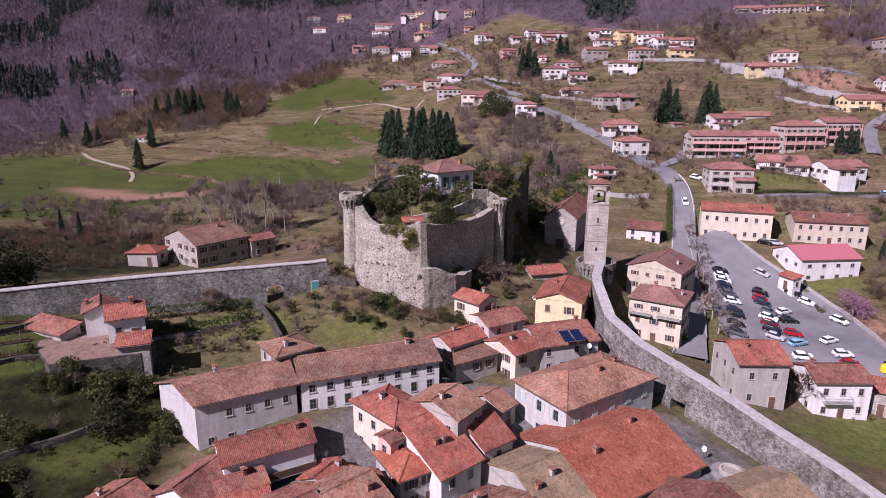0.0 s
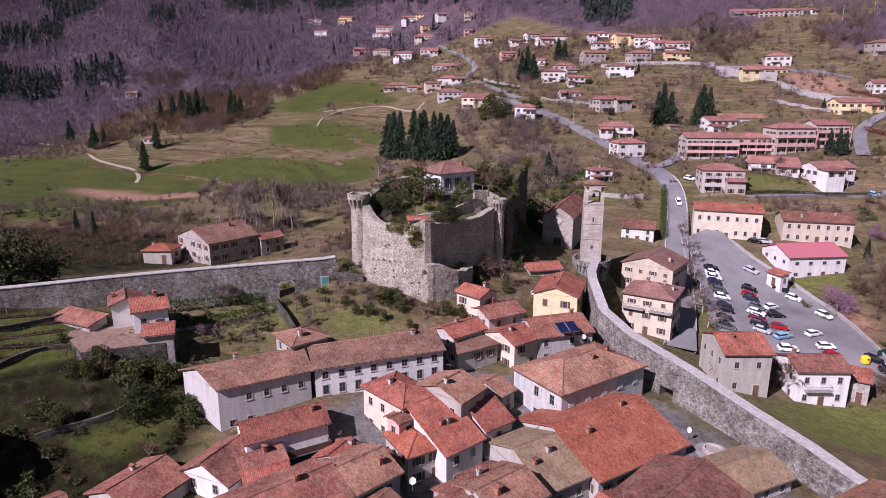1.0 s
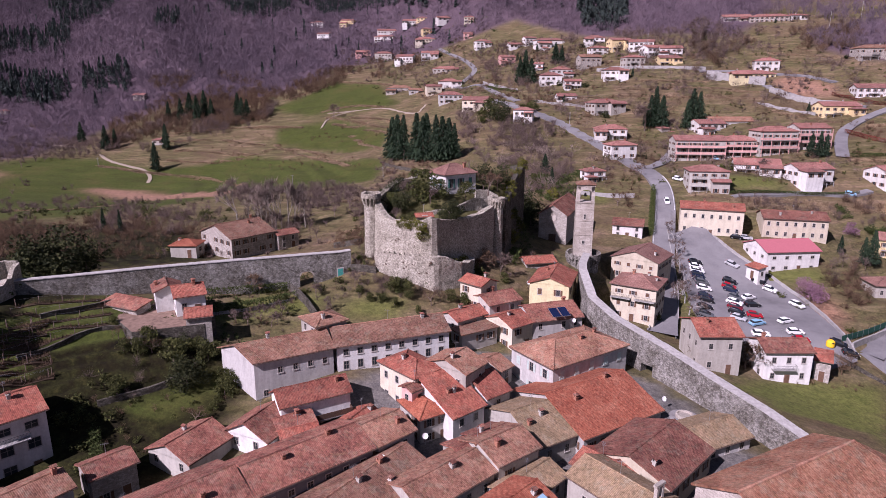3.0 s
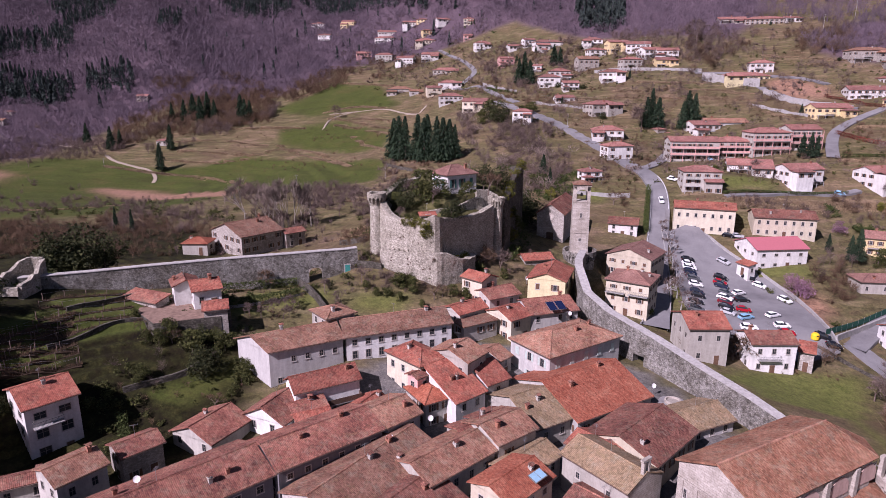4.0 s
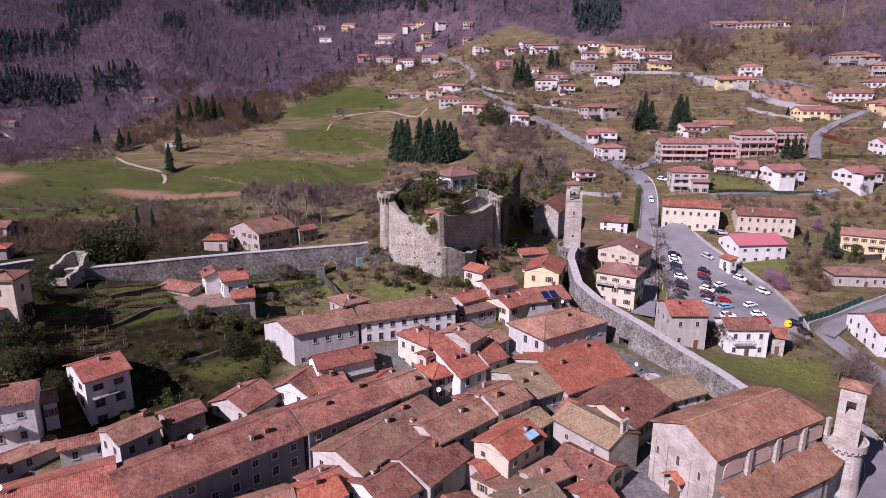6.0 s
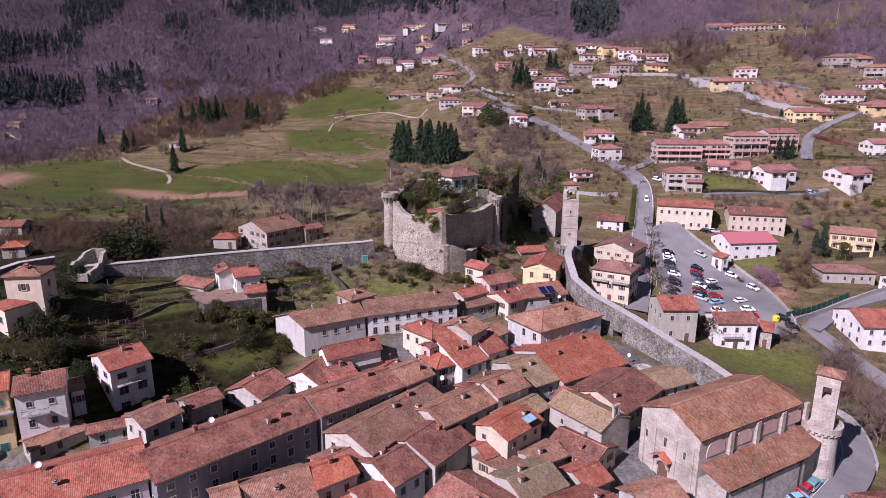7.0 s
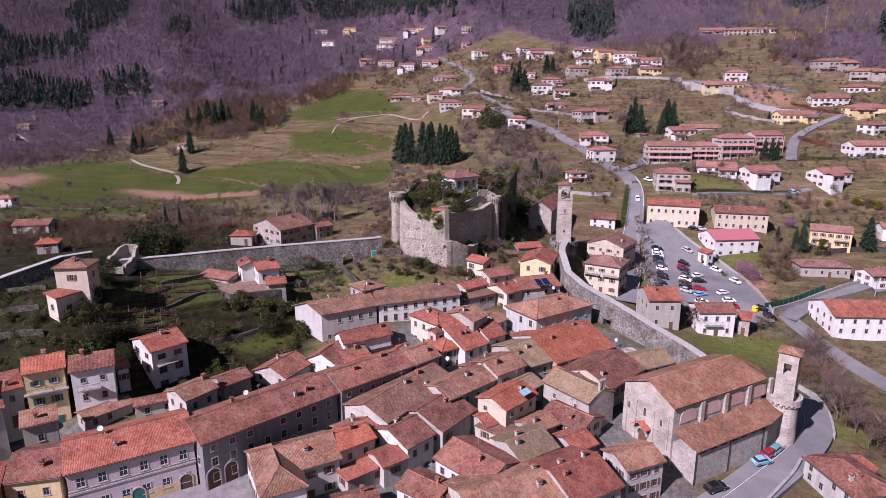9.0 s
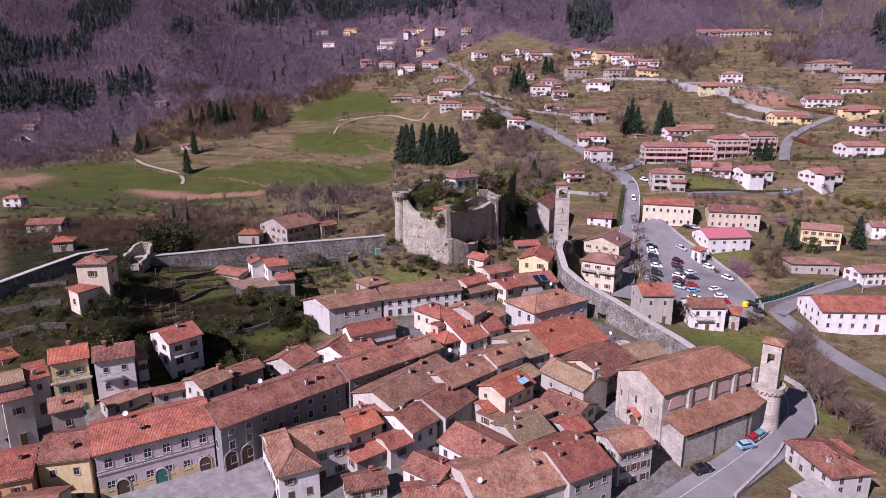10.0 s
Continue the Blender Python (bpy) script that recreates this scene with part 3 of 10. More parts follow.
quads = np.stack([i[:-1, :-1].ravel(), i[:-1, 1:].ravel(), i[1:, 1:].ravel(), i[1:, :-1].ravel()], 1)
me = bpy.data.meshes.new("ground")
me.from_pydata(verts.tolist(), [], quads.tolist())
me.polygons.foreach_set("use_smooth", [True] * len(me.polygons))
cover = np.zeros((nx * ny, 6), np.float32)
for n_, kind in enumerate(("lush", "lawn", "soil", "woods", "paved", "garden")):
    m_ = np.zeros(X.shape, bool)
    for poly in COVER.get(kind, []):
        m_ |= inside(poly, X, Y)
    if kind == "woods":
        m_ |= (Y > 640) | ((Y > 430) & (X < -330)) | (np.abs(X) > 420)
    w_ = m_.astype(np.float32)
    for _ in range(1):
        w_[1:-1, 1:-1] = (w_[1:-1, 1:-1] * 2 + w_[:-2, 1:-1] + w_[2:, 1:-1] + w_[1:-1, :-2] + w_[1:-1, 2:]) / 6
    cover[:, n_] = w_.ravel()
col_ = me.color_attributes.new("cover", 'FLOAT_COLOR', 'POINT')
col_.data.foreach_set("color", np.concatenate([cover[:, :3], np.ones((nx * ny, 1), np.float32)], 1).ravel())
col2_ = me.color_attributes.new("woods", 'FLOAT_COLOR', 'POINT')
col2_.data.foreach_set("color", np.concatenate([cover[:, 3:6], np.ones((nx * ny, 1), np.float32)], 1).ravel())


def ground_material():
    m, nt, b = node_mat("ground")
    p = place(nt)
    a1 = nt.nodes.new("ShaderNodeVertexColor")
    a1.layer_name = "cover"
    a2 = nt.nodes.new("ShaderNodeVertexColor")
    a2.layer_name = "woods"
    sep = nt.nodes.new("ShaderNodeSeparateColor")
    nt.links.new(a1.outputs[0], sep.inputs[0])
    sep2 = nt.nodes.new("ShaderNodeSeparateColor")
    nt.links.new(a2.outputs[0], sep2.inputs[0])
    n1, n2, n3 = noise_of(nt, 0.03, 7, 0.68, p), noise_of(nt, 0.3, 6, 0.72, p), noise_of(nt, 2.4, 4, 0.7, p)
    flat = nt.nodes.new("ShaderNodeVectorMath")
    flat.operation = 'MULTIPLY'
    flat.inputs[1].default_value = (0.35, 1.0, 3.0)
    nt.links.new(p, flat.inputs[0])
    n4 = noise_of(nt, 0.14, 5, 0.65, flat.outputs[0])
    dry = ramp(nt, n1, [(0.30, (0.10, 0.068, 0.042)), (0.44, (0.10, 0.078, 0.036)), (0.56, (0.07, 0.074, 0.025)), (0.72, (0.14, 0.10, 0.056))])
    dry = mix(nt, 0.5, dry, ramp(nt, n4, [(0.34, (0.055, 0.042, 0.026)), (0.5, (0.085, 0.085, 0.034)), (0.66, (0.19, 0.155, 0.09))]))
    lush = ramp(nt, n1, [(0.33, (0.046, 0.05, 0.012)), (0.5, (0.058, 0.075, 0.013)), (0.68, (0.085, 0.075, 0.022))])
    lush = mix(nt, 0.4, lush, ramp(nt, n4, [(0.35, (0.03, 0.036, 0.012)), (0.6, (0.05, 0.062, 0.019)), (0.72, (0.08, 0.068, 0.03))]))
    lawn = ramp(nt, n2, [(0.3, (0.085, 0.10, 0.025)), (0.7, (0.13, 0.135, 0.04))])
    soil = ramp(nt, n2, [(0.3, (0.20, 0.115, 0.08)), (0.7, (0.30, 0.175, 0.125))])
    # woodland floor shares the hazy purple tint of its trees
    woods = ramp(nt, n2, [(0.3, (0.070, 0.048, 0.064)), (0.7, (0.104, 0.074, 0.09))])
    paved = ramp(nt, n2, [(0.3, (0.085, 0.08, 0.08)), (0.7, (0.17, 0.16, 0.155))])
    # dark garden soil, with shade of trees and walls in its colour
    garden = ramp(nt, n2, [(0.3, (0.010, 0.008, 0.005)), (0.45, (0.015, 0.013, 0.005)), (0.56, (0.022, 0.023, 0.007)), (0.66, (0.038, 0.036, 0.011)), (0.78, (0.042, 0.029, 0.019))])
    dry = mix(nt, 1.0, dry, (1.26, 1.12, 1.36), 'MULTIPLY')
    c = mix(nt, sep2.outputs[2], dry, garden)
    c = mix(nt, sep.outputs[0], c, lush)
    c = mix(nt, sep.outputs[1], c, lawn)
    c = mix(nt, sep.outputs[2], c, soil)
    c = mix(nt, sep2.outputs[0], c, woods)
    c = mix(nt, sep2.outputs[1], c, paved)
    sepz = nt.nodes.new("ShaderNodeSeparateXYZ")
    nt.links.new(p, sepz.inputs[0])
    lift_ = maths(nt, 'ADD', sepz.outputs[2], maths(nt, 'ADD', maths(nt, 'MULTIPLY', n2, 1.3), maths(nt, 'MULTIPLY', n1, 9.0)))
    step_ = maths(nt, 'FRACT', maths(nt, 'DIVIDE', lift_, 1.25))
    rows_ = ramp(nt, step_, [(0.0, (0.5, 0.47, 0.44)), (0.14, (0.55, 0.52, 0.48)), (0.3, (1.15, 1.12, 1.05)), (0.9, (0.95, 0.97, 0.95)), (1.0, (0.6, 0.56, 0.5))])
    where_ = ramp(nt, n1, [(0.4, (0.05, 0.05, 0.05)), (0.58, (0.7, 0.7, 0.7))])
    flatly = maths(nt, 'SUBTRACT', 1.0, maths(nt, 'MAXIMUM', maths(nt, 'MAXIMUM', sep.outputs[0], sep.outputs[1]), maths(nt, 'MAXIMUM', sep2.outputs[0], sep2.outputs[1])))
    bwm = nt.nodes.new("ShaderNodeRGBToBW")
    nt.links.new(where_, bwm.inputs[0])
    c = mix(nt, maths(nt, 'MULTIPLY', bwm.outputs[0], flatly), c, mix(nt, 1.0, c, rows_, 'MULTIPLY'))
    n5 = noise_of(nt, 0.8, 5, 0.7, p)
    c = mix(nt, 0.7, c, ramp(nt, n5, [(0.34, (0.6, 0.6, 0.58)), (0.5, (1, 1, 1)), (0.66, (1.4, 1.36, 1.25))]), 'MULTIPLY')
    c = mix(nt, 0.6, c, ramp(nt, n3, [(0.3, (0.55, 0.55, 0.55)), (0.7, (1.35, 1.35, 1.3))]), 'MULTIPLY')
    nt.links.new(c, b.inputs["Base Color"])
    b.inputs["Roughness"].default_value = 0.98
    bump(nt, b, mix(nt, 0.5, n2, n3), 0.25, 0.7)
    return m


me.materials.append(ground_material())
ground = tagged(new("ground", me), "rolling valley ground of meadow, dry terraces and woodland floor", "ground", kind="structure")


def ribbon(name, line, half, lift, mat, label, category, cols=3):
    """A way laid on the ground, with thickness at its edges."""
    d = np.gradient(line, axis=0)
    nrm = np.stack([-d[:, 1], d[:, 0]], 1) / np.hypot(d[:, 0], d[:, 1])[:, None]
    us = np.linspace(-1, 1, cols)
    P = np.stack([line + nrm * half * u for u in us], 1)
    mid = ground_z(line[:, 0], line[:, 1])
    z = ground_z(P[..., 0], P[..., 1]) * 0.35 + mid[:, None] * 0.65 + lift
    return strip_mesh(name, P, z, mat, label, category)


def strip_mesh(name, P, z, mat, label, category):
    r, c = z.shape
    top = np.concatenate([P, z[..., None]], -1).reshape(-1, 3)
    e = np.concatenate([P, z[..., None] - 1.0], -1)
    vv = top.tolist()
    k = np.arange(r * c).reshape(r, c)
    ff = np.stack([k[:-1, :-1].ravel(), k[:-1, 1:].ravel(), k[1:, 1:].ravel(), k[1:, :-1].ravel()], 1).tolist()
    for edge in (0, c - 1):
        base = len(vv)
        vv += e[:, edge].tolist()
        for q in range(r - 1):
            ff.append([int(k[q, edge]), int(k[q + 1, edge]), base + q + 1, base + q])
    m_ = bpy.data.meshes.new(name)
    m_.from_pydata(vv, [], ff)
    m_.materials.append(mat)
    return tagged(new(name, m_), label, category, kind="structure")


for (h, line), (nm, _, _) in zip(ROADS, WAYS):
    ribbon("road", line, h, 0.12, M["asphalt"], "worn grey asphalt road", "road", 5)
for h, line in PATHS:
    ribbon("path", line, h, 0.1, M["gravel_path"], "pale gravel track through the fields", "path")
# edge lines of the main road
for s_ in (-1, 1):
    ln = ROADS[0][1]
    d_ = np.gradient(ln, axis=0)
    nn = np.stack([-d_[:, 1], d_[:, 0]], 1) / np.hypot(d_[:, 0], d_[:, 1])[:, None]
    ribbon("road_line", (ln + nn * 3.2 * s_)[:60], 0.09, 0.15, M["lane_paint"], "worn white edge line on the road", "marking", 2)
lw_ = ROADS[2][1]
d_ = np.gradient(lw_, axis=0)
nn = np.stack([-d_[:, 1], d_[:, 0]], 1) / np.hypot(d_[:, 0], d_[:, 1])[:, None]
for s_ in (-3.6, 1.3):
    ribbon("road_line", lw_ + nn * s_, 0.055, 0.14, M["lane_paint"], "worn white edge line on the road", "marking", 2)
# car park
la, lb = smooth_line(PARKING[0], 1.0), smooth_line(PARKING[1], 1.0)
t_ = np.linspace(0, 1, 40)
la = np.stack([np.interp(t_, np.linspace(0, 1, len(la)), la[:, j]) for j in (0, 1)], 1)
lb = np.stack([np.interp(t_, np.linspace(0, 1, len(lb)), lb[:, j]) for j in (0, 1)], 1)
P_ = la[:, None] * (1 - np.linspace(0, 1, 24))[None, :, None] + lb[:, None] * np.linspace(0, 1, 24)[None, :, None]
strip_mesh("pavement", P_, sheet(P_[..., 0], P_[..., 1]) + 0.1, M["asphalt"], "grey asphalt car park", "car park")

# ---- building kit ----
def mesh_of(name, bm, mats):
    me = bpy.data.meshes.new(name)
    bm.to_mesh(me)
    bm.free()
    for m in mats if isinstance(mats, (list, tuple)) else [mats]:
        me.materials.append(m)
    return me


def part(name, bm, material, parent=None, label="", m=None):
    """One mesh object under a thing or a part."""
    ob = new(name, bm if isinstance(bm, bpy.types.Mesh) else mesh_of(name, bm, material))
    if parent is not None:
        ob.parent = parent
    if m is not None:
        ob.matrix_basis = m
    if label:
        ob["label"] = label
    return ob


def thing(name, label, category, m, group="", kind=""):
    ob = new(name)
    ob.empty_display_size = 0.5
    ob.matrix_basis = m
    return tagged(ob, label, category, group, kind)


def face(bm, pts, mi=0):
    f = bm.faces.new([bm.verts.new(p) for p in pts])
    f.material_index = mi
    return f


def box(bm, x0, y0, z0, x1, y1, z1, mi=0, top=1.0):
    """A box; top scales its upper face about the middle."""
    cx, cy = (x0 + x1) / 2, (y0 + y1) / 2
    lo = [(x0, y0), (x1, y0), (x1, y1), (x0, y1)]
    v = [bm.verts.new((x, y, z0)) for x, y in lo] + [bm.verts.new((cx + (x - cx) * top, cy + (y - cy) * top, z1)) for x, y in lo]
    for q in ((3, 2, 1, 0), (4, 5, 6, 7), (0, 1, 5, 4), (1, 2, 6, 5), (2, 3, 7, 6), (3, 0, 4, 7)):
        bm.faces.new([v[i] for i in q]).material_index = mi


def tube(bm, a, b, r0, r1=None, n=6, mi=0, caps=True):
    a, b = Vector(a), Vector(b)
    r1 = r0 if r1 is None else r1
    w = (b - a).normalized()
    u = w.orthogonal().normalized()
    v = w.cross(u)
    ra = [bm.verts.new(a + (u * math.cos(k * 2 * math.pi / n) + v * math.sin(k * 2 * math.pi / n)) * r0) for k in range(n)]
    rb = [bm.verts.new(b + (u * math.cos(k * 2 * math.pi / n) + v * math.sin(k * 2 * math.pi / n)) * r1) for k in range(n)]
    for k in range(n):
        bm.faces.new((ra[k], ra[(k + 1) % n], rb[(k + 1) % n], rb[k])).material_index = mi
    if caps:
        bm.faces.new(ra[::-1]).material_index = mi
        bm.faces.new(rb).material_index = mi


def prism(bm, ring, z0, z1, mi=0):
    """An upright prism over a ring of (x, y), counter-clockwise."""
    lo = [bm.verts.new((x, y, z0)) for x, y in ring]
    hi = [bm.verts.new((x, y, z1)) for x, y in ring]
    n = len(ring)
    for k in range(n):
        bm.faces.new((lo[k], lo[(k + 1) % n], hi[(k + 1) % n], hi[k])).material_index = mi
    bm.faces.new(hi).material_index = mi
    bm.faces.new(lo[::-1]).material_index = mi


def roof_planes(w, d, h, kind, rise):
    """The top planes of a roof over a w x d rectangle whose eaves lie at h: lists of corners, the first two on the eave; and the ridge lines."""
    x, y = w / 2, d / 2
    A, B, C, D = (-x, -y, h), (x, -y, h), (x, y, h), (-x, y, h)
    if kind == "gx":
        r0, r1 = (-x, 0, h + rise), (x, 0, h + rise)
        return [[A, B, r1, r0], [C, D, r0, r1]], [(r0, r1)]
    if kind == "gy":
        r0, r1 = (0, -y, h + rise), (0, y, h + rise)
        return [[B, C, r1, r0], [D, A, r0, r1]], [(r0, r1)]
    if kind == "hip":
        if w >= d:
            r0, r1 = (-x + y, 0, h + rise), (x - y, 0, h + rise)
            if w - d < 0.3:
                t = (0, 0, h + rise)
                return [[A, B, t], [B, C, t], [C, D, t], [D, A, t]], [(A, t), (B, t), (C, t), (D, t)]
            return [[A, B, r1, r0], [B, C, r1], [C, D, r0, r1], [D, A, r0]], [(r0, r1), (A, r0), (D, r0), (B, r1), (C, r1)]
        r0, r1 = (0, -y + x, h + rise), (0, y - x, h + rise)
        return [[A, B, r0], [B, C, r1, r0], [C, D, r1], [D, A, r0, r1]], [(r0, r1), (A, r0), (B, r0), (C, r1), (D, r1)]
    if kind == "shed":
        C2, D2 = (x, y, h + rise), (-x, y, h + rise)
        return [[A, B, C2, D2]], []
    return [[A, B, C, D]], []


def add_roof(bm, planes, thick=0.2):
    """Slabs with thickness, with tile coordinates in metres: along the eave and up the slope."""
    uv = bm.loops.layers.uv.verify()
    for pts in planes:
        p = [Vector(q) for q in pts]
        n = (p[1] - p[0]).cross(p[2] - p[0]).normalized()
        along = (p[1] - p[0]).normalized()
        up = n.cross(along)
        top = [bm.verts.new(q + n * thick) for q in p]
        low = [bm.verts.new(q) for q in p]
        fs = [bm.faces.new(top), bm.faces.new(low[::-1])]
        k = len(p)
        for i in range(k):
            fs.append(bm.faces.new((low[i], low[(i + 1) % k], top[(i + 1) % k], top[i])))
        for f in fs:
            for lo in f.loops:
                q = lo.vert.co - p[0]
                lo[uv].uv = (q.dot(along), q.dot(up))


WINDOWS = {}


def lattice(bm, xs, zs, pick, depth):
    """One connected sheet of cells between the lines xs and zs; pick(i, k) gives each cell's material and how far back it lies."""
    v = {}

    def vert(x, y, z):
        key = (round(x, 4), round(y, 4), round(z, 4))
        if key not in v:
            v[key] = bm.verts.new((x, y, z))
        return v[key]

    def quad(*pts, mi=0):
        ring = [vert(*p) for p in pts]
        if len(set(ring)) == 4 and bm.faces.get(ring) is None:
            bm.faces.new(ring).material_index = mi
    n, m = len(xs) - 1, len(zs) - 1
    cell = {(i, k): pick(i, k) for i in range(n) for k in range(m)}
    for (i, k), (mi, y) in cell.items():
        quad((xs[i], y, zs[k]), (xs[i + 1], y, zs[k]), (xs[i + 1], y, zs[k + 1]), (xs[i], y, zs[k + 1]), mi=mi)
        mr, yr = cell.get((i + 1, k), (mi, depth))
        if yr != y:
            quad((xs[i + 1], y, zs[k]), (xs[i + 1], yr, zs[k]), (xs[i + 1], yr, zs[k + 1]), (xs[i + 1], y, zs[k + 1]), mi=mi if y < yr else mr)
        mu, yu = cell.get((i, k + 1), (mi, depth))
        if yu != y:
            quad((xs[i], y, zs[k + 1]), (xs[i + 1], y, zs[k + 1]), (xs[i + 1], yu, zs[k + 1]), (xs[i], yu, zs[k + 1]), mi=mi if y < yu else mu)
        if i == 0:
            quad((xs[0], depth, zs[k]), (xs[0], y, zs[k]), (xs[0], y, zs[k + 1]), (xs[0], depth, zs[k + 1]), mi=mi)
        if k == 0:
            quad((xs[i], depth, zs[0]), (xs[i + 1], depth, zs[0]), (xs[i + 1], y, zs[0]), (xs[i], y, zs[0]), mi=mi)


def window_meshes(w, h, style, far=False):
    """Surround with sill, casement with its panes, and one shutter leaf, for a window w x h; shared by alike windows."""
    key = (round(w, 2), round(h, 2), style, far)
    if key in WINDOWS:
        return WINDOWS[key]
    s, x = 0.11, w / 2
    if far:  # surround, panes and folded-back shutters in one
        f = bmesh.new()
        lattice(f, [-x - 0.6, -x - 0.05, -x, x, x + 0.05, x + 0.6], [-0.1, 0, h, h + 0.08],
                lambda i, k: (0, -0.03) if k != 1 or i in (1, 3) else ((2, -0.045) if i in (0, 4) else (1, -0.008)), 0.03)
        WINDOWS[key] = (mesh_of("window", f, [M["surround"], M["glass"], M[style or "wood"]]), None, None)
        return WINDOWS[key]
    f = bmesh.new()
    lattice(f, [-x - s - 0.05, -x - s, -x, x, x + s, x + s + 0.05], [-s - 0.06, -0.02, h, h + s],
            lambda i, k: (0, -0.1) if k == 0 else ((0, 0.02) if i in (0, 4) or (i == 2 and k == 1) else (0, -0.05)), 0.04)
    fm = mesh_of("window", f, [M["surround"]])
    g = bmesh.new()
    lattice(g, [-x, -x + 0.07, -0.04, 0.04, x - 0.07, x], [0, 0.07, h * 0.55, h * 0.55 + 0.05, h - 0.07, h],
            lambda i, k: (1, -0.004) if i in (1, 3) and k in (1, 3) else (0, -0.03), 0.015)
    gm = mesh_of("casement", g, [M["frame_white" if style == "white_frame" else "frame"], M["glass"]])
    sm = None
    if style in ("wood", "green_wood", "grey_green"):
        sh = bmesh.new()
        n = max(4, int(h / 0.2))
        zs = [0, 0.08] + [0.08 + (h - 0.16) * (q + 1) / n for q in range(n)] + [h]
        lattice(sh, [0, 0.05, x - 0.05, x], zs, lambda i, k: (0, -0.05 if i != 1 or k in (0, len(zs) - 2) or k % 2 else -0.03), 0.0)
        sm = mesh_of("shutter", sh, [M[style]])
    WINDOWS[key] = (fm, gm, sm)
    return WINDOWS[key]


def add_window(parent, x, y, z, turn, w=0.95, h=1.5, style="", shut=False, far=False):
    """A window on the wall that faces -y before its turn."""
    fm, gm, sm = window_meshes(w, h, style, far)
    win = part("window", fm, None, parent, m=pose(x, y, z, 0, 0, turn))
    if gm:
        part("casement", gm, None, win)
    if sm:
        for xx in ((-w / 2, 0.0) if shut else (-w - 0.1, w / 2 + 0.1)):
            part("shutter", sm, None, win, m=pose(xx, -0.055, 0))
    return win


def add_chimney(parent, x, y, z, h=1.5, s=0.6):
    c = bmesh.new()
    box(c, -s / 2, -s / 2, -1.2, s / 2, s / 2, h)
    box(c, -s / 2 - 0.1, -s / 2 - 0.1, h, s / 2 + 0.1, s / 2 + 0.1, h + 0.12)
    for sx in (-1, 1):
        for sy in (-1, 1):
            box(c, sx * s * 0.4 - 0.07, sy * s * 0.4 - 0.07, h + 0.12, sx * s * 0.4 + 0.07, sy * s * 0.4 + 0.07, h + 0.42)
    ch = part("chimney", c, [M["brick"] if random.random() < 0.55 else M["offwhite"]], parent, m=pose(x, y, z))
    t = bmesh.new()
    add_roof(t, roof_planes(s + 0.35, s + 0.35, 0, "hip" if random.random() < 0.4 else "gx", 0.22)[0], 0.06)
    part("chimney_cap", t, [M["roof_brown"]], ch, m=pose(0, 0, h + 0.42))


def height_on(planes, x, y):
    """Height of a roof at (x, y)."""
    best = None
    for pts in planes:
        p = [Vector(q) for q in pts]
        n = (p[1] - p[0]).cross(p[2] - p[0])
        if abs(n.z) < 1e-6:
            continue
        z = p[0].z - (n.x * (x - p[0].x) + n.y * (y - p[0].y)) / n.z
        best = z if best is None else min(best, z)
    return best


HOUSE_NOTES = {"white": "white-painted", "offwhite": "weathered off-white", "cream": "cream-painted", "yellow": "yellow-painted", "pale_yellow": "pale yellow",
               "ochre": "ochre-painted", "lavender": "lavender-painted", "pinkwall": "pink-painted", "greywall": "grey rendered", "palegrey": "pale grey rendered",
               "stonewall": "rough stone"}
ROOF_NOTES = {"roof_aged": "aged brown tiled roof", "roof_brown": "dark brown tiled roof", "roof_red": "red tiled roof", "roof_orange": "new orange tiled roof",
              "roof_olive": "lichen-covered tiled roof", "roof_pink": "pinkish tiled roof", "roof_far": "terracotta tiled roof", "sheet_pink": "pink sheet-metal roof"}


PLOTS, RIDGES = [], []


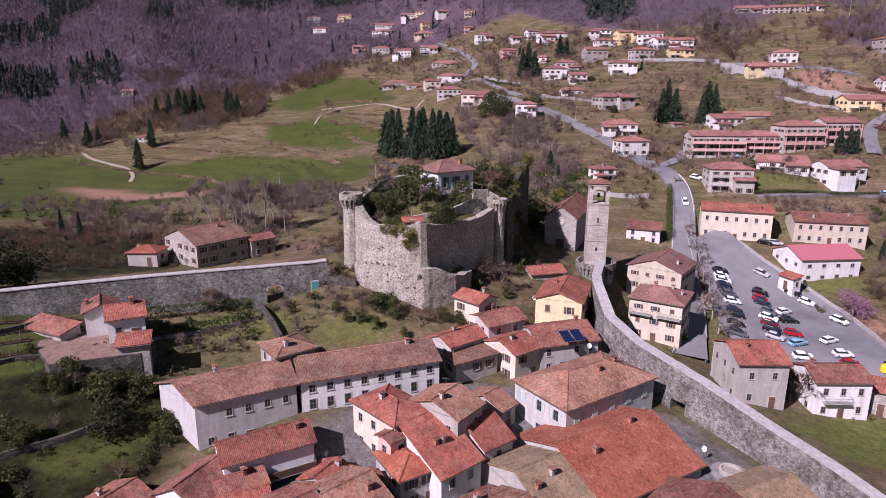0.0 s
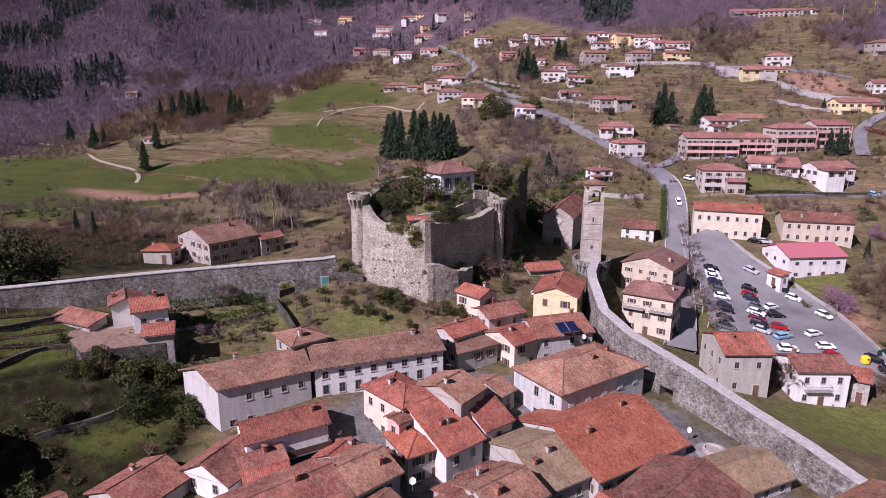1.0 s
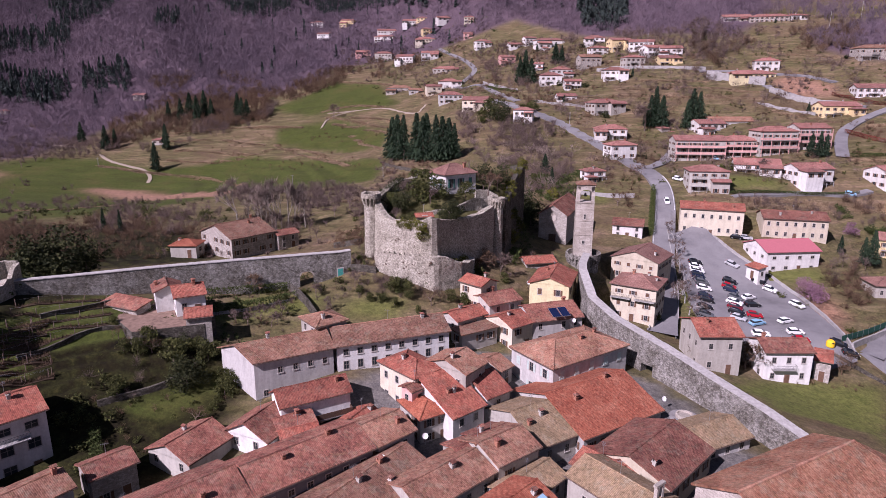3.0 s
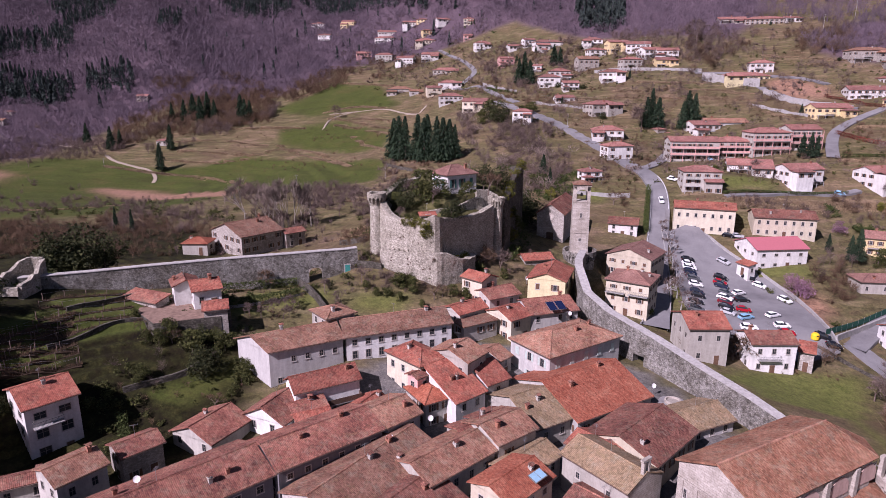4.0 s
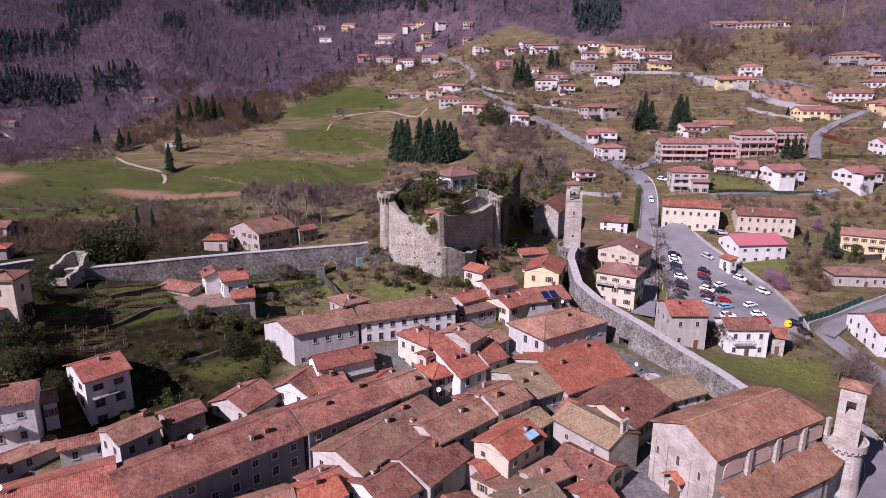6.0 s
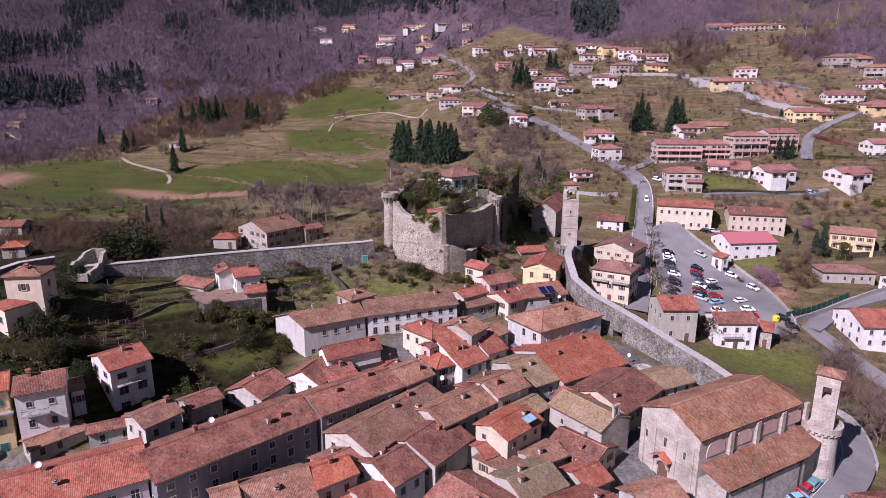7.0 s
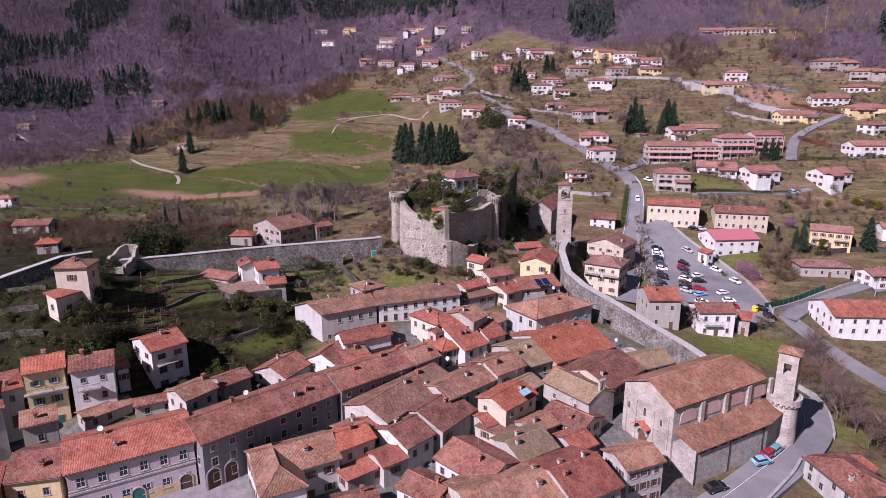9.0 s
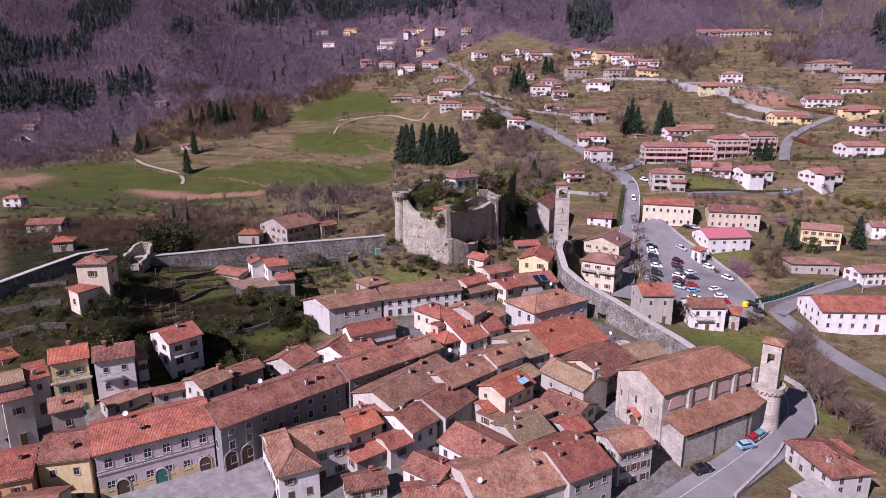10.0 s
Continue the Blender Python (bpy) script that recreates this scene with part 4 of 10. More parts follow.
def house(x, y, w, d, turn, base, eave, roof="gx", rise=None, walls="white", cover="roof_aged", floors=2, style="wood", sides="flr", gap=2.7,
          chimneys=1, over=0.4, name="house", note="", balcony=0, group="", door=True, win=(0.85, 1.3), thick=0.2, skip=0.12, skew=0.0, closed=0.22):
    """A house with its roof outline w x d about (x, y), eaves at the height eave; the front faces -y before the turn."""
    rng = random.Random(int(abs(x) * 131 + abs(y) * 17))
    ob = thing(name, note or f"{HOUSE_NOTES.get(walls, 'plain')} house with {ROOF_NOTES[cover]}", "house", pose(x, y, base, 0, 0, turn), group)
    h = eave - base
    if not group and roof in ("gx", "gy", "hip"):
        RIDGES.append((x, y, eave + (rise or (d if roof == "gx" else w) * 0.18) * 0.9))
    if group == "houses on the hillside":
        PLOTS.append((x, y, w, d, base))
    if style == "wood" and rng.random() < 0.62:
        style = ""
    rise = (min(w, d) / 2 * 0.36 if roof == "hip" else (d if roof in ("gx",) else w) / 2 * 0.36) if rise is None else rise
    if roof == "shed" and rise is None:
        rise = d * 0.3
    planes, ridges = roof_planes(w, d, h, roof, rise)
    # walls, with gables up to the roof
    bm = bmesh.new()
    ox, oy = w / 2 - over, d / 2 - over
    box(bm, -ox, -oy, -3.0, ox, oy, h + over * 0.3)
    if roof == "gx":
        for s in (-1, 1):
            k = rise * (1 - over / (d / 2)) * 0.0
            x0, x1 = (s * ox - 0.3, s * ox) if s > 0 else (-ox, -ox + 0.3)
            v = [bm.verts.new((xx, yy, zz)) for xx in (x0, x1) for yy, zz in ((-oy, h), (oy, h), (0, h + rise - 0.03))]
            for q in ((0, 2, 1), (3, 4, 5), (0, 1, 4, 3), (1, 2, 5, 4), (2, 0, 3, 5)):
                bm.faces.new([v[i] for i in q])
    elif roof == "gy":
        for s in (-1, 1):
            y0, y1 = (oy - 0.3, oy) if s > 0 else (-oy, -oy + 0.3)
            v = [bm.verts.new((xx, yy, zz)) for yy in (y0, y1) for xx, zz in ((-ox, h), (ox, h), (0, h + rise - 0.03))]
            for q in ((0, 1, 2), (3, 5, 4), (0, 3, 4, 1), (1, 4, 5, 2), (2, 5, 3, 0)):
                bm.faces.new([v[i] for i in q])
    elif roof == "shed":
        v = [bm.verts.new((xx, yy, zz)) for xx in (-ox, ox) for yy, zz in ((-oy, h), (oy, h), (oy, h + rise - 0.05))]
        for q in ((0, 2, 1), (3, 4, 5), (0, 1, 4, 3), (1, 2, 5, 4), (2, 0, 3, 5)):
            bm.faces.new([v[i] for i in q])
    def lean(b):
        """The left end runs aslant to the front."""
        for v in b.verts:
            v.co.x += skew * (v.co.y + d / 2) * (0.5 - v.co.x / w)
        return b
    part("wall", lean(bm), [M[walls]], ob)
    bm = bmesh.new()
    add_roof(bm, planes, thick)
    lean(bm)
    rf = part("roof", bm, [M[cover]], ob)
    if ridges:
        bm = bmesh.new()
        for a, b in ridges:
            tube(bm, Vector(a) + Vector((0, 0, thick * 0.9)), Vector(b) + Vector((0, 0, thick * 0.9)), 0.15, n=6)
        uvl = bm.loops.layers.uv.verify()
        for f in bm.faces:
            for lo in f.loops:
                lo[uvl].uv = (lo.vert.co.x * 0.7 + lo.vert.co.y * 0.7, lo.vert.co.z)
        part("ridge_tiles", lean(bm), [M[cover]], rf)
    if roof != "flat" and not group:
        for pts in planes:
            a, b = Vector(pts[0]), Vector(pts[1])
            out = Vector(((a + b) / 2).to_2d().to_3d()).normalized() * 0.06
            bm = bmesh.new()
            tube(bm, a + out, b + out, 0.075, n=6)
            part("gutter", lean(bm), [M["gutter"]], rf)
    for i in range(chimneys):
        cx, cy = rng.uniform(-0.36, 0.36) * w, rng.uniform(-0.3, 0.12) * d
        add_chimney(ob, cx, cy, height_on(planes, cx, cy) if roof != "flat" else h, rng.uniform(0.5, 0.95), rng.uniform(0.42, 0.6))
    # windows
    fh = h / floors
    for side in sides:
        length = w if side in "fb" else d
        n = max(1, int((length - 1.2) / gap))
        for fl in range(floors):
            for i in range(n):
                if rng.random() < skip:
                    continue
                u = (i + 0.5) / n * (length - 1.4) - (length - 1.4) / 2
                ww, hh = win
                if fl == floors - 1 and floors >= 3:
                    hh = hh * 0.72
                z = fl * fh + fh * 0.34
                if fl == floors - 1:
                    z = min(z, h - hh - 0.35)
                is_door = door and fl == 0 and side == "f" and i == n // 2
                if is_door:
                    ww, hh, z = 1.1, 2.15, 0.02
                px, py, t = {"f": (u, -oy, 0), "b": (-u, oy, 180), "l": (-ox, -u, -90), "r": (ox, u, 90)}[side]
                if is_door:
                    bmd = bmesh.new()
                    box(bmd, -ww / 2 - 0.12, -0.06, -0.3, ww / 2 + 0.12, 0.05, hh + 0.12, 0)
                    box(bmd, -ww / 2, -0.09, -0.3, ww / 2, -0.061, hh, 1)
                    for zz in (0.25, 1.2):
                        box(bmd, -ww / 2 + 0.15, -0.11, zz, ww / 2 - 0.15, -0.091, zz + 0.75, 1)
                    part("door", bmd, [M["surround"], M["wood"] if style != "green_wood" else M["green_wood"]], ob, m=pose(px, py, z, 0, 0, t))
                else:
                    add_window(ob, px, py, z, t, ww, hh, style, rng.random() < closed, bool(group))
    if group == "houses on the hillside" and rng.random() < 0.75:
        # a wing with its own lower roof, and a covered porch
        sx, ww, dd = rng.choice((-1, 1)), w * rng.uniform(0.36, 0.55), d * rng.uniform(0.3, 0.5)
        wx, wy, wh = sx * (w / 2 - ww / 2 + rng.uniform(-0.3, 1.0)), -d / 2 - dd / 2 + 1.2, h * rng.choice((0.55, 0.8, 0.95))
        bmw = bmesh.new()
        box(bmw, -ww / 2 + 0.4, -dd / 2 + 0.4, -3, ww / 2 - 0.4, dd / 2, wh)
        wing = part("wing", bmw, [M[walls]], ob, m=pose(wx, wy, 0))
        bmw = bmesh.new()
        add_roof(bmw, roof_planes(ww, dd + 0.8, wh, rng.choice(("hip", "gx", "gx")), ww * 0.14)[0], thick)
        part("wing_roof", bmw, [M[cover]], wing)
        for uu in (-0.24, 0.24):
            add_window(ob, wx + uu * ww, wy - dd / 2 + 0.4, 0.4 if wh < h * 0.7 else wh - 2.1, 0, 1.0, 1.5, "wood", False, True)
        if floors > 1:
            bmw = bmesh.new()
            box(bmw, -w * 0.2, -1.6, 2.35, w * 0.2, 0, 2.55)
            for px in (-w * 0.19, 0, w * 0.19):
                box(bmw, px - 0.1, -1.58, -1.0, px + 0.1, -1.38, 2.349)
            part("porch", bmw, [M["concrete"]], ob, m=pose(-sx * w * 0.24, -oy, 0))
    if balcony < 0:
        for fl in range(1, floors):
            add_balcony(ob, 0, -oy, fl * fh, w * 0.96, 1.5, "pinkwall")
        for fl in range(floors):
            for sx in np.linspace(-0.48, 0.48, 5):
                bmp = bmesh.new()
                box(bmp, -0.12, -1.5, 0, 0.12, -1.26, fh - 0.16)
                part("pillar", bmp, [M["pinkwall"]], ob, m=pose(sx * w * 0.98, -oy, fl * fh + (0.0 if fl == 0 else 0.96)) @ Matrix.Diagonal((1, 1, 1 if fl == 0 else 0.62, 1)))
    for k in range(max(0, balcony)):
        add_balcony(ob, -w * 0.1 if balcony == 1 else (k - (balcony - 1) / 2) * w / balcony, -oy, fh * (floors - 1) if floors > 1 else 0.4, min(w * 0.5, 5.0))
    return ob


def add_balcony(parent, x, y, z, length, depth=1.1, rail="iron"):
    bm = bmesh.new()
    box(bm, -length / 2, -depth, -0.16, length / 2, 0, 0)
    b = part("balcony", bm, [M["concrete"]], parent, m=pose(x, y, z))
    bm = bmesh.new()
    if rail == "iron":
        tube(bm, (-length / 2 + 0.04, -depth + 0.05, 1.0), (length / 2 - 0.04, -depth + 0.05, 1.0), 0.03, n=5)
        for s in (-1, 1):
            tube(bm, (s * (length / 2 - 0.04), -depth + 0.05, 1.0), (s * (length / 2 - 0.04), 0, 1.0), 0.03, n=5)
        n = int(length / 0.16)
        for i in range(n + 1):
            xx = -length / 2 + 0.04 + (length - 0.08) * i / n
            tube(bm, (xx, -depth + 0.05, 0), (xx, -depth + 0.05, 1.0), 0.014, n=4)
        tagged(part("railing", bm, [M["iron"]], b), kind="stuff")
    else:
        box(bm, -length / 2, -depth, 0, length / 2, -depth + 0.12, 0.95)
        box(bm, -length / 2, -depth + 0.121, 0, -length / 2 + 0.12, 0, 0.95)
        box(bm, length / 2 - 0.12, -depth + 0.121, 0, length / 2, 0, 0.95)
        part("parapet", bm, [M[rail]], b)

# ---- houses ----

# lower village
palazzo = house(-59.4, 32.4, 19.6, 13.0, 30.1, -1.0, 7.7, walls='lavender', cover='roof_red', floors=2, style='white_frame', gap=3.0, door=False, win=(1.2, 1.75), name='palazzo', note='lavender-painted town palace with red tiled roof', skip=0, sides='fl')
house(-70.6, 26.8, 8.5, 11.0, 12.6, -1.5, 7.2, walls='pale_yellow', cover='roof_brown', style='', gap=3.0, skip=0, sides='fl')
house(-78.1, 22.0, 8.2, 11.0, 20.3, -1.8, 6.4, walls='ochre', cover='roof_red', chimneys=1, sides='fl')
house(-71.0, 15.1, 8.7, 9.0, 7.8, -3.0, 3.5, walls='offwhite', cover='roof_brown', sides='flr')
house(-93.3, 45.8, 11.3, 9.0, 26.3, -2.5, 5.0, walls='white', cover='roof_brown', roof='hip', sides='fl')
house(-83.3, 49.5, 7.3, 9.0, 30.0, 2.2, 14.0, walls='pale_yellow', cover='roof_orange', floors=3, style='green_wood', balcony=2, sides='fl')
house(-75.1, 51.6, 8.0, 9.0, 25.8, 2.2, 13.5, walls='white', cover='roof_brown', floors=3, balcony=1, skip=0, sides='fl')
house(-92.1, 42.1, 6.6, 7.0, 36.4, 4.0, 12.0, walls='offwhite', cover='roof_olive', sides='fl')
house(-87.9, 45.4, 4.2, 6.0, 39.8, 4.0, 11.5, walls='offwhite', cover='roof_red', roof='shed', rise=1.5, sides='fl')
house(-67.0, 63.1, 8.3, 10.5, 47.0, 3.2, 12.9, walls='white', cover='roof_red', floors=3, balcony=1, win=(1.7, 1.6), gap=3.4, skip=0, sides='fl')
house(-55.4, 50.0, 7.5, 7.4, 53.6, 1.0, 8.0, walls='offwhite', cover='roof_aged', sides='fl')
house(-72.1, 48.2, 9.4, 5.0, 49.4, 0.0, 5.0, walls='offwhite', cover='roof_aged', chimneys=0, sides='fl')
house(-62.7, 50.0, 8.5, 4.0, 27.5, 0.0, 6.0, walls='offwhite', cover='roof_brown', sides='fl')
grey_row = house(-39.9, 43.1, 27.5, 12.0, 42.2, -0.5, 8.2, walls='greywall', cover='roof_brown', floors=3, style='', gap=3.0, chimneys=3, win=(1.0, 1.5), sides='fl')
house(-21.7, 56.8, 18.1, 10.5, 39.6, 0.3, 9.0, walls='greywall', cover='roof_brown', floors=3, style='', chimneys=2, sides='fl')
house(-11.4, 64.4, 7.4, 9.0, 42.1, 1.0, 9.0, walls='palegrey', cover='roof_aged', floors=3, sides='fl')
house(-31.6, 32.3, 14.5, 10.2, 28.0, -2.0, 4.6, walls='white', cover='roof_aged', rise=2.5, chimneys=1, style='wood', sides='fl')
house(-13.8, 51.7, 22.3, 11.8, 53.6, -0.6, 6.5, walls='offwhite', cover='roof_aged', chimneys=3, sides='fl')
house(-33.5, 28.6, 7.6, 14.6, 25.0, -4.0, 4.5, walls='white', cover='roof_aged', roof='hip', rise=2.5, chimneys=1, floors=3, sides='fl', gap=2.3, closed=0.6)
house(-22.6, 37.2, 7.6, 7.4, 36.6, -2.0, 5.3, walls='offwhite', cover='roof_orange', sides='fl')
house(-20.7, 33.8, 8.7, 8.0, 37.7, -3.5, 2.2, walls='offwhite', cover='roof_red', roof='flat', chimneys=0, note='low house with flat terracotta roof terrace', sides='fl')
house(-19.8, 24.3, 7.6, 5.3, 18.4, -4.0, 1.5, walls='offwhite', cover='roof_brown', sides='fl')
house(-13.1, 39.9, 7.3, 10.6, 46.0, -2.5, 4.6, walls='white', cover='roof_brown', sides='fl')
house(-7.2, 46.6, 10.9, 12.8, 51.7, -2.0, 5.1, walls='offwhite', cover='roof_brown', sides='fl')
house(0.4, 30.9, 12.0, 10.2, -44.9, -2.5, 4.4, walls='white', cover='roof_brown', sides='fr')
house(-8.3, 25.8, 8.3, 7.1, -37.1, -3.0, 3.0, walls='white', cover='roof_brown', sides='fr')
house(-2.3, 22.7, 7.4, 3.0, -35.2, -3.0, 3.2, walls='white', cover='roof_brown', sides='fr')
house(-7.9, 19.5, 10.5, 8.0, 8.6, -4.0, 2.0, walls='offwhite', cover='roof_brown', sides='fl')
house(4.0, 22.4, 16.2, 14.0, 23.7, -3.0, 4.0, walls='offwhite', cover='roof_aged', chimneys=2, sides='fl')
house(15.6, 26.0, 10.2, 13.0, 28.6, -2.6, 5.0, walls='palegrey', cover='roof_red', chimneys=3, sides='fl')
house(27.0, 31.2, 8.3, 7.3, 22.2, -2.8, 5.0, walls='palegrey', cover='roof_aged', floors=3, chimneys=0, gap=2.2, sides='fl')
house(7.1, 47.8, 10.0, 7.9, 44.5, -1.0, 7.6, walls='cream', cover='roof_orange', floors=3, note='cream-painted house with orange roof and skylight', sides='fl')
house(4.9, 42.2, 5.1, 7.4, 48.9, -1.5, 4.0, walls='cream', cover='roof_aged', roof='flat', chimneys=0, sides='fl')
house(19.7, 46.4, 9.8, 8.0, -44.7, -1.0, 4.0, walls='cream', cover='roof_brown', sides='fr')
house(29.5, 61.9, 14.3, 13.2, 44.4, -0.5, 6.5, walls='cream', cover='roof_brown', sides='fl')
house(41.6, 70.2, 10.7, 9.0, 24.1, 0.5, 5.0, walls='palegrey', cover='roof_olive', chimneys=0, sides='fl')
house(-2.2, 54.3, 13.7, 9.0, 42.1, 0.0, 7.2, walls='offwhite', cover='roof_aged', sides='fl')
house(3.3, 61.6, 8.5, 8.0, 30.6, 0.5, 7.0, walls='offwhite', cover='roof_brown', sides='fl')
house(6.6, 61.1, 8.7, 9.0, 37.3, 0.5, 8.2, walls='offwhite', cover='roof_aged', sides='fl')
house(9.9, 55.9, 10.8, 7.0, 43.7, 0.0, 5.5, walls='palegrey', cover='roof_olive', chimneys=0, sides='fl')
house(8.9, 35.2, 8.8, 9.0, 32.0, -2.0, 5.0, walls='offwhite', cover='roof_olive', chimneys=2, sides='fl')
house(5.4, 63.9, 6.1, 7.0, 36.7, 1.0, 7.5, walls='white', cover='roof_brown', sides='fl')
house(65.2, 31.4, 12.4, 8.8, -82.1, -3.2, 1.0, walls='palegrey', cover='roof_brown', roof='hip', chimneys=2, sides='fr')
house(59.6, 24.2, 6.7, 7.0, -62.3, -5.0, -1.6, walls='palegrey', cover='concrete', roof='flat', chimneys=0, note='low grey annex with flat roof terrace', sides='fr')
house(67.4, 34.4, 10.2, 6.0, 39.4, -6.0, -0.5, walls='offwhite', cover='roof_red', chimneys=0, sides='fl')
house(-21.2, 41.4, 8.0, 8.0, 40.6, -2.0, 4.5, walls='offwhite', cover='roof_brown', sides='fl')
house(-15.4, 34.6, 5.6, 6.0, 36.4, -3.0, 3.0, walls='offwhite', cover='roof_red', chimneys=0, sides='fl')
house(3.6, 45.6, 6.2, 6.0, 32.7, -1.5, 4.2, walls='offwhite', cover='roof_red', chimneys=1, sides='fl')
house(18.7, 39.2, 5.8, 7.0, 30.7, -2.5, 3.2, walls='palegrey', cover='roof_red', chimneys=0, sides='fl')
house(12.2, 43.9, 7.3, 6.0, 30.6, -1.5, 4.0, walls='offwhite', cover='roof_aged', chimneys=1, sides='fl')
house(21.5, 59.3, 7.0, 7.0, -47.5, -0.5, 6.0, walls='offwhite', cover='roof_red', chimneys=1, sides='fr')
house(23.7, 58.2, 8.5, 6.0, 25.0, -0.5, 6.3, walls='palegrey', cover='roof_brown', chimneys=0, sides='fl')
house(-21.4, 53.6, 8.8, 5.0, 40.4, 0.0, 6.0, walls='offwhite', cover='roof_brown', chimneys=0, sides='fl')
house(-89.4, 40.7, 5.4, 6.0, 40.4, 0.0, 9.5, walls='offwhite', cover='roof_brown', chimneys=0, sides='fl')
house(-77.5, 37.2, 5.9, 5.0, 31.7, -1.0, 9.0, walls='offwhite', cover='roof_aged', roof='shed', rise=1.0, chimneys=1, sides='fl')
house(-107.2, 56.5, 5.4, 9.0, 37.4, 3.0, 9.0, walls='offwhite', cover='roof_brown', sides='fl')
house(-72.5, 56.6, 2.8, 6.0, 37.2, 3.0, 10.5, walls='white', cover='roof_aged', chimneys=0, name='annex', note='narrow white annex with tiled roof', sides='fl')
house(-100.2, 57.2, 6.2, 7.0, 44.2, 5.0, 11.0, walls='pinkwall', cover='roof_orange', chimneys=0, sides='fl')
house(-109.7, 71.1, 4.0, 6.0, 48.6, 12.0, 15.5, walls='offwhite', cover='roof_orange', chimneys=0, floors=1, sides='fl')
house(-50.4, 58.4, 6.9, 6.0, 46.6, 1.5, 6.5, walls='stonewall', cover='roof_brown', chimneys=0, sides='fl')

# upper village
house(-7.5, 81.5, 7.5, 10.4, 43.9, 4.0, 11.5, walls='cream', cover='roof_red', roof='hip', sides='fl')
house(-6.7, 76.0, 4.3, 3.5, 44.0, 3.5, 10.0, walls='pinkwall', cover='roof_brown', chimneys=0, sides='fl')
house(-4.8, 73.8, 6.7, 8.0, 30.9, 2.5, 7.5, walls='offwhite', cover='roof_orange', roof='hip', chimneys=0, sides='fl')
house(0.4, 81.3, 6.7, 9.5, 52.2, 4.0, 12.0, walls='offwhite', cover='roof_aged', chimneys=1, sides='fl')
house(7.6, 89.7, 4.1, 8.0, 45.8, 4.0, 8.0, walls='offwhite', cover='roof_aged', chimneys=0, sides='fl')
house(23.0, 92.1, 20.5, 12.4, 33.7, 2.6, 10.5, walls='palegrey', cover='roof_aged', roof='hip', style='grey_green', gap=3.3, chimneys=2, skip=0, closed=0.75, win=(1.05, 1.7), note='large pale grey house with hipped tiled roof and grey-green shutters', sides='fl')
house(-30.4, 85.3, 14.9, 10.4, 28.6, 5.5, 13.3, rise=2.0, skew=-0.4, walls='palegrey', cover='roof_aged', gap=2.4, style='', chimneys=1, skip=0.06, win=(0.8, 1.1), sides='fl', note='long grey rendered row house with aged tiled roof')
long_white = house(-12.7, 93.3, 22.9, 10.4, 21.1, 5.0, 13.3, rise=2.0, win=(0.95, 1.6), walls='white', cover='roof_aged', floors=3, gap=2.6, style='', chimneys=1, skip=0, sides='fr', note='long white row house with aged tiled roof')
house(3.2, 106.4, 10.5, 7.0, 38.3, 6.0, 12.0, walls='offwhite', cover='roof_red', sides='fl')
house(4.7, 100.4, 9.5, 5.0, 31.8, 5.0, 11.0, walls='offwhite', cover='roof_aged', roof='flat', chimneys=0, sides='fl')
house(12.3, 103.8, 6.8, 9.0, 37.6, 6.0, 11.5, walls='cream', cover='roof_red', sides='fl')
house(21.3, 108.9, 12.4, 11.0, 17.4, 6.0, 11.5, walls='palegrey', cover='roof_brown', sides='fl')
house(25.0, 123.1, 10.0, 13.0, -19.6, 7.5, 15.0, walls='yellow', cover='roof_red', roof='gy', skip=0, gap=4.0, win=(0.9, 1.4), sides='fr')
house(6.2, 112.9, 6.2, 7.0, 46.0, 11.0, 17.2, walls='cream', cover='roof_red', roof='gy', sides='fl')
house(10.0, 110.7, 9.1, 8.0, 30.5, 8.5, 14.0, walls='offwhite', cover='roof_brown', sides='fl')
house(-25.0, 92.3, 7.1, 7.3, 38.7, 10.0, 16.0, walls='offwhite', cover='roof_aged', roof='hip', sides='fl')
house(-63.3, 160.7, 15.2, 17.4, 49.5, 12.0, 17.7, walls='stonewall', cover='roof_aged', chimneys=2, sides='fl')
house(-50.3, 164.1, 7.5, 6.0, 41.7, 12.0, 16.5, walls='stonewall', cover='roof_brown', chimneys=0, sides='fl')
house(-86.6, 70.0, 7.4, 6.5, 6.9, 19.5, 28.2, walls='cream', cover='roof_aged', roof='hip', floors=2, skip=0.05, gap=3.2, sides='flr')
house(-87.7, 65.5, 5.9, 4.0, 63.4, 18.5, 22.8, walls='cream', cover='roof_red', roof='shed', rise=0.8, chimneys=0, floors=1, sides='fl')

# farmstead on its terrace under the western wall
house(-52.6, 96.6, 6.2, 8.6, 28.6, 16.3, 20.2, rise=1.3, walls='white', cover='roof_red', style='', chimneys=1, skip=0, gap=2.4, floors=1, sides='fl')
house(-57.2, 97.8, 5.6, 6.4, 28.6, 16.3, 20.5, roof='gy', rise=1.2, walls='white', cover='roof_brown', style='', chimneys=1, floors=1, sides='fl')
house(-48.0, 89.6, 5.2, 3.8, 20, 13.5, 17.8, roof='shed', rise=0.9, walls='stonewall', cover='roof_red', style='', chimneys=0, floors=1, sides='', name='lean_to', note='low lean-to with red tiled roof beside the terrace')
house(-65.0, 96.2, 10.4, 4.2, -24, 13.5, 17.5, roof='shed', rise=0.9, walls='stonewall', cover='roof_brown', style='', chimneys=0, floors=1, sides='f', name='shed', note='long low stone shed with dark patched roof')
bm = bmesh.new()
TERRACE = [(-58.2, 84.2), (-46.6, 88.4), (-46.0, 92.4), (-51.0, 98.5), (-60.0, 102.0), (-67.0, 98.0), (-64.2, 90.6)]
prism(bm, TERRACE, 8.0, 16.4)
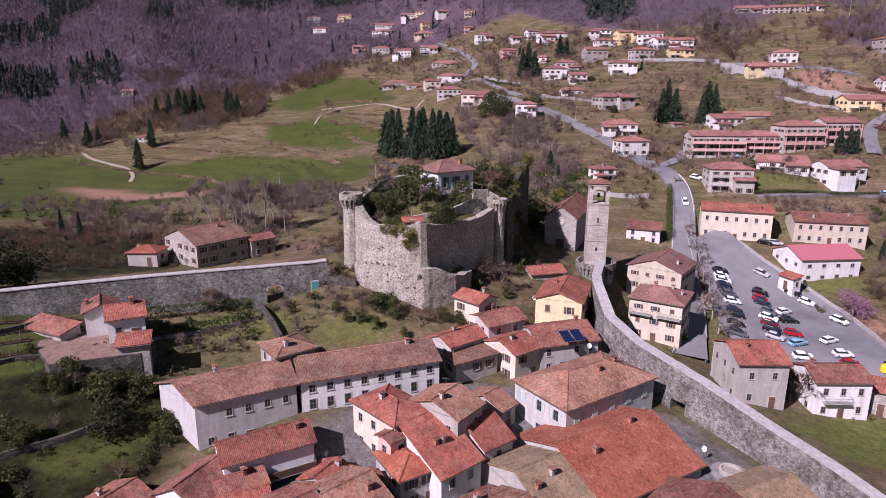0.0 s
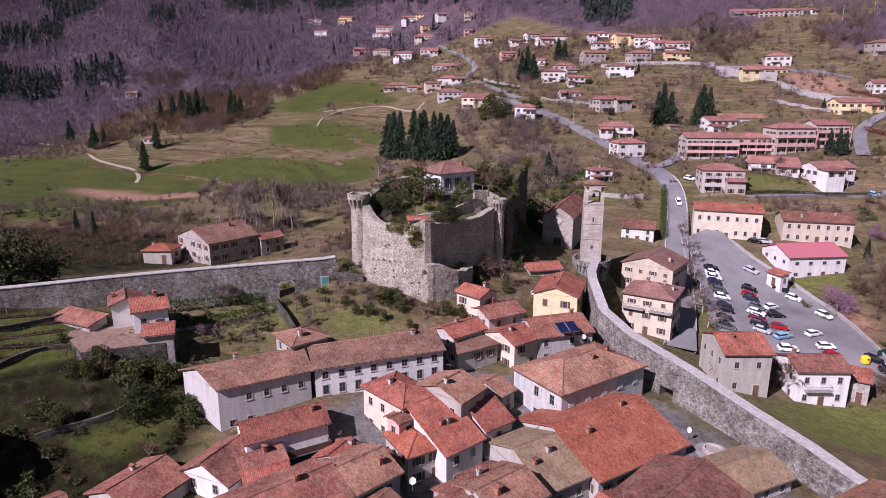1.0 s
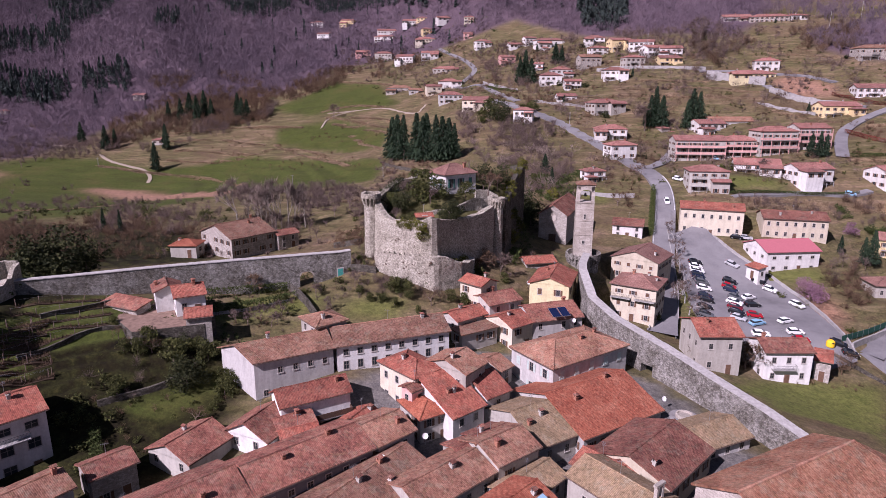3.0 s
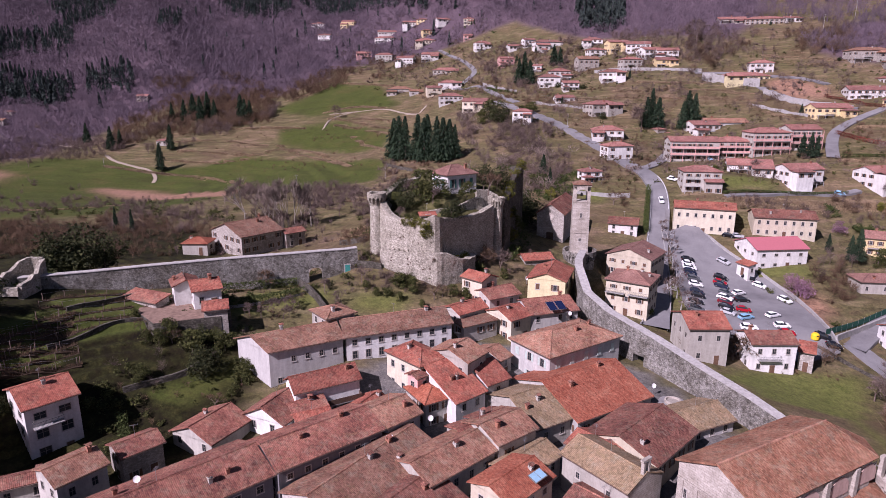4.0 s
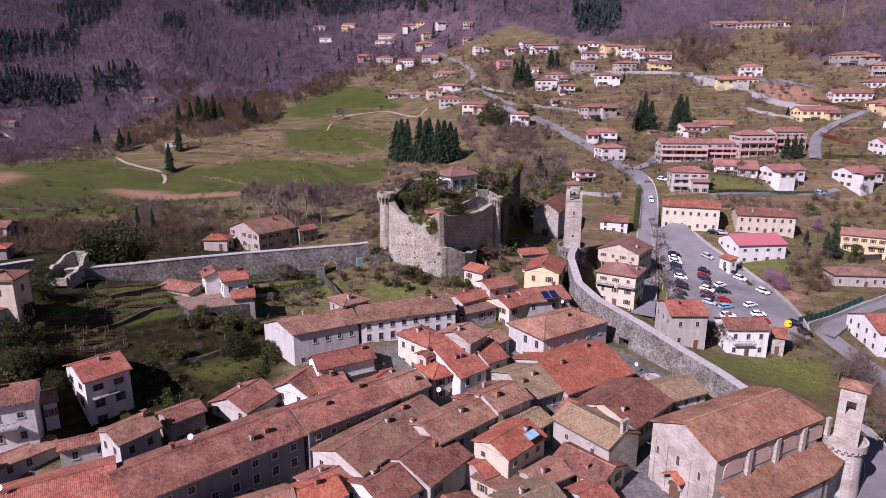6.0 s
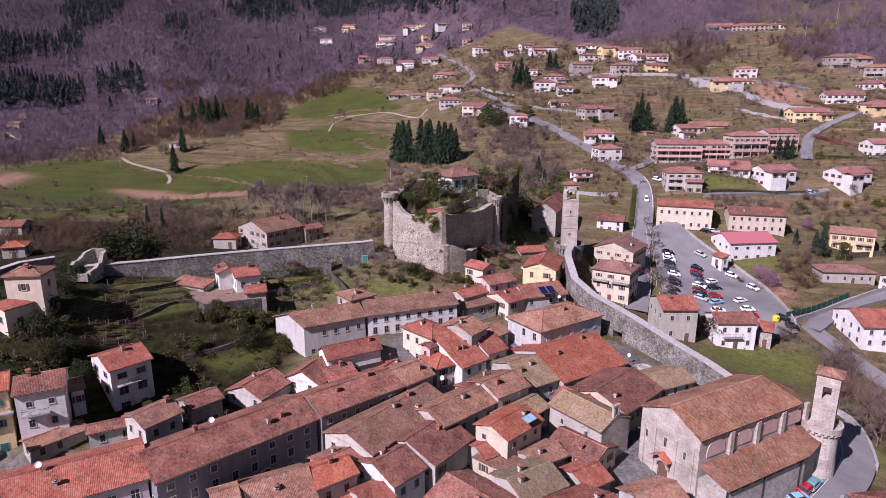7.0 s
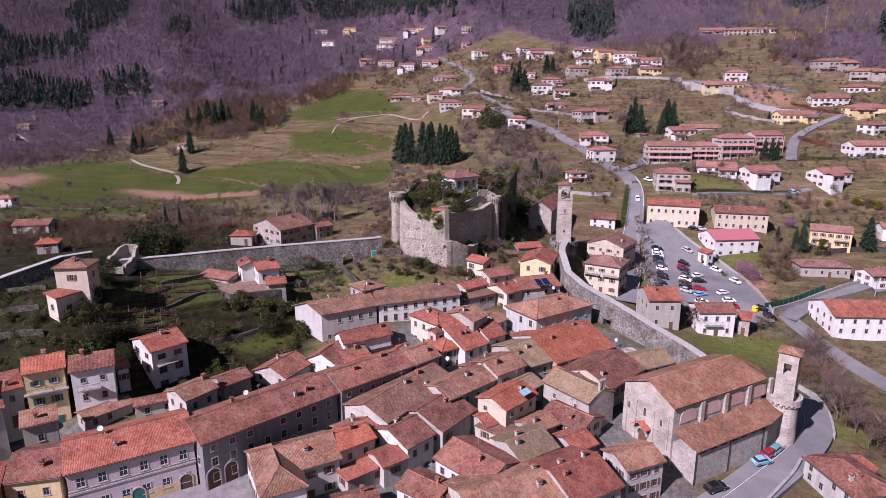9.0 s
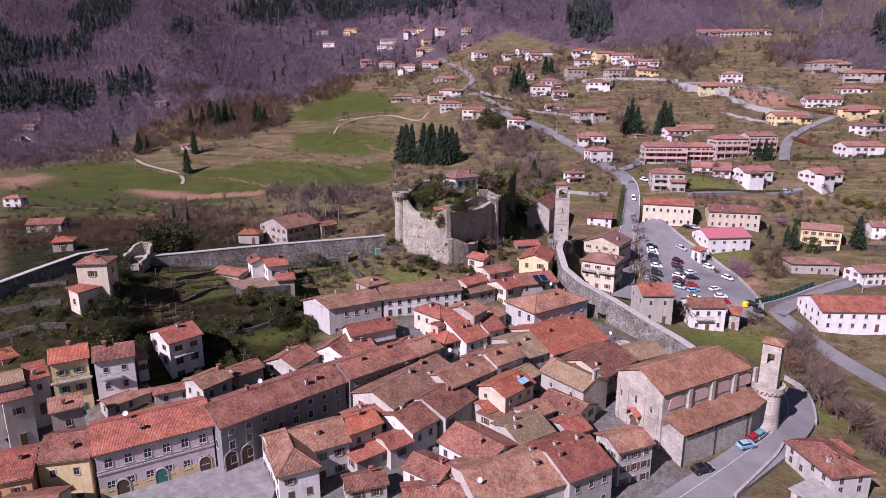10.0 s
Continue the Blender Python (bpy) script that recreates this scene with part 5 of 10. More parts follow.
terrace_ = tagged(part("terrace_1", bm, [M["dark_stone"]]), "raised yard held by a rough stone retaining wall", "terrace", kind="structure")
bm = bmesh.new()
prism(bm, [(x * 0.985 - 0.85, y * 0.985 + 1.4) for x, y in TERRACE], 16.405, 16.47)
part("paving", bm, [plain("terracotta_yard_paving", (0.20, 0.135, 0.105), 0.9, 0, 0.35, 1.2, 0.01)], terrace_)
# behind the long row and round the orange roof
gallery_house = house(-24.2, 74.9, 12.6, 6.6, 29.7, 1.5, 9.3, rise=1.9, walls='white', cover='roof_red', style='', chimneys=1, door=False, skip=0.3, sides='fl', note='white house with long wooden gallery under a red tiled roof')
add_balcony(gallery_house, 1.6, -2.9, 4.6, 8.6, 1.2, "timber")
house(-31.2, 69.6, 9.2, 8.6, -24, 1.0, 6.3, roof='gy', rise=2.4, walls='white', cover='roof_brown', chimneys=0, style='', sides='fl')
house(-26.3, 70.0, 6.6, 6.0, 33, 1.0, 6.7, roof='gx', rise=1.3, walls='offwhite', cover='roof_brown', chimneys=1, style='', sides='f')
house(-24.6, 66.6, 6.4, 5.6, 27, 1.0, 6.2, rise=1.5, walls='white', cover='roof_red', chimneys=0, style='', sides='f')
house(-41.2, 65.4, 9.6, 9.2, -27, 0.5, 5.6, roof='gy', rise=2.0, walls='offwhite', cover='roof_brown', chimneys=1, style='', sides='fl')
house(-15.4, 72.6, 5.4, 6.2, 61, 1.0, 5.8, rise=1.4, walls='palegrey', cover='roof_red', chimneys=1, style='', sides='f')
house(-18.6, 68.4, 5.2, 5.6, 35, 1.0, 5.4, rise=1.3, walls='offwhite', cover='roof_aged', chimneys=1, style='', sides='f')
house(-10.2, 70.6, 4.6, 5.0, 40, 1.0, 6.2, rise=1.0, walls='cream', cover='roof_brown', chimneys=0, style='', sides='fl')
house(-0.2, 74.9, 7.8, 9.0, 40.6, 1.5, 7.5, roof='shed', rise=4.0, walls='white', cover='roof_red', chimneys=2, style='', sides='fr')
house(6.4, 78.7, 6.0, 5.4, 37.5, 1.5, 8.0, roof='shed', rise=2.4, walls='palegrey', cover='roof_red', chimneys=0, style='', sides='f')
house(23.1, 78.6, 18.6, 19.5, 30.9, -1.0, 6.0, rise=3.6, walls='palegrey', cover='roof_orange', chimneys=2, sides='fl')
house(12.6, 71.6, 8.6, 15.0, 30.9, -1.0, 6.0, rise=2.8, walls='offwhite', cover='roof_olive', chimneys=2, style='', sides='fl')
house(23.4, 139.4, 9.0, 6.4, 14, 10.5, 14.8, rise=1.2, walls='stonewall', cover='roof_red', chimneys=0, floors=1, style='', sides='', name='open_shed', note='low open shed with faded red tiled roof')

# outside the walls
house(48.6, 131.7, 12.0, 11.0, -31.4, 2.0, 11.4, walls='cream', cover='roof_pink', roof='hip', floors=3, balcony=2, chimneys=3, skip=0, gap=3.2, sides='fr')
house(55.6, 152.0, 14.1, 13.0, -36.8, 3.5, 12.9, walls='cream', cover='roof_pink', roof='gy', floors=3, sides='fr')
house(61.5, 186.5, 10.5, 9.0, -19.6, 10.5, 15.0, walls='white', cover='roof_brown', chimneys=0, sides='fr')
house(57.9, 108.6, 9.8, 12.0, -0.4, -0.5, 8.0, walls='offwhite', cover='roof_red', gap=3.5, sides='flr')
house(73.8, 108.4, 11.1, 9.0, -0.4, -3.5, 3.8, walls='white', cover='roof_brown', floors=2, balcony=1, skip=0, sides='flr')
house(83.5, 107.8, 3.9, 5.0, -30.1, -3.5, 1.0, walls='stonewall', cover='roof_red', roof='shed', rise=1.2, chimneys=0, floors=1, gap=3, sides='fr')
house(128.9, 118.8, 31.5, 16.0, -3.1, -6.5, -0.4, walls='white', cover='roof_red', gap=3.5, style='', chimneys=0, skip=0, sides='flr')
house(106.6, 172.0, 18.2, 14.0, 5.6, 4.0, 10.5, walls='white', cover='sheet_pink', style='', gap=3.6, chimneys=0, skip=0, win=(1.1, 0.9), sides='flr')
house(93.3, 160.1, 5.5, 3.5, -70.5, 4.0, 7.2, walls='white', cover='roof_red', roof='shed', rise=0.8, chimneys=0, floors=1, sides='fr')
house(92.2, 193.2, 21.0, 10.0, -18.6, 10.2, 19.3, walls='cream', cover='roof_red', gap=2.8, chimneys=2, skip=0.05, sides='fr')
house(117.4, 187.1, 20.6, 11.0, -13.9, 10.5, 17.3, walls='cream', cover='roof_brown', gap=2.6, chimneys=2, skip=0.05, sides='fr')
house(153.5, 182.6, 15.2, 10.0, -29.2, 4.0, 10.5, walls='pale_yellow', cover='roof_pink', balcony=2, sides='fr')
house(135.8, 157.9, 17.9, 9.0, -5.3, -1.0, 3.0, walls='offwhite', cover='roof_pink', floors=1, roof='hip', sides='flr')
house(155.8, 152.0, 17.6, 9.0, 6.7, -3.5, 1.5, walls='white', cover='roof_pink', sides='flr')
house(183.3, 187.7, 11.7, 9.0, -16.6, 5.0, 10.5, walls='white', cover='roof_pink', sides='fr')

# the hillside suburb
house(61.2, 239.9, 9.3, 7.0, 13.0, 21.8, 26.2, walls='white', style='wood', group='houses on the hillside', cover='roof_far', balcony=1, roof='hip', gap=3.3, sides='fl')
house(82.0, 275.8, 13.6, 9.5, 12.0, 27.6, 34.0, walls='white', roof='hip', group='houses on the hillside', cover='roof_far', gap=3.3, sides='fl')
house(87.2, 315.1, 17.1, 12.0, -8.0, 33.4, 39.1, walls='white', roof='hip', group='houses on the hillside', cover='roof_far', balcony=1, gap=3.3, sides='fl')
house(100.0, 218.9, 15.1, 10.6, -8.0, 21.2, 29.2, walls='offwhite', floors=3, balcony=2, roof='hip', group='houses on the hillside', cover='roof_far', gap=3.3, sides='fl')
house(145.0, 229.2, 16.2, 11.3, 10.0, 21.7, 28.9, walls='white', balcony=1, group='houses on the hillside', cover='roof_far', roof='gx', gap=3.3, sides='fl')
house(176.2, 225.3, 16.5, 11.6, 15.0, 21.8, 28.4, walls='white', balcony=1, group='houses on the hillside', cover='roof_far', roof='gx', gap=3.3, sides='fl')
house(129.7, 240.7, 18.4, 12.0, -18.0, 25.1, 29.2, walls='white', group='houses on the hillside', cover='roof_far', balcony=1, roof='gx', gap=3.3, sides='fl')
house(139.4, 317.6, 16.5, 11.6, 11.0, 36.2, 41.9, walls='white', group='houses on the hillside', cover='roof_far', roof='gx', gap=3.3, sides='fl')
house(153.4, 323.3, 24.4, 12.0, 0.0, 39.6, 42.9, walls='palegrey', floors=1, group='houses on the hillside', cover='roof_aged', roof='gx', gap=3.3, sides='fl')
house(92.9, 353.8, 19.4, 12.0, 18.0, 44.8, 51.7, walls='offwhite', roof='hip', group='houses on the hillside', cover='roof_far', gap=3.3, sides='fl')
house(188.7, 379.9, 28.3, 12.0, 0.0, 62.7, 68.8, walls='yellow', balcony=2, group='houses on the hillside', cover='roof_far', roof='hip', gap=3.3, sides='fl')
house(202.7, 389.3, 15.2, 10.7, -16.0, 70.4, 77.0, walls='white', balcony=1, group='houses on the hillside', cover='roof_far', roof='hip', gap=3.3, sides='fl')
house(236.0, 332.3, 21.9, 12.0, -12.0, 55.0, 60.5, walls='white', balcony=1, group='houses on the hillside', cover='roof_far', roof='gx', gap=3.3, sides='fl')
house(205.8, 314.9, 20.4, 12.0, -1.0, 44.9, 51.2, walls='pale_yellow', balcony=1, group='houses on the hillside', cover='roof_far', roof='gx', gap=3.3, sides='fl')
house(245.1, 308.4, 23.4, 12.0, 0.0, 49.8, 55.4, walls='pale_yellow', balcony=1, group='houses on the hillside', cover='roof_far', roof='hip', gap=3.3, sides='fl')
house(209.2, 250.3, 20.0, 12.0, 0.0, 32.3, 38.8, walls='white', balcony=1, group='houses on the hillside', cover='roof_far', roof='gx', gap=3.3, sides='fl')
house(232.3, 279.8, 15.5, 10.9, 17.0, 42.0, 47.2, walls='white', balcony=1, group='houses on the hillside', cover='roof_far', roof='hip', gap=3.3, sides='fl')
house(267.1, 383.8, 25.2, 12.0, -4.0, 77.2, 84.5, walls='stonewall', group='houses on the hillside', cover='roof_aged', balcony=1, roof='hip', gap=3.3, sides='fl')
house(276.2, 360.2, 23.2, 12.0, -18.0, 70.9, 77.1, walls='stonewall', group='houses on the hillside', cover='roof_aged', roof='hip', gap=3.3, sides='fl')
house(262.1, 345.6, 18.2, 12.0, -3.0, 63.8, 67.0, walls='white', floors=1, group='houses on the hillside', cover='roof_far', roof='hip', gap=3.3, sides='fl')
house(112.9, 410.8, 16.0, 11.2, -3.0, 64.8, 71.7, walls='white', roof='hip', group='houses on the hillside', cover='roof_far', gap=3.3, sides='fl')
house(130.7, 431.5, 14.8, 10.4, 8.0, 74.0, 80.8, walls='offwhite', group='houses on the hillside', cover='roof_far', balcony=1, roof='hip', gap=3.3, sides='fl')
house(152.6, 424.8, 14.6, 10.2, -1.0, 74.8, 80.2, walls='pale_yellow', group='houses on the hillside', cover='roof_far', roof='gx', gap=3.3, sides='fl')
house(158.7, 438.9, 15.9, 11.1, -9.0, 81.0, 87.3, walls='white', group='houses on the hillside', cover='roof_far', balcony=1, roof='gx', gap=3.3, sides='fl')
house(150.1, 447.3, 17.9, 12.0, 15.0, 82.0, 88.1, walls='white', group='houses on the hillside', cover='roof_far', balcony=1, roof='gx', gap=3.3, sides='fl')
house(145.6, 464.1, 18.5, 12.0, -17.0, 87.0, 93.2, walls='white', group='houses on the hillside', cover='roof_far', balcony=1, roof='gx', gap=3.3, sides='fl')
house(133.0, 477.9, 17.0, 11.9, 9.0, 87.5, 95.3, walls='pale_yellow', balcony=1, group='houses on the hillside', cover='roof_far', roof='gx', gap=3.3, sides='fl')
house(103.8, 448.9, 16.2, 11.4, 7.0, 73.4, 81.7, walls='stonewall', group='houses on the hillside', cover='roof_aged', roof='gx', gap=3.3, sides='fl')
house(116.4, 475.9, 14.2, 9.9, 8.0, 83.8, 89.7, walls='white', group='houses on the hillside', cover='roof_far', balcony=1, roof='hip', gap=3.3, sides='fl')
house(122.3, 516.2, 17.2, 12.0, -8.0, 94.7, 100.0, walls='white', group='houses on the hillside', cover='roof_far', balcony=1, roof='hip', gap=3.3, sides='fl')
house(89.6, 542.9, 25.4, 12.0, 10.0, 93.9, 100.0, walls='white', floors=1, group='houses on the hillside', cover='roof_far', roof='hip', gap=3.3, sides='fl')
house(75.6, 563.3, 12.1, 8.4, 17.0, 96.0, 103.3, walls='white', group='houses on the hillside', cover='roof_far', balcony=1, roof='gx', gap=3.3, sides='fl')
house(63.2, 565.7, 14.3, 10.0, 11.0, 93.4, 98.0, walls='white', floors=1, group='houses on the hillside', cover='roof_far', roof='gx', gap=3.3, sides='fl')
house(35.3, 593.4, 14.9, 10.4, 12.0, 94.5, 102.8, walls='white', group='houses on the hillside', cover='roof_far', roof='hip', gap=3.3, sides='fl')
house(51.0, 516.8, 13.3, 9.3, 12.0, 77.7, 85.0, walls='pinkwall', group='houses on the hillside', cover='roof_far', balcony=1, roof='gx', gap=3.3, sides='fl')
house(81.9, 437.9, 16.0, 11.2, -3.0, 66.4, 72.8, walls='palegrey', roof='hip', group='houses on the hillside', cover='roof_far', gap=3.3, sides='fl')
house(72.4, 424.1, 15.6, 10.9, -3.0, 60.5, 68.5, walls='white', group='houses on the hillside', cover='roof_far', balcony=1, roof='hip', gap=3.3, sides='fl')
house(83.8, 405.5, 11.7, 8.2, 0.0, 59.2, 64.4, walls='white', group='houses on the hillside', cover='roof_far', balcony=1, roof='gx', gap=3.3, sides='fl')
house(75.6, 381.8, 12.7, 8.9, 6.0, 51.8, 55.2, walls='white', floors=1, group='houses on the hillside', cover='roof_far', roof='gx', gap=3.3, sides='fl')
house(70.6, 473.0, 9.5, 7.0, -18.0, 71.9, 77.8, walls='white', group='houses on the hillside', cover='roof_far', balcony=1, roof='gx', gap=3.3, sides='fl')
house(44.1, 340.1, 11.6, 8.2, -15.0, 40.4, 47.9, walls='white', roof='hip', group='houses on the hillside', cover='roof_far', balcony=1, gap=3.3, sides='fl')
house(19.2, 384.7, 16.8, 11.8, -12.0, 45.5, 52.5, walls='cream', group='houses on the hillside', cover='roof_far', roof='gx', gap=3.3, sides='fr')
house(-9.2, 484.4, 12.7, 8.9, 10.0, 54.0, 61.1, walls='cream', group='houses on the hillside', cover='roof_far', balcony=1, roof='gx', gap=3.3, sides='fr')
house(3.8, 450.7, 18.3, 12.0, 3.0, 48.6, 55.2, walls='palegrey', roof='hip', group='houses on the hillside', cover='roof_far', balcony=1, gap=3.3, sides='fr')
house(3.2, 496.0, 17.8, 12.0, 3.0, 60.5, 65.2, walls='white', floors=1, group='houses on the hillside', cover='roof_far', roof='hip', gap=3.3, sides='fr')
house(-24.2, 498.6, 11.0, 7.7, 6.0, 54.7, 58.4, walls='palegrey', floors=1, group='houses on the hillside', cover='roof_aged', roof='gx', gap=3.3, sides='fr')
house(-37.5, 515.2, 20.5, 12.0, -7.0, 55.3, 60.1, walls='stonewall', floors=1, group='houses on the hillside', cover='roof_aged', roof='hip', gap=3.3, sides='fr')
house(-37.9, 610.3, 17.7, 12.0, -13.0, 81.0, 89.5, walls='white', group='houses on the hillside', cover='roof_far', balcony=1, roof='gx', gap=3.3, sides='fr')
house(-13.7, 610.9, 17.7, 12.0, -8.0, 85.6, 92.9, walls='palegrey', group='houses on the hillside', cover='roof_far', balcony=1, roof='gx', gap=3.3, sides='fr')
house(-62.0, 648.8, 18.7, 12.0, -10.0, 86.6, 94.3, walls='offwhite', group='houses on the hillside', cover='roof_far', balcony=1, roof='hip', gap=3.3, sides='fr')
house(-87.8, 681.3, 16.9, 11.8, 14.0, 91.2, 97.3, walls='pinkwall', group='houses on the hillside', cover='roof_far', balcony=1, roof='gx', gap=3.3, sides='fr')
house(-20.7, 675.1, 21.8, 12.0, 4.0, 104.0, 110.6, walls='cream', group='houses on the hillside', cover='roof_far', balcony=1, roof='hip', gap=3.3, sides='fr')
house(-19.7, 697.6, 11.9, 8.3, 18.0, 116.0, 122.8, walls='pale_yellow', group='houses on the hillside', cover='roof_far', balcony=1, roof='hip', gap=3.3, sides='fr')
house(-66.2, 747.4, 25.3, 12.0, 8.0, 117.7, 124.9, walls='white', group='houses on the hillside', cover='roof_far', roof='gx', gap=3.3, sides='fr')
house(-69.0, 737.5, 23.6, 12.0, -10.0, 111.7, 117.5, walls='white', group='houses on the hillside', cover='roof_far', roof='hip', gap=3.3, sides='fr')
house(-39.0, 738.2, 18.0, 12.0, 1.0, 127.7, 134.8, walls='white', group='houses on the hillside', cover='roof_far', balcony=1, roof='gx', gap=3.3, sides='fr')
house(-25.0, 732.1, 13.7, 9.6, -8.0, 132.5, 137.5, walls='pale_yellow', group='houses on the hillside', cover='roof_far', roof='hip', gap=3.3, sides='fr')
house(2.1, 703.6, 23.8, 12.0, 15.0, 128.9, 134.4, walls='white', group='houses on the hillside', cover='roof_far', roof='gx', gap=3.3, sides='fr')
house(26.1, 676.0, 11.5, 8.1, -9.0, 126.8, 132.8, walls='cream', group='houses on the hillside', cover='roof_far', balcony=1, roof='hip', gap=3.3, sides='fr')
house(23.6, 641.8, 9.8, 7.0, 0.0, 107.8, 113.5, walls='pinkwall', group='houses on the hillside', cover='roof_far', balcony=1, roof='gx', gap=3.3, sides='fr')
house(-128.2, 860.4, 19.1, 12.0, -13.0, 139.8, 147.2, walls='pale_yellow', group='houses on the hillside', cover='roof_far', balcony=1, roof='gx', gap=3.3, sides='fr')
house(-169.6, 869.0, 16.1, 11.3, -13.0, 139.0, 145.6, walls='white', group='houses on the hillside', cover='roof_far', roof='hip', gap=3.3, sides='fr')
house(-147.3, 782.8, 16.1, 11.3, -9.0, 117.0, 123.8, walls='white', group='houses on the hillside', cover='roof_far', roof='gx', gap=3.3, sides='fr')
house(1.4, 546.1, 23.6, 12.0, -10.0, 73.0, 76.4, walls='offwhite', floors=1, group='houses on the hillside', cover='roof_far', roof='hip', gap=3.3, sides='fr')
house(84.7, 531.2, 5.2, 7.0, 3.0, 89.5, 92.9, walls='white', floors=1, group='houses on the hillside', cover='roof_far', roof='gx', gap=3.3, sides='fl')
house(245.1, 479.0, 28.2, 12.0, -18.0, 108.4, 112.8, walls='stonewall', group='houses on the hillside', cover='roof_far', roof='hip', gap=3.3, sides='fl')
house(226.2, 492.7, 21.2, 12.0, -12.0, 110.3, 113.9, walls='stonewall', group='houses on the hillside', cover='roof_far', roof='gx', gap=3.3, sides='fl')
house(263.1, 474.0, 12.2, 8.5, 5.0, 109.9, 113.1, walls='white', group='houses on the hillside', cover='roof_far', roof='gx', gap=3.3, sides='fl')
house(117.7, 322.9, 5.6, 7.0, 18.0, 35.3, 39.0, walls='stonewall', floors=1, group='houses on the hillside', cover='roof_far', roof='hip', gap=3.3, sides='fl')
house(113.9, 265.0, 22.8, 11.0, -4.0, 28.3, 37.2, walls='offwhite', floors=3, cover='roof_far', group='apartment blocks', balcony=-1, gap=2.4, roof='gx', sides='fl')
house(132.7, 265.8, 16.2, 11.0, -4.0, 29.7, 37.1, walls='offwhite', floors=3, cover='roof_far', group='apartment blocks', balcony=-1, gap=2.4, roof='hip', sides='fl')
house(147.0, 262.9, 17.9, 11.0, 4.0, 30.6, 41.5, walls='offwhite', floors=3, cover='roof_far', group='apartment blocks', balcony=-1, gap=2.4, roof='hip', sides='fl')
house(164.5, 266.3, 15.6, 11.0, 4.0, 33.5, 42.7, walls='offwhite', floors=3, cover='roof_far', group='apartment blocks', balcony=-1, gap=2.4, roof='gx', sides='fl')

# the western valley
house(-210.5, 442.2, 9.2, 7.0, 0.0, 16.6, 22.3, walls='offwhite', group='farmhouses in the valley', cover='roof_far', roof='hip', gap=3.3, sides='fr')
house(-292.9, 594.8, 11.7, 8.2, 0.0, 46.8, 52.8, walls='stonewall', group='farmhouses in the valley', cover='roof_far', roof='gx', gap=3.3, sides='fr')
house(-398.3, 555.1, 7.7, 7.0, 0.0, 35.0, 39.1, walls='stonewall', group='farmhouses in the valley', cover='roof_far', roof='hip', gap=3.3, sides='fr')
house(-375.5, 485.4, 9.9, 7.0, 0.0, 21.2, 25.3, walls='stonewall', group='farmhouses in the valley', cover='roof_aged', roof='hip', gap=3.3, sides='fr')
house(-388.7, 525.7, 11.6, 8.1, 0.0, 28.3, 32.7, walls='stonewall', group='farmhouses in the valley', cover='roof_aged', roof='gx', gap=3.3, sides='fr')
house(-240.3, 271.2, 10.5, 7.4, 0.0, 3.4, 8.6, walls='white', group='farmhouses in the valley', cover='roof_far', roof='hip', gap=3.3, sides='fr')
house(-160.6, 171.1, 13.2, 9.2, 8.0, 12.6, 15.8, walls='offwhite', group='farmhouses in the valley', cover='roof_brown', roof='gx', gap=3.3, sides='fr')
house(-128.7, 127.6, 6.5, 7.0, 20.0, 16.0, 19.2, walls='offwhite', group='farmhouses in the valley', cover='roof_orange', roof='hip', gap=3.3, sides='fr')
house(-76.1, 154.2, 8.2, 7.0, 0.0, 12.3, 15.5, walls='offwhite', floors=1, group='farmhouses in the valley', cover='roof_orange', roof='hip', gap=3.3, sides='fr')

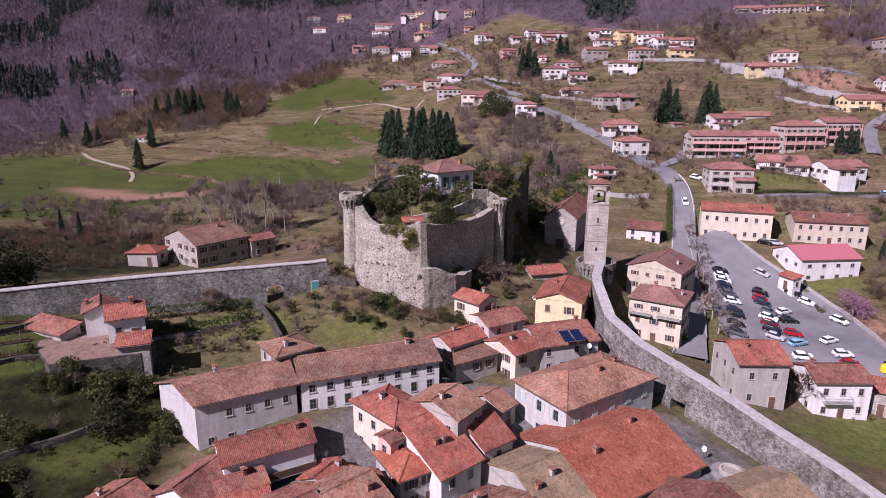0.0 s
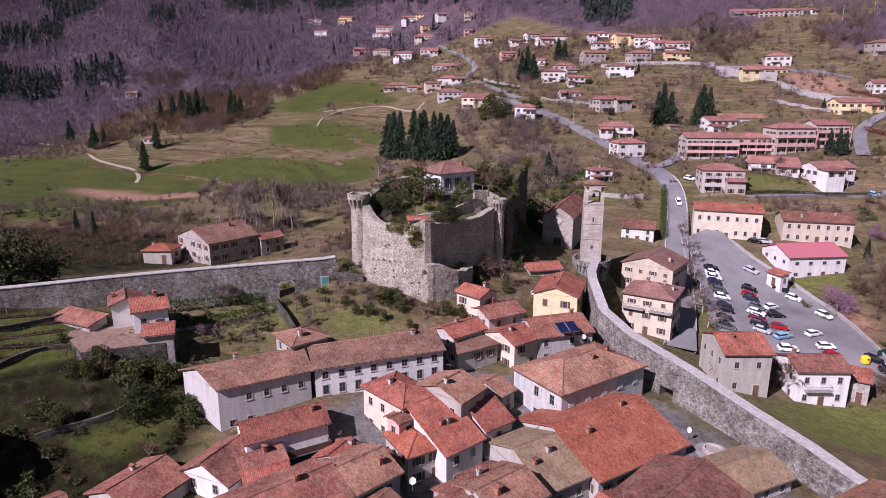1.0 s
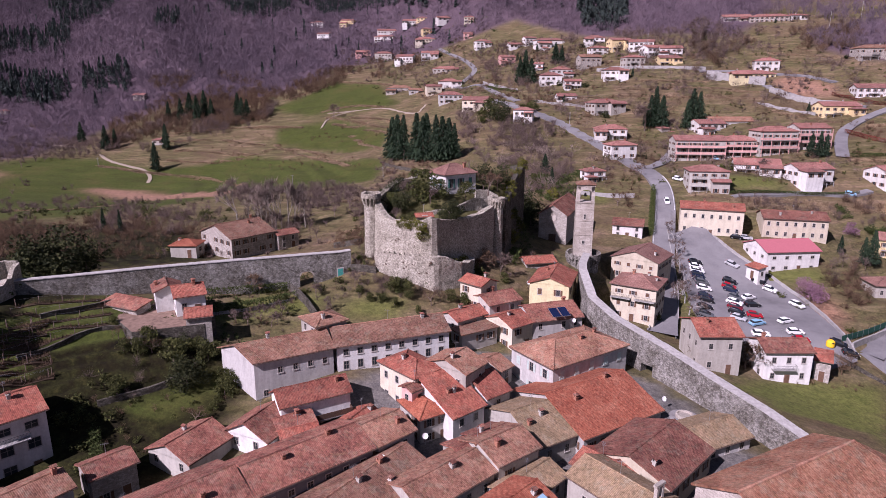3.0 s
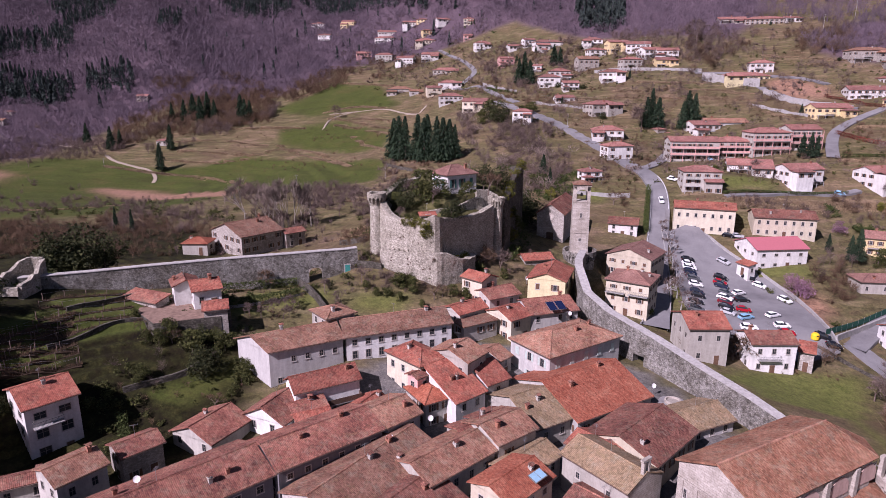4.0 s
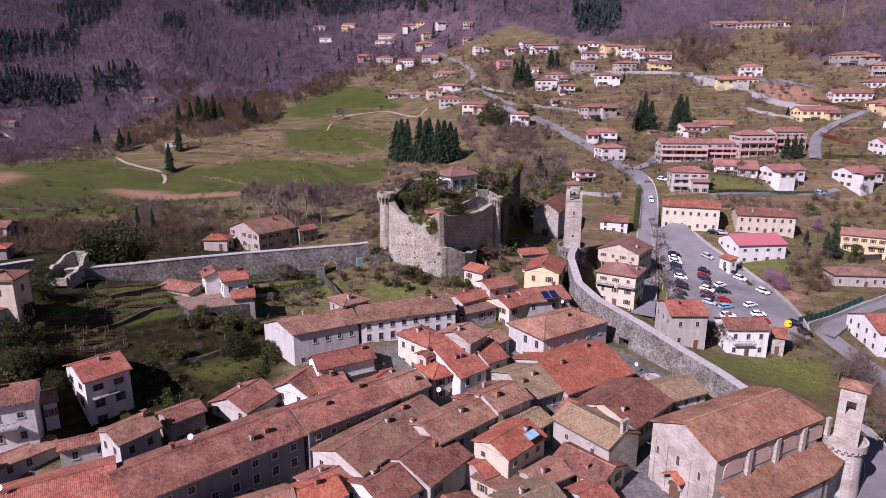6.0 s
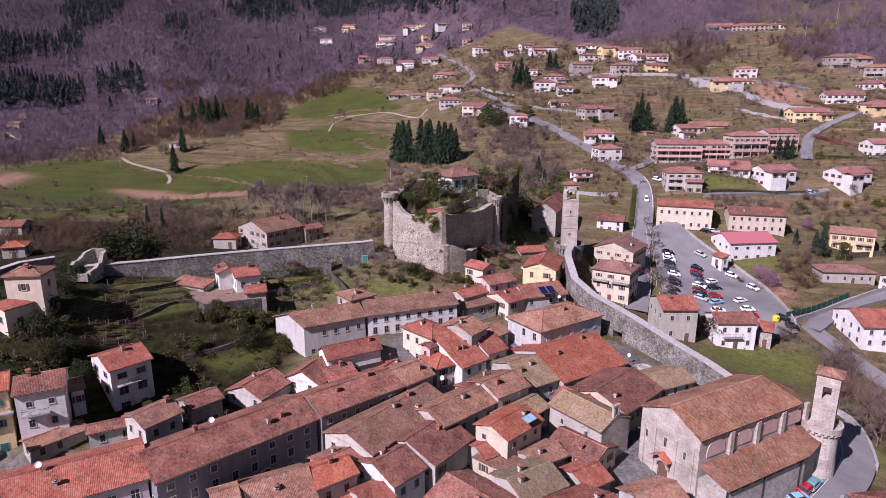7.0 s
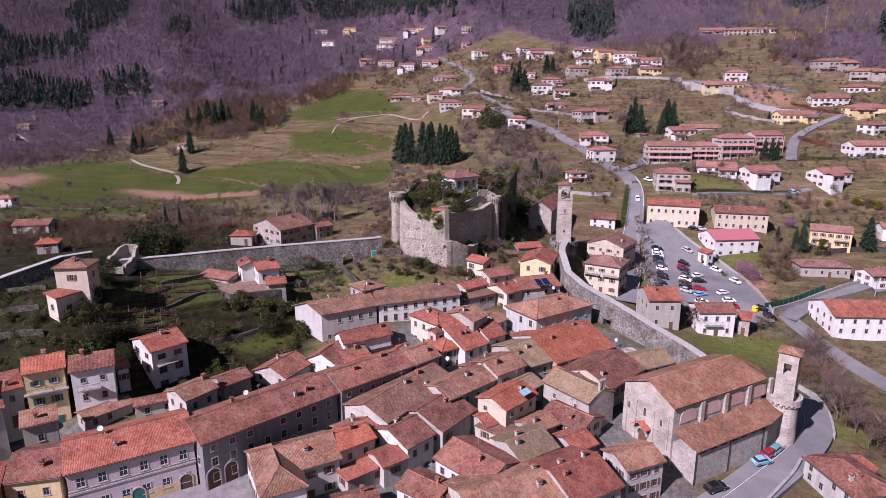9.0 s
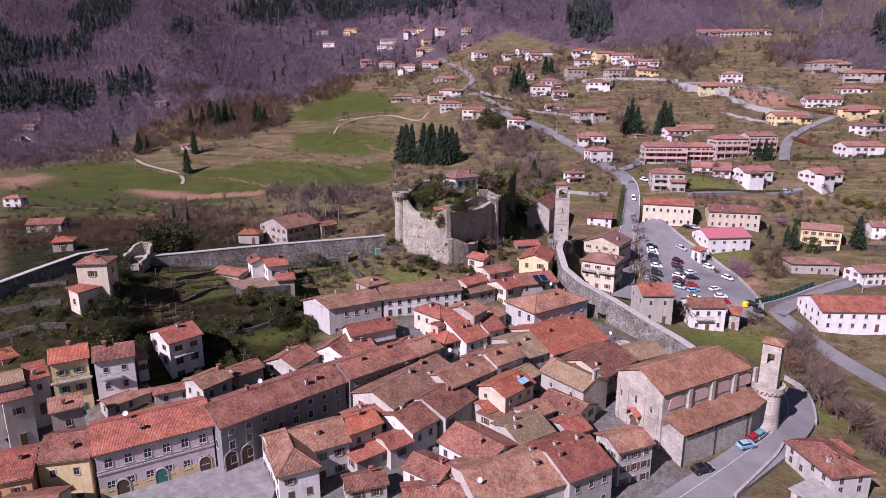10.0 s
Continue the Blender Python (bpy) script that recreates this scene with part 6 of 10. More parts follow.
# ---- walls and landmarks ----
def rugged_wall(name, pts, thick, mat, label, category, jag=0.3, rough_=0.1, cell=1.1, kind="", coping=None, parent=None):
    """A masonry wall along (x, y, foot, top) points: uneven faces and a worn top edge."""
    p = [Vector((a, b)) for a, b, _, _ in pts]
    rows = []
    for k in range(len(pts) - 1):
        n = max(1, int((p[k + 1] - p[k]).length / cell))
        for q in range(n + (k == len(pts) - 2)):
            t = q / n
            rows.append((p[k].lerp(p[k + 1], t), pts[k][2] * (1 - t) + pts[k + 1][2] * t, pts[k][3] * (1 - t) + pts[k + 1][3] * t))
    out = []
    for k in range(len(rows)):
        a, b = rows[max(0, k - 1)][0], rows[min(len(rows) - 1, k + 1)][0]
        d = (b - a).normalized()
        out.append(Vector((d.y, -d.x)))
    nz = max(2, int(max(t - f for _, f, t in rows) / (cell * 1.2)))
    bm = bmesh.new()
    ring = []
    for (c, f, t), n in zip(rows, out):
        t = t + noise.noise(Vector((c.x * 0.55, c.y * 0.55, 3))) * jag * 1.4
        col = []
        for side in (1, -1):
            line = []
            for q in range(nz + 1):
                z = f + (t - f) * q / nz
                w = thick / 2 * (1.12 - 0.12 * q / nz) + noise.noise(Vector((c.x * 0.7, c.y * 0.7, z * 0.7 + side * 9))) * rough_
                line.append(bm.verts.new((c.x + n.x * w * side, c.y + n.y * w * side, z)))
            col.append(line)
        ring.append(col[0] + col[1][::-1])
    for a, b in zip(ring[:-1], ring[1:]):
        for q in range(len(a) - 1):
            bm.faces.new((a[q], b[q], b[q + 1], a[q + 1]))
    bm.faces.new(ring[0])
    bm.faces.new(ring[-1][::-1])
    bmesh.ops.recalc_face_normals(bm, faces=bm.faces[:])
    if parent is not None:
        return part(name, bm, [mat], parent)
    ob = tagged(part(name, bm, [mat]), label, category, kind=kind)
    if coping:
        for k in range(len(rows) - 1):
            (a, _, ta), (b, _, tb) = rows[k], rows[k + 1]
            na, nb = out[k], out[k + 1]
            h = thick / 2 + 0.12
            cm = bmesh.new()
            e = 0.01
            vs = []
            for z in (0.02, 0.18):
                for c, n, t, s, al in ((a, na, ta, 1, e), (b, nb, tb, 1, -e), (b, nb, tb, -1, -e), (a, na, ta, -1, e)):
                    d = (b - a).normalized() * al
                    vs.append(cm.verts.new((c.x + n.x * h * s + d.x, c.y + n.y * h * s + d.y, t + z)))
            for q in ((3, 2, 1, 0), (4, 5, 6, 7), (0, 1, 5, 4), (1, 2, 6, 5), (2, 3, 7, 6), (3, 0, 4, 7)):
                cm.faces.new([vs[i] for i in q])
            bmesh.ops.recalc_face_normals(cm, faces=cm.faces[:])
            part("coping_stone", cm, [coping], ob)
    return ob


def lathe(bm, profile, n=32, mi=0, rough_=0.0):
    """A body of revolution from (radius, z) pairs."""
    rings = []
    for r, z in profile:
        rings.append([bm.verts.new(((r + rough_ * noise.noise(Vector((math.cos(k * 6.283 / n) * 3, math.sin(k * 6.283 / n) * 3, z * 0.8)))) * math.cos(k * 2 * math.pi / n),
                                    (r + rough_ * noise.noise(Vector((math.cos(k * 6.283 / n) * 3, math.sin(k * 6.283 / n) * 3, z * 0.8)))) * math.sin(k * 2 * math.pi / n), z)) for k in range(n)])
    for a, b in zip(rings[:-1], rings[1:]):
        for k in range(n):
            bm.faces.new((a[k], a[(k + 1) % n], b[(k + 1) % n], b[k])).material_index = mi
    bm.faces.new(rings[0][::-1])
    bm.faces.new(rings[-1])


def corbel_ring(parent, r, z, n, drop=1.5, out=0.5, mat="castle"):
    """Corbels that carry a projecting parapet, each a part."""
    bm = bmesh.new()
    w = 2 * math.pi * r / n * 0.26
    vs = [bm.verts.new(q) for x in (-w, w) for q in ((x, 0.05, -drop), (x, -out, -0.35), (x, -out, 0), (x, 0.05, 0))]
    for q in ((0, 1, 2, 3), (7, 6, 5, 4), (0, 4, 5, 1), (1, 5, 6, 2), (2, 6, 7, 3), (3, 7, 4, 0)):
        bm.faces.new([vs[i] for i in q])
    me_ = mesh_of("corbel", bm, [M[mat]])
    for k in range(n):
        a = 360 * k / n
        part("corbel", me_, None, parent, m=pose(r * math.sin(radians(a)), -r * math.cos(radians(a)), z, 0, 0, a))


def round_tower(x, y, z0, z1, r, name, label, mat="castle", corbels=20, parapet=1.5, flare=0.55):
    ob = thing(name, label, "tower", pose(x, y, z0))
    h = z1 - z0
    bm = bmesh.new()
    prof = [(r * 1.14, -3), (r * 1.1, 0), (r * 1.02, h * 0.3), (r, h * 0.45), (r, h - parapet - 1.8), (r, h - parapet)]
    fine = []
    for (ra, za), (rb, zb) in zip(prof[:-1], prof[1:]):
        k = max(1, int((zb - za) / 1.2))
        fine += [(ra + (rb - ra) * q / k, za + (zb - za) * q / k) for q in range(k)]
    lathe(bm, fine + [prof[-1]], 32, 0, 0.12)
    part("shaft", bm, [M[mat]], ob)
    corbel_ring(ob, r, h - parapet, corbels, 2.2, flare, mat)
    bm = bmesh.new()
    n = 36
    ring = []
    for k in range(n):
        a = 2 * math.pi * k / n
        top = h + 0.25 * noise.noise(Vector((math.cos(a) * 2, math.sin(a) * 2, 5)))
        ring.append([bm.verts.new((rr * math.sin(a), -rr * math.cos(a), zz)) for rr, zz in ((r + flare, h - parapet), (r + flare, top), (r + 0.05, top), (r + 0.05, h - parapet))])
    for k in range(n):
        a, b = ring[k], ring[(k + 1) % n]
        for q in range(4):
            bm.faces.new((a[q], b[q], b[(q + 1) % 4], a[(q + 1) % 4]))
    bmesh.ops.recalc_face_normals(bm, faces=bm.faces[:])
    part("parapet", bm, [M[mat]], ob)
    return ob


# castle: wall ring round a raised garden
castle = thing("castle", "ruined medieval castle of rough grey stone on a knoll", "castle", pose(0, 0, 0))
CW = [[(-17.6, 125.6, 15, 33.0), (-16.3, 123.6, 15, 31.6), (-15.0, 122.2, 15, 30.3), (-13.2, 121.0, 14, 29.7), (-9.4, 119.0, 14, 29.8), (-6.4, 117.5, 14, 30.2)],
      [(-3.0, 118.9, 13, 30.2), (-0.8, 121.9, 13, 29.6), (3.2, 126.0, 13, 29.1), (7.4, 130.8, 13, 29.5), (10.4, 134.4, 13, 30.7)],
      [(13.6, 137.5, 12, 31.6), (15.4, 142, 12, 32.4), (16.4, 148, 12, 33.4), (18.6, 155, 13, 36.0), (21.8, 165, 14, 37.4), (20, 173, 15, 36)],
      [(-18.4, 128.4, 15, 33.4), (-16.6, 133, 16, 34.6), (-15.2, 138, 16, 35.4), (-13.4, 143, 17, 36.0), (-11, 152, 18, 35), (-8, 165, 19, 35)]]
# the run behind the turret takes darker stone in place of its shade
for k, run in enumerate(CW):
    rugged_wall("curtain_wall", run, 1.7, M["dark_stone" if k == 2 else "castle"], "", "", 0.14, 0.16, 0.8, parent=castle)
# square bastion, broken at its head, and the low outwork round its foot
bastion = [(-6.9, 116.6, 13, 30.0), (-6.0, 115.4, 13, 30.6), (-4.4, 114.9, 13, 31.6), (-3.8, 115.2, 13, 31.3), (-3.4, 116.8, 13, 30.9), (-3.0, 119.2, 13, 30.2)]
rugged_wall("bastion", bastion, 1.5, M["castle"], "", "", 0.55, 0.18, 0.7, parent=castle)
rugged_wall("plinth", [(-17.2, 121.6, 12, 22.0), (-16.4, 119.6, 12, 22.2), (-13.6, 118.0, 12, 22.3), (-8.6, 115.6, 12, 22.5), (-4.6, 113.9, 12, 22.8), (-3.9, 113.7, 12, 22.8), (-3.2, 114.0, 11, 22.7), (-1.0, 115.2, 11, 22.4), (1.8, 117.0, 11, 20.6), (3.6, 119.8, 11, 19.9), (4.9, 123.4, 11, 19.6), (4.4, 126.6, 11, 19.6)], 1.8, M["castle"], "", "", 0.25, 0.18, 0.7, parent=castle)
bm = bmesh.new()  # earth behind the outwork, up against the curtain wall
prism(bm, [(-3.2, 115.6), (1.2, 118.2), (3.0, 121.0), (4.2, 124.0), (3.6, 126.2), (-1.0, 121.2)], 14.0, 19.3)
part("terrace", bm, [M["soil"]], castle)
bm = bmesh.new()  # ledge along the head of the plinth
prism(bm, [(-16.6, 120.4), (-13.4, 117.8), (-8.6, 115.5), (-5.4, 114.2), (-6.2, 117.6), (-9.4, 119.2), (-13.2, 121.2), (-15.8, 123.0)], 14.0, 22.0)
part("ledge", bm, [M["castle"]], castle)
for k in range(9):
    bm = bmesh.new()
    box(bm, -0.24, -0.3, 0, 0.24, 0.3, 0.55 + 0.45 * ((k * 7) % 5) / 5, 0, 0.82)
    part("merlon_stub", bm, [M["castle"]], castle, m=pose(-15.6 + k * 1.18, 118.75 - k * 0.56, 22.1, 0, 0, -24))
# broken stones and beam holes in the faces
# a dark disc on the wall stands in for each hole's shade
hole_me = bmesh.new()
lathe(hole_me, [(0.30, -0.05), (0.30, 0.05), (0.02, 0.06)], 9)
hole_me = mesh_of("beam_hole", hole_me, [M["timber"]])
rh_ = random.Random(11)
for k in range(15):
    t_, zz = rh_.random(), rh_.uniform(16.8, 21.6)
    part("beam_hole", hole_me, None, castle, m=pose(-15.9 + 11.4 * t_, 118.15 - 5.45 * t_, zz, 90, 0, -25) @ Matrix.Diagonal((rh_.uniform(0.3, 1.0), rh_.uniform(0.4, 1.0), 2.5, 1)))
for k in range(9):
    t_, zz = rh_.random(), rh_.uniform(23.4, 28.4)
    part("beam_hole", hole_me, None, castle, m=pose(-13.4 + 6.4 * t_, 120.2 - 3.3 * t_, zz, 90, 0, -27) @ Matrix.Diagonal((rh_.uniform(0.3, 0.7), rh_.uniform(0.4, 0.9), 2.5, 1)))
# garden on the knoll, rising to the back
gp = [(-16.6, 126.6), (-14.6, 123), (-9.4, 119.8), (-5.8, 118.2), (-3.6, 119.2), (-1.4, 122.3), (2.8, 126.6), (7.0, 131.4), (10.2, 135.2), (13.4, 139), (15, 144), (16, 150), (18, 156), (20.5, 164), (19, 172), (0, 172), (-8, 165), (-11, 152), (-13.4, 144),
      (-15.2, 138), (-16.6, 132)]
bm = bmesh.new()
gx0 = np.arange(-18, 23, 1.0)
gy0 = np.arange(117, 174, 1.0)
GX, GY = np.meshgrid(gx0, gy0)
ins = inside(gp, GX, GY)


def garden_z(x, y):
    edge_ = 119 + (x + 2) * 1.2 if x > -2 else 119 - (x + 2) * 0.5
    return 28.7 + 4.7 * float(smooth01((y - edge_ - 2.5) / 9)) + 1.6 * float(smooth01((y - 140) / 20)) + 0.35 * noise.noise(Vector((x * 0.3, y * 0.3, 1)))


vv = {}
for a in range(GX.shape[0] - 1):
    for c in range(GX.shape[1] - 1):
        if ins[a, c] and ins[a + 1, c] and ins[a, c + 1] and ins[a + 1, c + 1]:
            q = []
            for aa, cc in ((a, c), (a, c + 1), (a + 1, c + 1), (a + 1, c)):
                if (aa, cc) not in vv:
                    vv[aa, cc] = bm.verts.new((GX[aa, cc], GY[aa, cc], garden_z(GX[aa, cc], GY[aa, cc])))
                q.append(vv[aa, cc])
            bm.faces.new(q)
ext = bmesh.ops.extrude_face_region(bm, geom=bm.faces[:])
bmesh.ops.translate(bm, verts=[g for g in ext["geom"] if isinstance(g, bmesh.types.BMVert)], vec=(0, 0, -14))
bmesh.ops.recalc_face_normals(bm, faces=bm.faces[:])
garden_mat = plain("garden_grass", (0.08, 0.074, 0.03), 0.95, 0, 0.5, 0.5, 0.1)
tagged(part("garden_knoll", bm, [garden_mat]), "overgrown grass garden inside the castle walls", "ground", kind="structure")
for run in ([(0.5, 127.4, 27, 31.2), (3.0, 131.0, 27, 31.7), (6.1, 134.0, 28, 32.8), (9.4, 135.6, 28, 32.0)], [(6.4, 136.6, 29, 34.2), (9.6, 138.4, 29, 34.0), (12.4, 138.2, 29, 32.6)], [(-6.5, 124.6, 27, 30.8), (-2.4, 126.4, 27, 31.2), (0.5, 127.4, 27, 31.2)]):
    rugged_wall("garden_wall", run, 0.6, M["castle"], "low stone retaining wall in the castle garden", "wall", 0.2, 0.06, 0.9)
# round tower with long corbels and a broken back, and the corner turret
round_tower(-19.1, 126.5, 19.8, 35.1, 1.75, "round_tower", "tall round castle tower of weathered stone with corbelled parapet", corbels=14, parapet=1.1, flare=0.7)
round_tower(12.2, 136.0, 14, 32.4, 1.35, "turret", "round corner turret of grey castle stone with corbelled head", "castle", corbels=14, parapet=0.9, flare=0.5)
bm = bmesh.new()  # worn floor under the tower's parapet
lathe(bm, [(2.0, 0), (2.0, 0.2), (0.02, 0.35)], 28, 0, 0.1)
tagged(part("tower_floor", bm, [M["castle"]], m=pose(-19.1, 126.5, 33.9)), "worn stone floor inside the tower parapet", "floor", kind="structure")
house(0.6, 139.4, 10.2, 8.2, 34, 33.4, 38.3, roof="hip", rise=2.2, walls="white", cover="roof_pink", floors=1, style="green_wood", sides="fl", gap=2.6, win=(0.9, 2.2), chimneys=1, skip=0, door=False,
      note="white villa with orange tiled roof in the castle garden")
house(-6.4, 121.6, 4.4, 3.4, 14, 28.6, 30.4, roof="gx", walls="stonewall", cover="roof_red", floors=1, style="", chimneys=0, name="garden_shed", note="low stone garden shed with red tiled roof", gap=3)
# green door in the town wall
bm = bmesh.new()
box(bm, -0.85, -0.16, -0.4, 0.85, 0.1, 2.5)
gd_ = tagged(part("door_1", bm, [M["coping"]], m=pose(-26.0, 119.72, 15.9, 0, 0, 19)), "teal painted plank door in the stone wall", "door", kind="structure")
bm = bmesh.new()
for q in range(5):
    box(bm, -0.62 + q * 0.25, -0.2, -0.3, -0.39 + q * 0.25, -0.161, 2.3)
part("door_leaf", bm, [plain("teal_paint", (0.05, 0.27, 0.24), 0.6, 0, 0.15)], gd_)

# town walls
rugged_wall("town_wall", [(-90, 94.5, 15, 22.4), (-78.2, 100.6, 13, 22), (-67, 105.7, 12, 22), (-53.6, 111, 10.5, 22), (-37.5, 116.6, 10, 22), (-35.2, 117.4, 10, 22)], 1.5,
            M["townwall"], "long grey stone town wall with pale coping", "wall", 0.1, 0.06, 1.6, "structure", M["coping"])
rugged_wall("town_wall", [(-32.1, 118.5, 10, 22), (-26.4, 120.4, 10, 22), (-23.8, 121.3, 12, 22.2)], 1.5, M["townwall"], "end of the grey stone town wall", "wall", 0.1, 0.06, 1.6, "structure", M["coping"])
rugged_wall("town_wall", [(-35.2, 117.4, 18.2, 22), (-32.1, 118.5, 18.2, 22)], 1.5, M["townwall"], "stone wall over the arched gate", "wall", 0.1, 0.06, 1.6, "structure", M["coping"])
bm = bmesh.new()  # arch ring of the gate
for k in range(10):
    a0, a1 = math.pi * k / 10, math.pi * (k + 1) / 10
    q = []
    for yy in (-0.82, 0.82):
        for rr, aa in ((1.4, a0), (1.75, a0), (1.75, a1), (1.4, a1)):
            q.append(bm.verts.new((rr * math.cos(aa), yy, rr * math.sin(aa) * 0.75)))
    for f_ in ((0, 1, 2, 3), (7, 6, 5, 4), (1, 5, 6, 2), (3, 7, 4, 0), (0, 4, 5, 1), (2, 6, 7, 3)):
        bm.faces.new([q[i] for i in f_])
tagged(part("gate_arch", bm, [M["ashlar"]], m=pose(-33.65, 117.95, 17.1, 0, 0, 18)), "pale stone arch of the town gate", "arch", kind="structure")
rugged_wall("town_wall", [(-125, 52, 12, 20.5), (-112.2, 73.4, 13, 22), (-108.4, 80.5, 14, 23), (-102.3, 90.2, 15, 24.5), (-97, 95, 16, 24.5)], 1.5, M["townwall"],
            "dark shaded stretch of the grey stone town wall", "wall", 0.1, 0.06, 1.6, "structure", M["coping"])
# broken tower by the western gate
ruin = thing("ruined_gatehouse", "roofless stone gatehouse with broken walls", "ruin", pose(0, 0, 0))
rugged_wall("ruin_wall", [(-90.6, 88.5, 15, 22.4), (-91.4, 92, 15, 23.4), (-91.2, 96, 15, 24.8), (-89.5, 98.6, 15, 26.0)], 0.9, M["castle"], "", "", 0.7, 0.2, 0.7, parent=ruin)
rugged_wall("ruin_wall", [(-89.5, 98.6, 15, 26.0), (-87.2, 99.0, 15, 25.6)], 0.9, M["castle"], "", "", 0.6, 0.2, 0.7, parent=ruin)
rugged_wall("ruin_wall", [(-87.2, 99.0, 15, 25.4), (-86.2, 94, 15, 23.4), (-85.8, 88.5, 15, 22.6)], 0.9, M["castle"], "", "", 0.7, 0.2, 0.7, parent=ruin)
rugged_wall("ruin_wall", [(-90.6, 88.2, 20.6, 22.2), (-85.8, 88.4, 20.6, 22.4)], 0.9, M["castle"], "", "", 0.3, 0.15, 0.7, parent=ruin)
rugged_wall("town_wall", [(37, 141, 6, 16.4), (33.4, 130, 5, 16.6), (32.3, 124.4, 5, 16.6), (31.4, 110.2, 4, 14.5), (34.3, 101.3, 3, 13), (38, 95.2, 2, 12), (38.6, 94.4, 2, 11.9)], 1.8, M["townwall"],
            "tall grey stone town wall descending from the bell tower", "wall", 0.1, 0.06, 1.5, "structure", M["coping"])
rugged_wall("town_wall", [(40.2, 92.2, 0, 11.3), (41.3, 90.7, 0, 11), (46.4, 80.4, 0, 9.5), (51.6, 71.5, -1, 8), (54.3, 65.7, -1.5, 7), (58, 58.5, -2, 6)], 1.8, M["townwall"],
            "grey stone town wall running down to the church", "wall", 0.1, 0.06, 1.5, "structure", M["coping"])
rugged_wall("town_wall", [(38.6, 94.4, 6.3, 11.9), (40.2, 92.2, 6.3, 11.3)], 1.8, M["townwall"], "stone wall over the road gate", "wall", 0.1, 0.06, 1.5, "structure", M["coping"])

# bell tower on its round bastion
bt = thing("bell_tower", "slender pale stone bell tower with belfry and small tiled roof", "tower", pose(37.6, 149.5, 14.4, 0, 0, -8))
s_, H_ = 2.5, 20.2
bm = bmesh.new()
box(bm, -s_, -s_, -3, s_, s_, 14.8, 0, 0.955)
part("shaft", bm, [M["ashlar"]], bt)
s2 = s_ * 0.94
for sx in (-1, 1):
    for sy in (-1, 1):
        bm = bmesh.new()
        box(bm, sx * s2 - (0.85 if sx > 0 else 0), sy * s2 - (0.85 if sy > 0 else 0), 14.8, sx * s2 + (0.85 if sx < 0 else 0), sy * s2 + (0.85 if sy < 0 else 0), 17.8)
        part("belfry_pier", bm, [M["ashlar"]], bt)
for k in range(4):
    bm = bmesh.new()
    for q in range(8):
        a0, a1 = math.pi * q / 8, math.pi * (q + 1) / 8
        r = s2 - 0.85
        pts = [(r * math.cos(a0), 17.8 + r * math.sin(a0) * 0.6 - 0.4), (r * math.cos(a1), 17.8 + r * math.sin(a1) * 0.6 - 0.4), (r * math.cos(a1), 19.2), (r * math.cos(a0), 19.2)]
        ring = [bm.verts.new((px, yy, pz)) for yy in (-s2, -s2 + 0.85) for px, pz in pts]
        for f_ in ((0, 1, 2, 3), (7, 6, 5, 4), (0, 4, 5, 1), (2, 6, 7, 3), (1, 5, 6, 2), (3, 7, 4, 0)):
            bm.faces.new([ring[i] for i in f_])
    bmesh.ops.remove_doubles(bm, verts=bm.verts[:], dist=0.001)
    part("belfry_arch", bm, [M["ashlar"]], bt, m=pose(0, 0, 0, 0, 0, 90 * k))
bm = bmesh.new()
box(bm, -s2 - 0.12, -s2 - 0.12, 19.2, s2 + 0.12, s2 + 0.12, H_ - 0.6)
part("cornice", bm, [M["ashlar"]], bt)
bm = bmesh.new()
add_roof(bm, roof_planes(2 * s2 + 0.7, 2 * s2 + 0.7, H_ - 0.6, "hip", 1.1)[0], 0.15)
part("roof", bm, [M["roof_aged"]], bt)
bm = bmesh.new()
lathe(bm, [(0.5, 0), (0.48, 0.1), (0.34, 0.35), (0.26, 0.8), (0.1, 0.95)], 16)
part("bell", bm, [M["iron"]], bt, "dark bronze bell", m=pose(0, 0, 16.2))
add_window(bt, 0, -s_ * 0.968, 10.2, 0, 0.5, 1.3)
add_window(bt, 0, -s_ * 0.985, 3.2, 0, 0.7, 0.9)
for zz in (5.6, 9.6, 14.6):
    bm = bmesh.new()
    k = s_ * (1 - 0.045 * (zz + 3) / 17.8) + 0.1
    box(bm, -k, -k, zz, k, k, zz + 0.22)
    part("string_course", bm, [M["ashlar"]], bt)
round_tower(37.4, 147.0, 3.0, 15.2, 4.3, "bastion_tower", "round stone bastion with corbelled parapet under the bell tower", "townwall", 28, 1.2)

# romanesque church beside the castle
rc = house(36.5, 177.5, 9.4, 25, -22, 12.6, 21.8, roof="gy", rise=3.2, walls="stonewall", cover="roof_brown", floors=1, style="", sides="", chimneys=0, name="old_church",
           note="old stone church with rose window and tiled roof")
rc["category"] = "church"
bm = bmesh.new()
lathe(bm, [(1.15, 0), (1.15, 0.25), (0.9, 0.3), (0.85, 0.12), (0.2, 0.14), (0.0001, 0.2)], 24)
part("rose_window", bm, [M["ashlar"]], rc, "round stone rose window", m=pose(0, -12.05, 8.3, 90, 0, 0))
bm = bmesh.new()
for q in range(10):
    a0, a1 = math.pi * q / 10, math.pi * (q + 1) / 10
    ring = [bm.verts.new((r * math.cos(a), yy, r * math.sin(a))) for yy in (-0.3, 0.1) for r, a in ((1.1, a0), (1.6, a0), (1.6, a1), (1.1, a1))]
    for f_ in ((0, 1, 2, 3), (7, 6, 5, 4), (1, 5, 6, 2), (3, 7, 4, 0)):
        bm.faces.new([ring[i] for i in f_])
part("portal_arch", bm, [M["ashlar"]], rc, m=pose(0, -12.1, 3.4))
bm = bmesh.new()
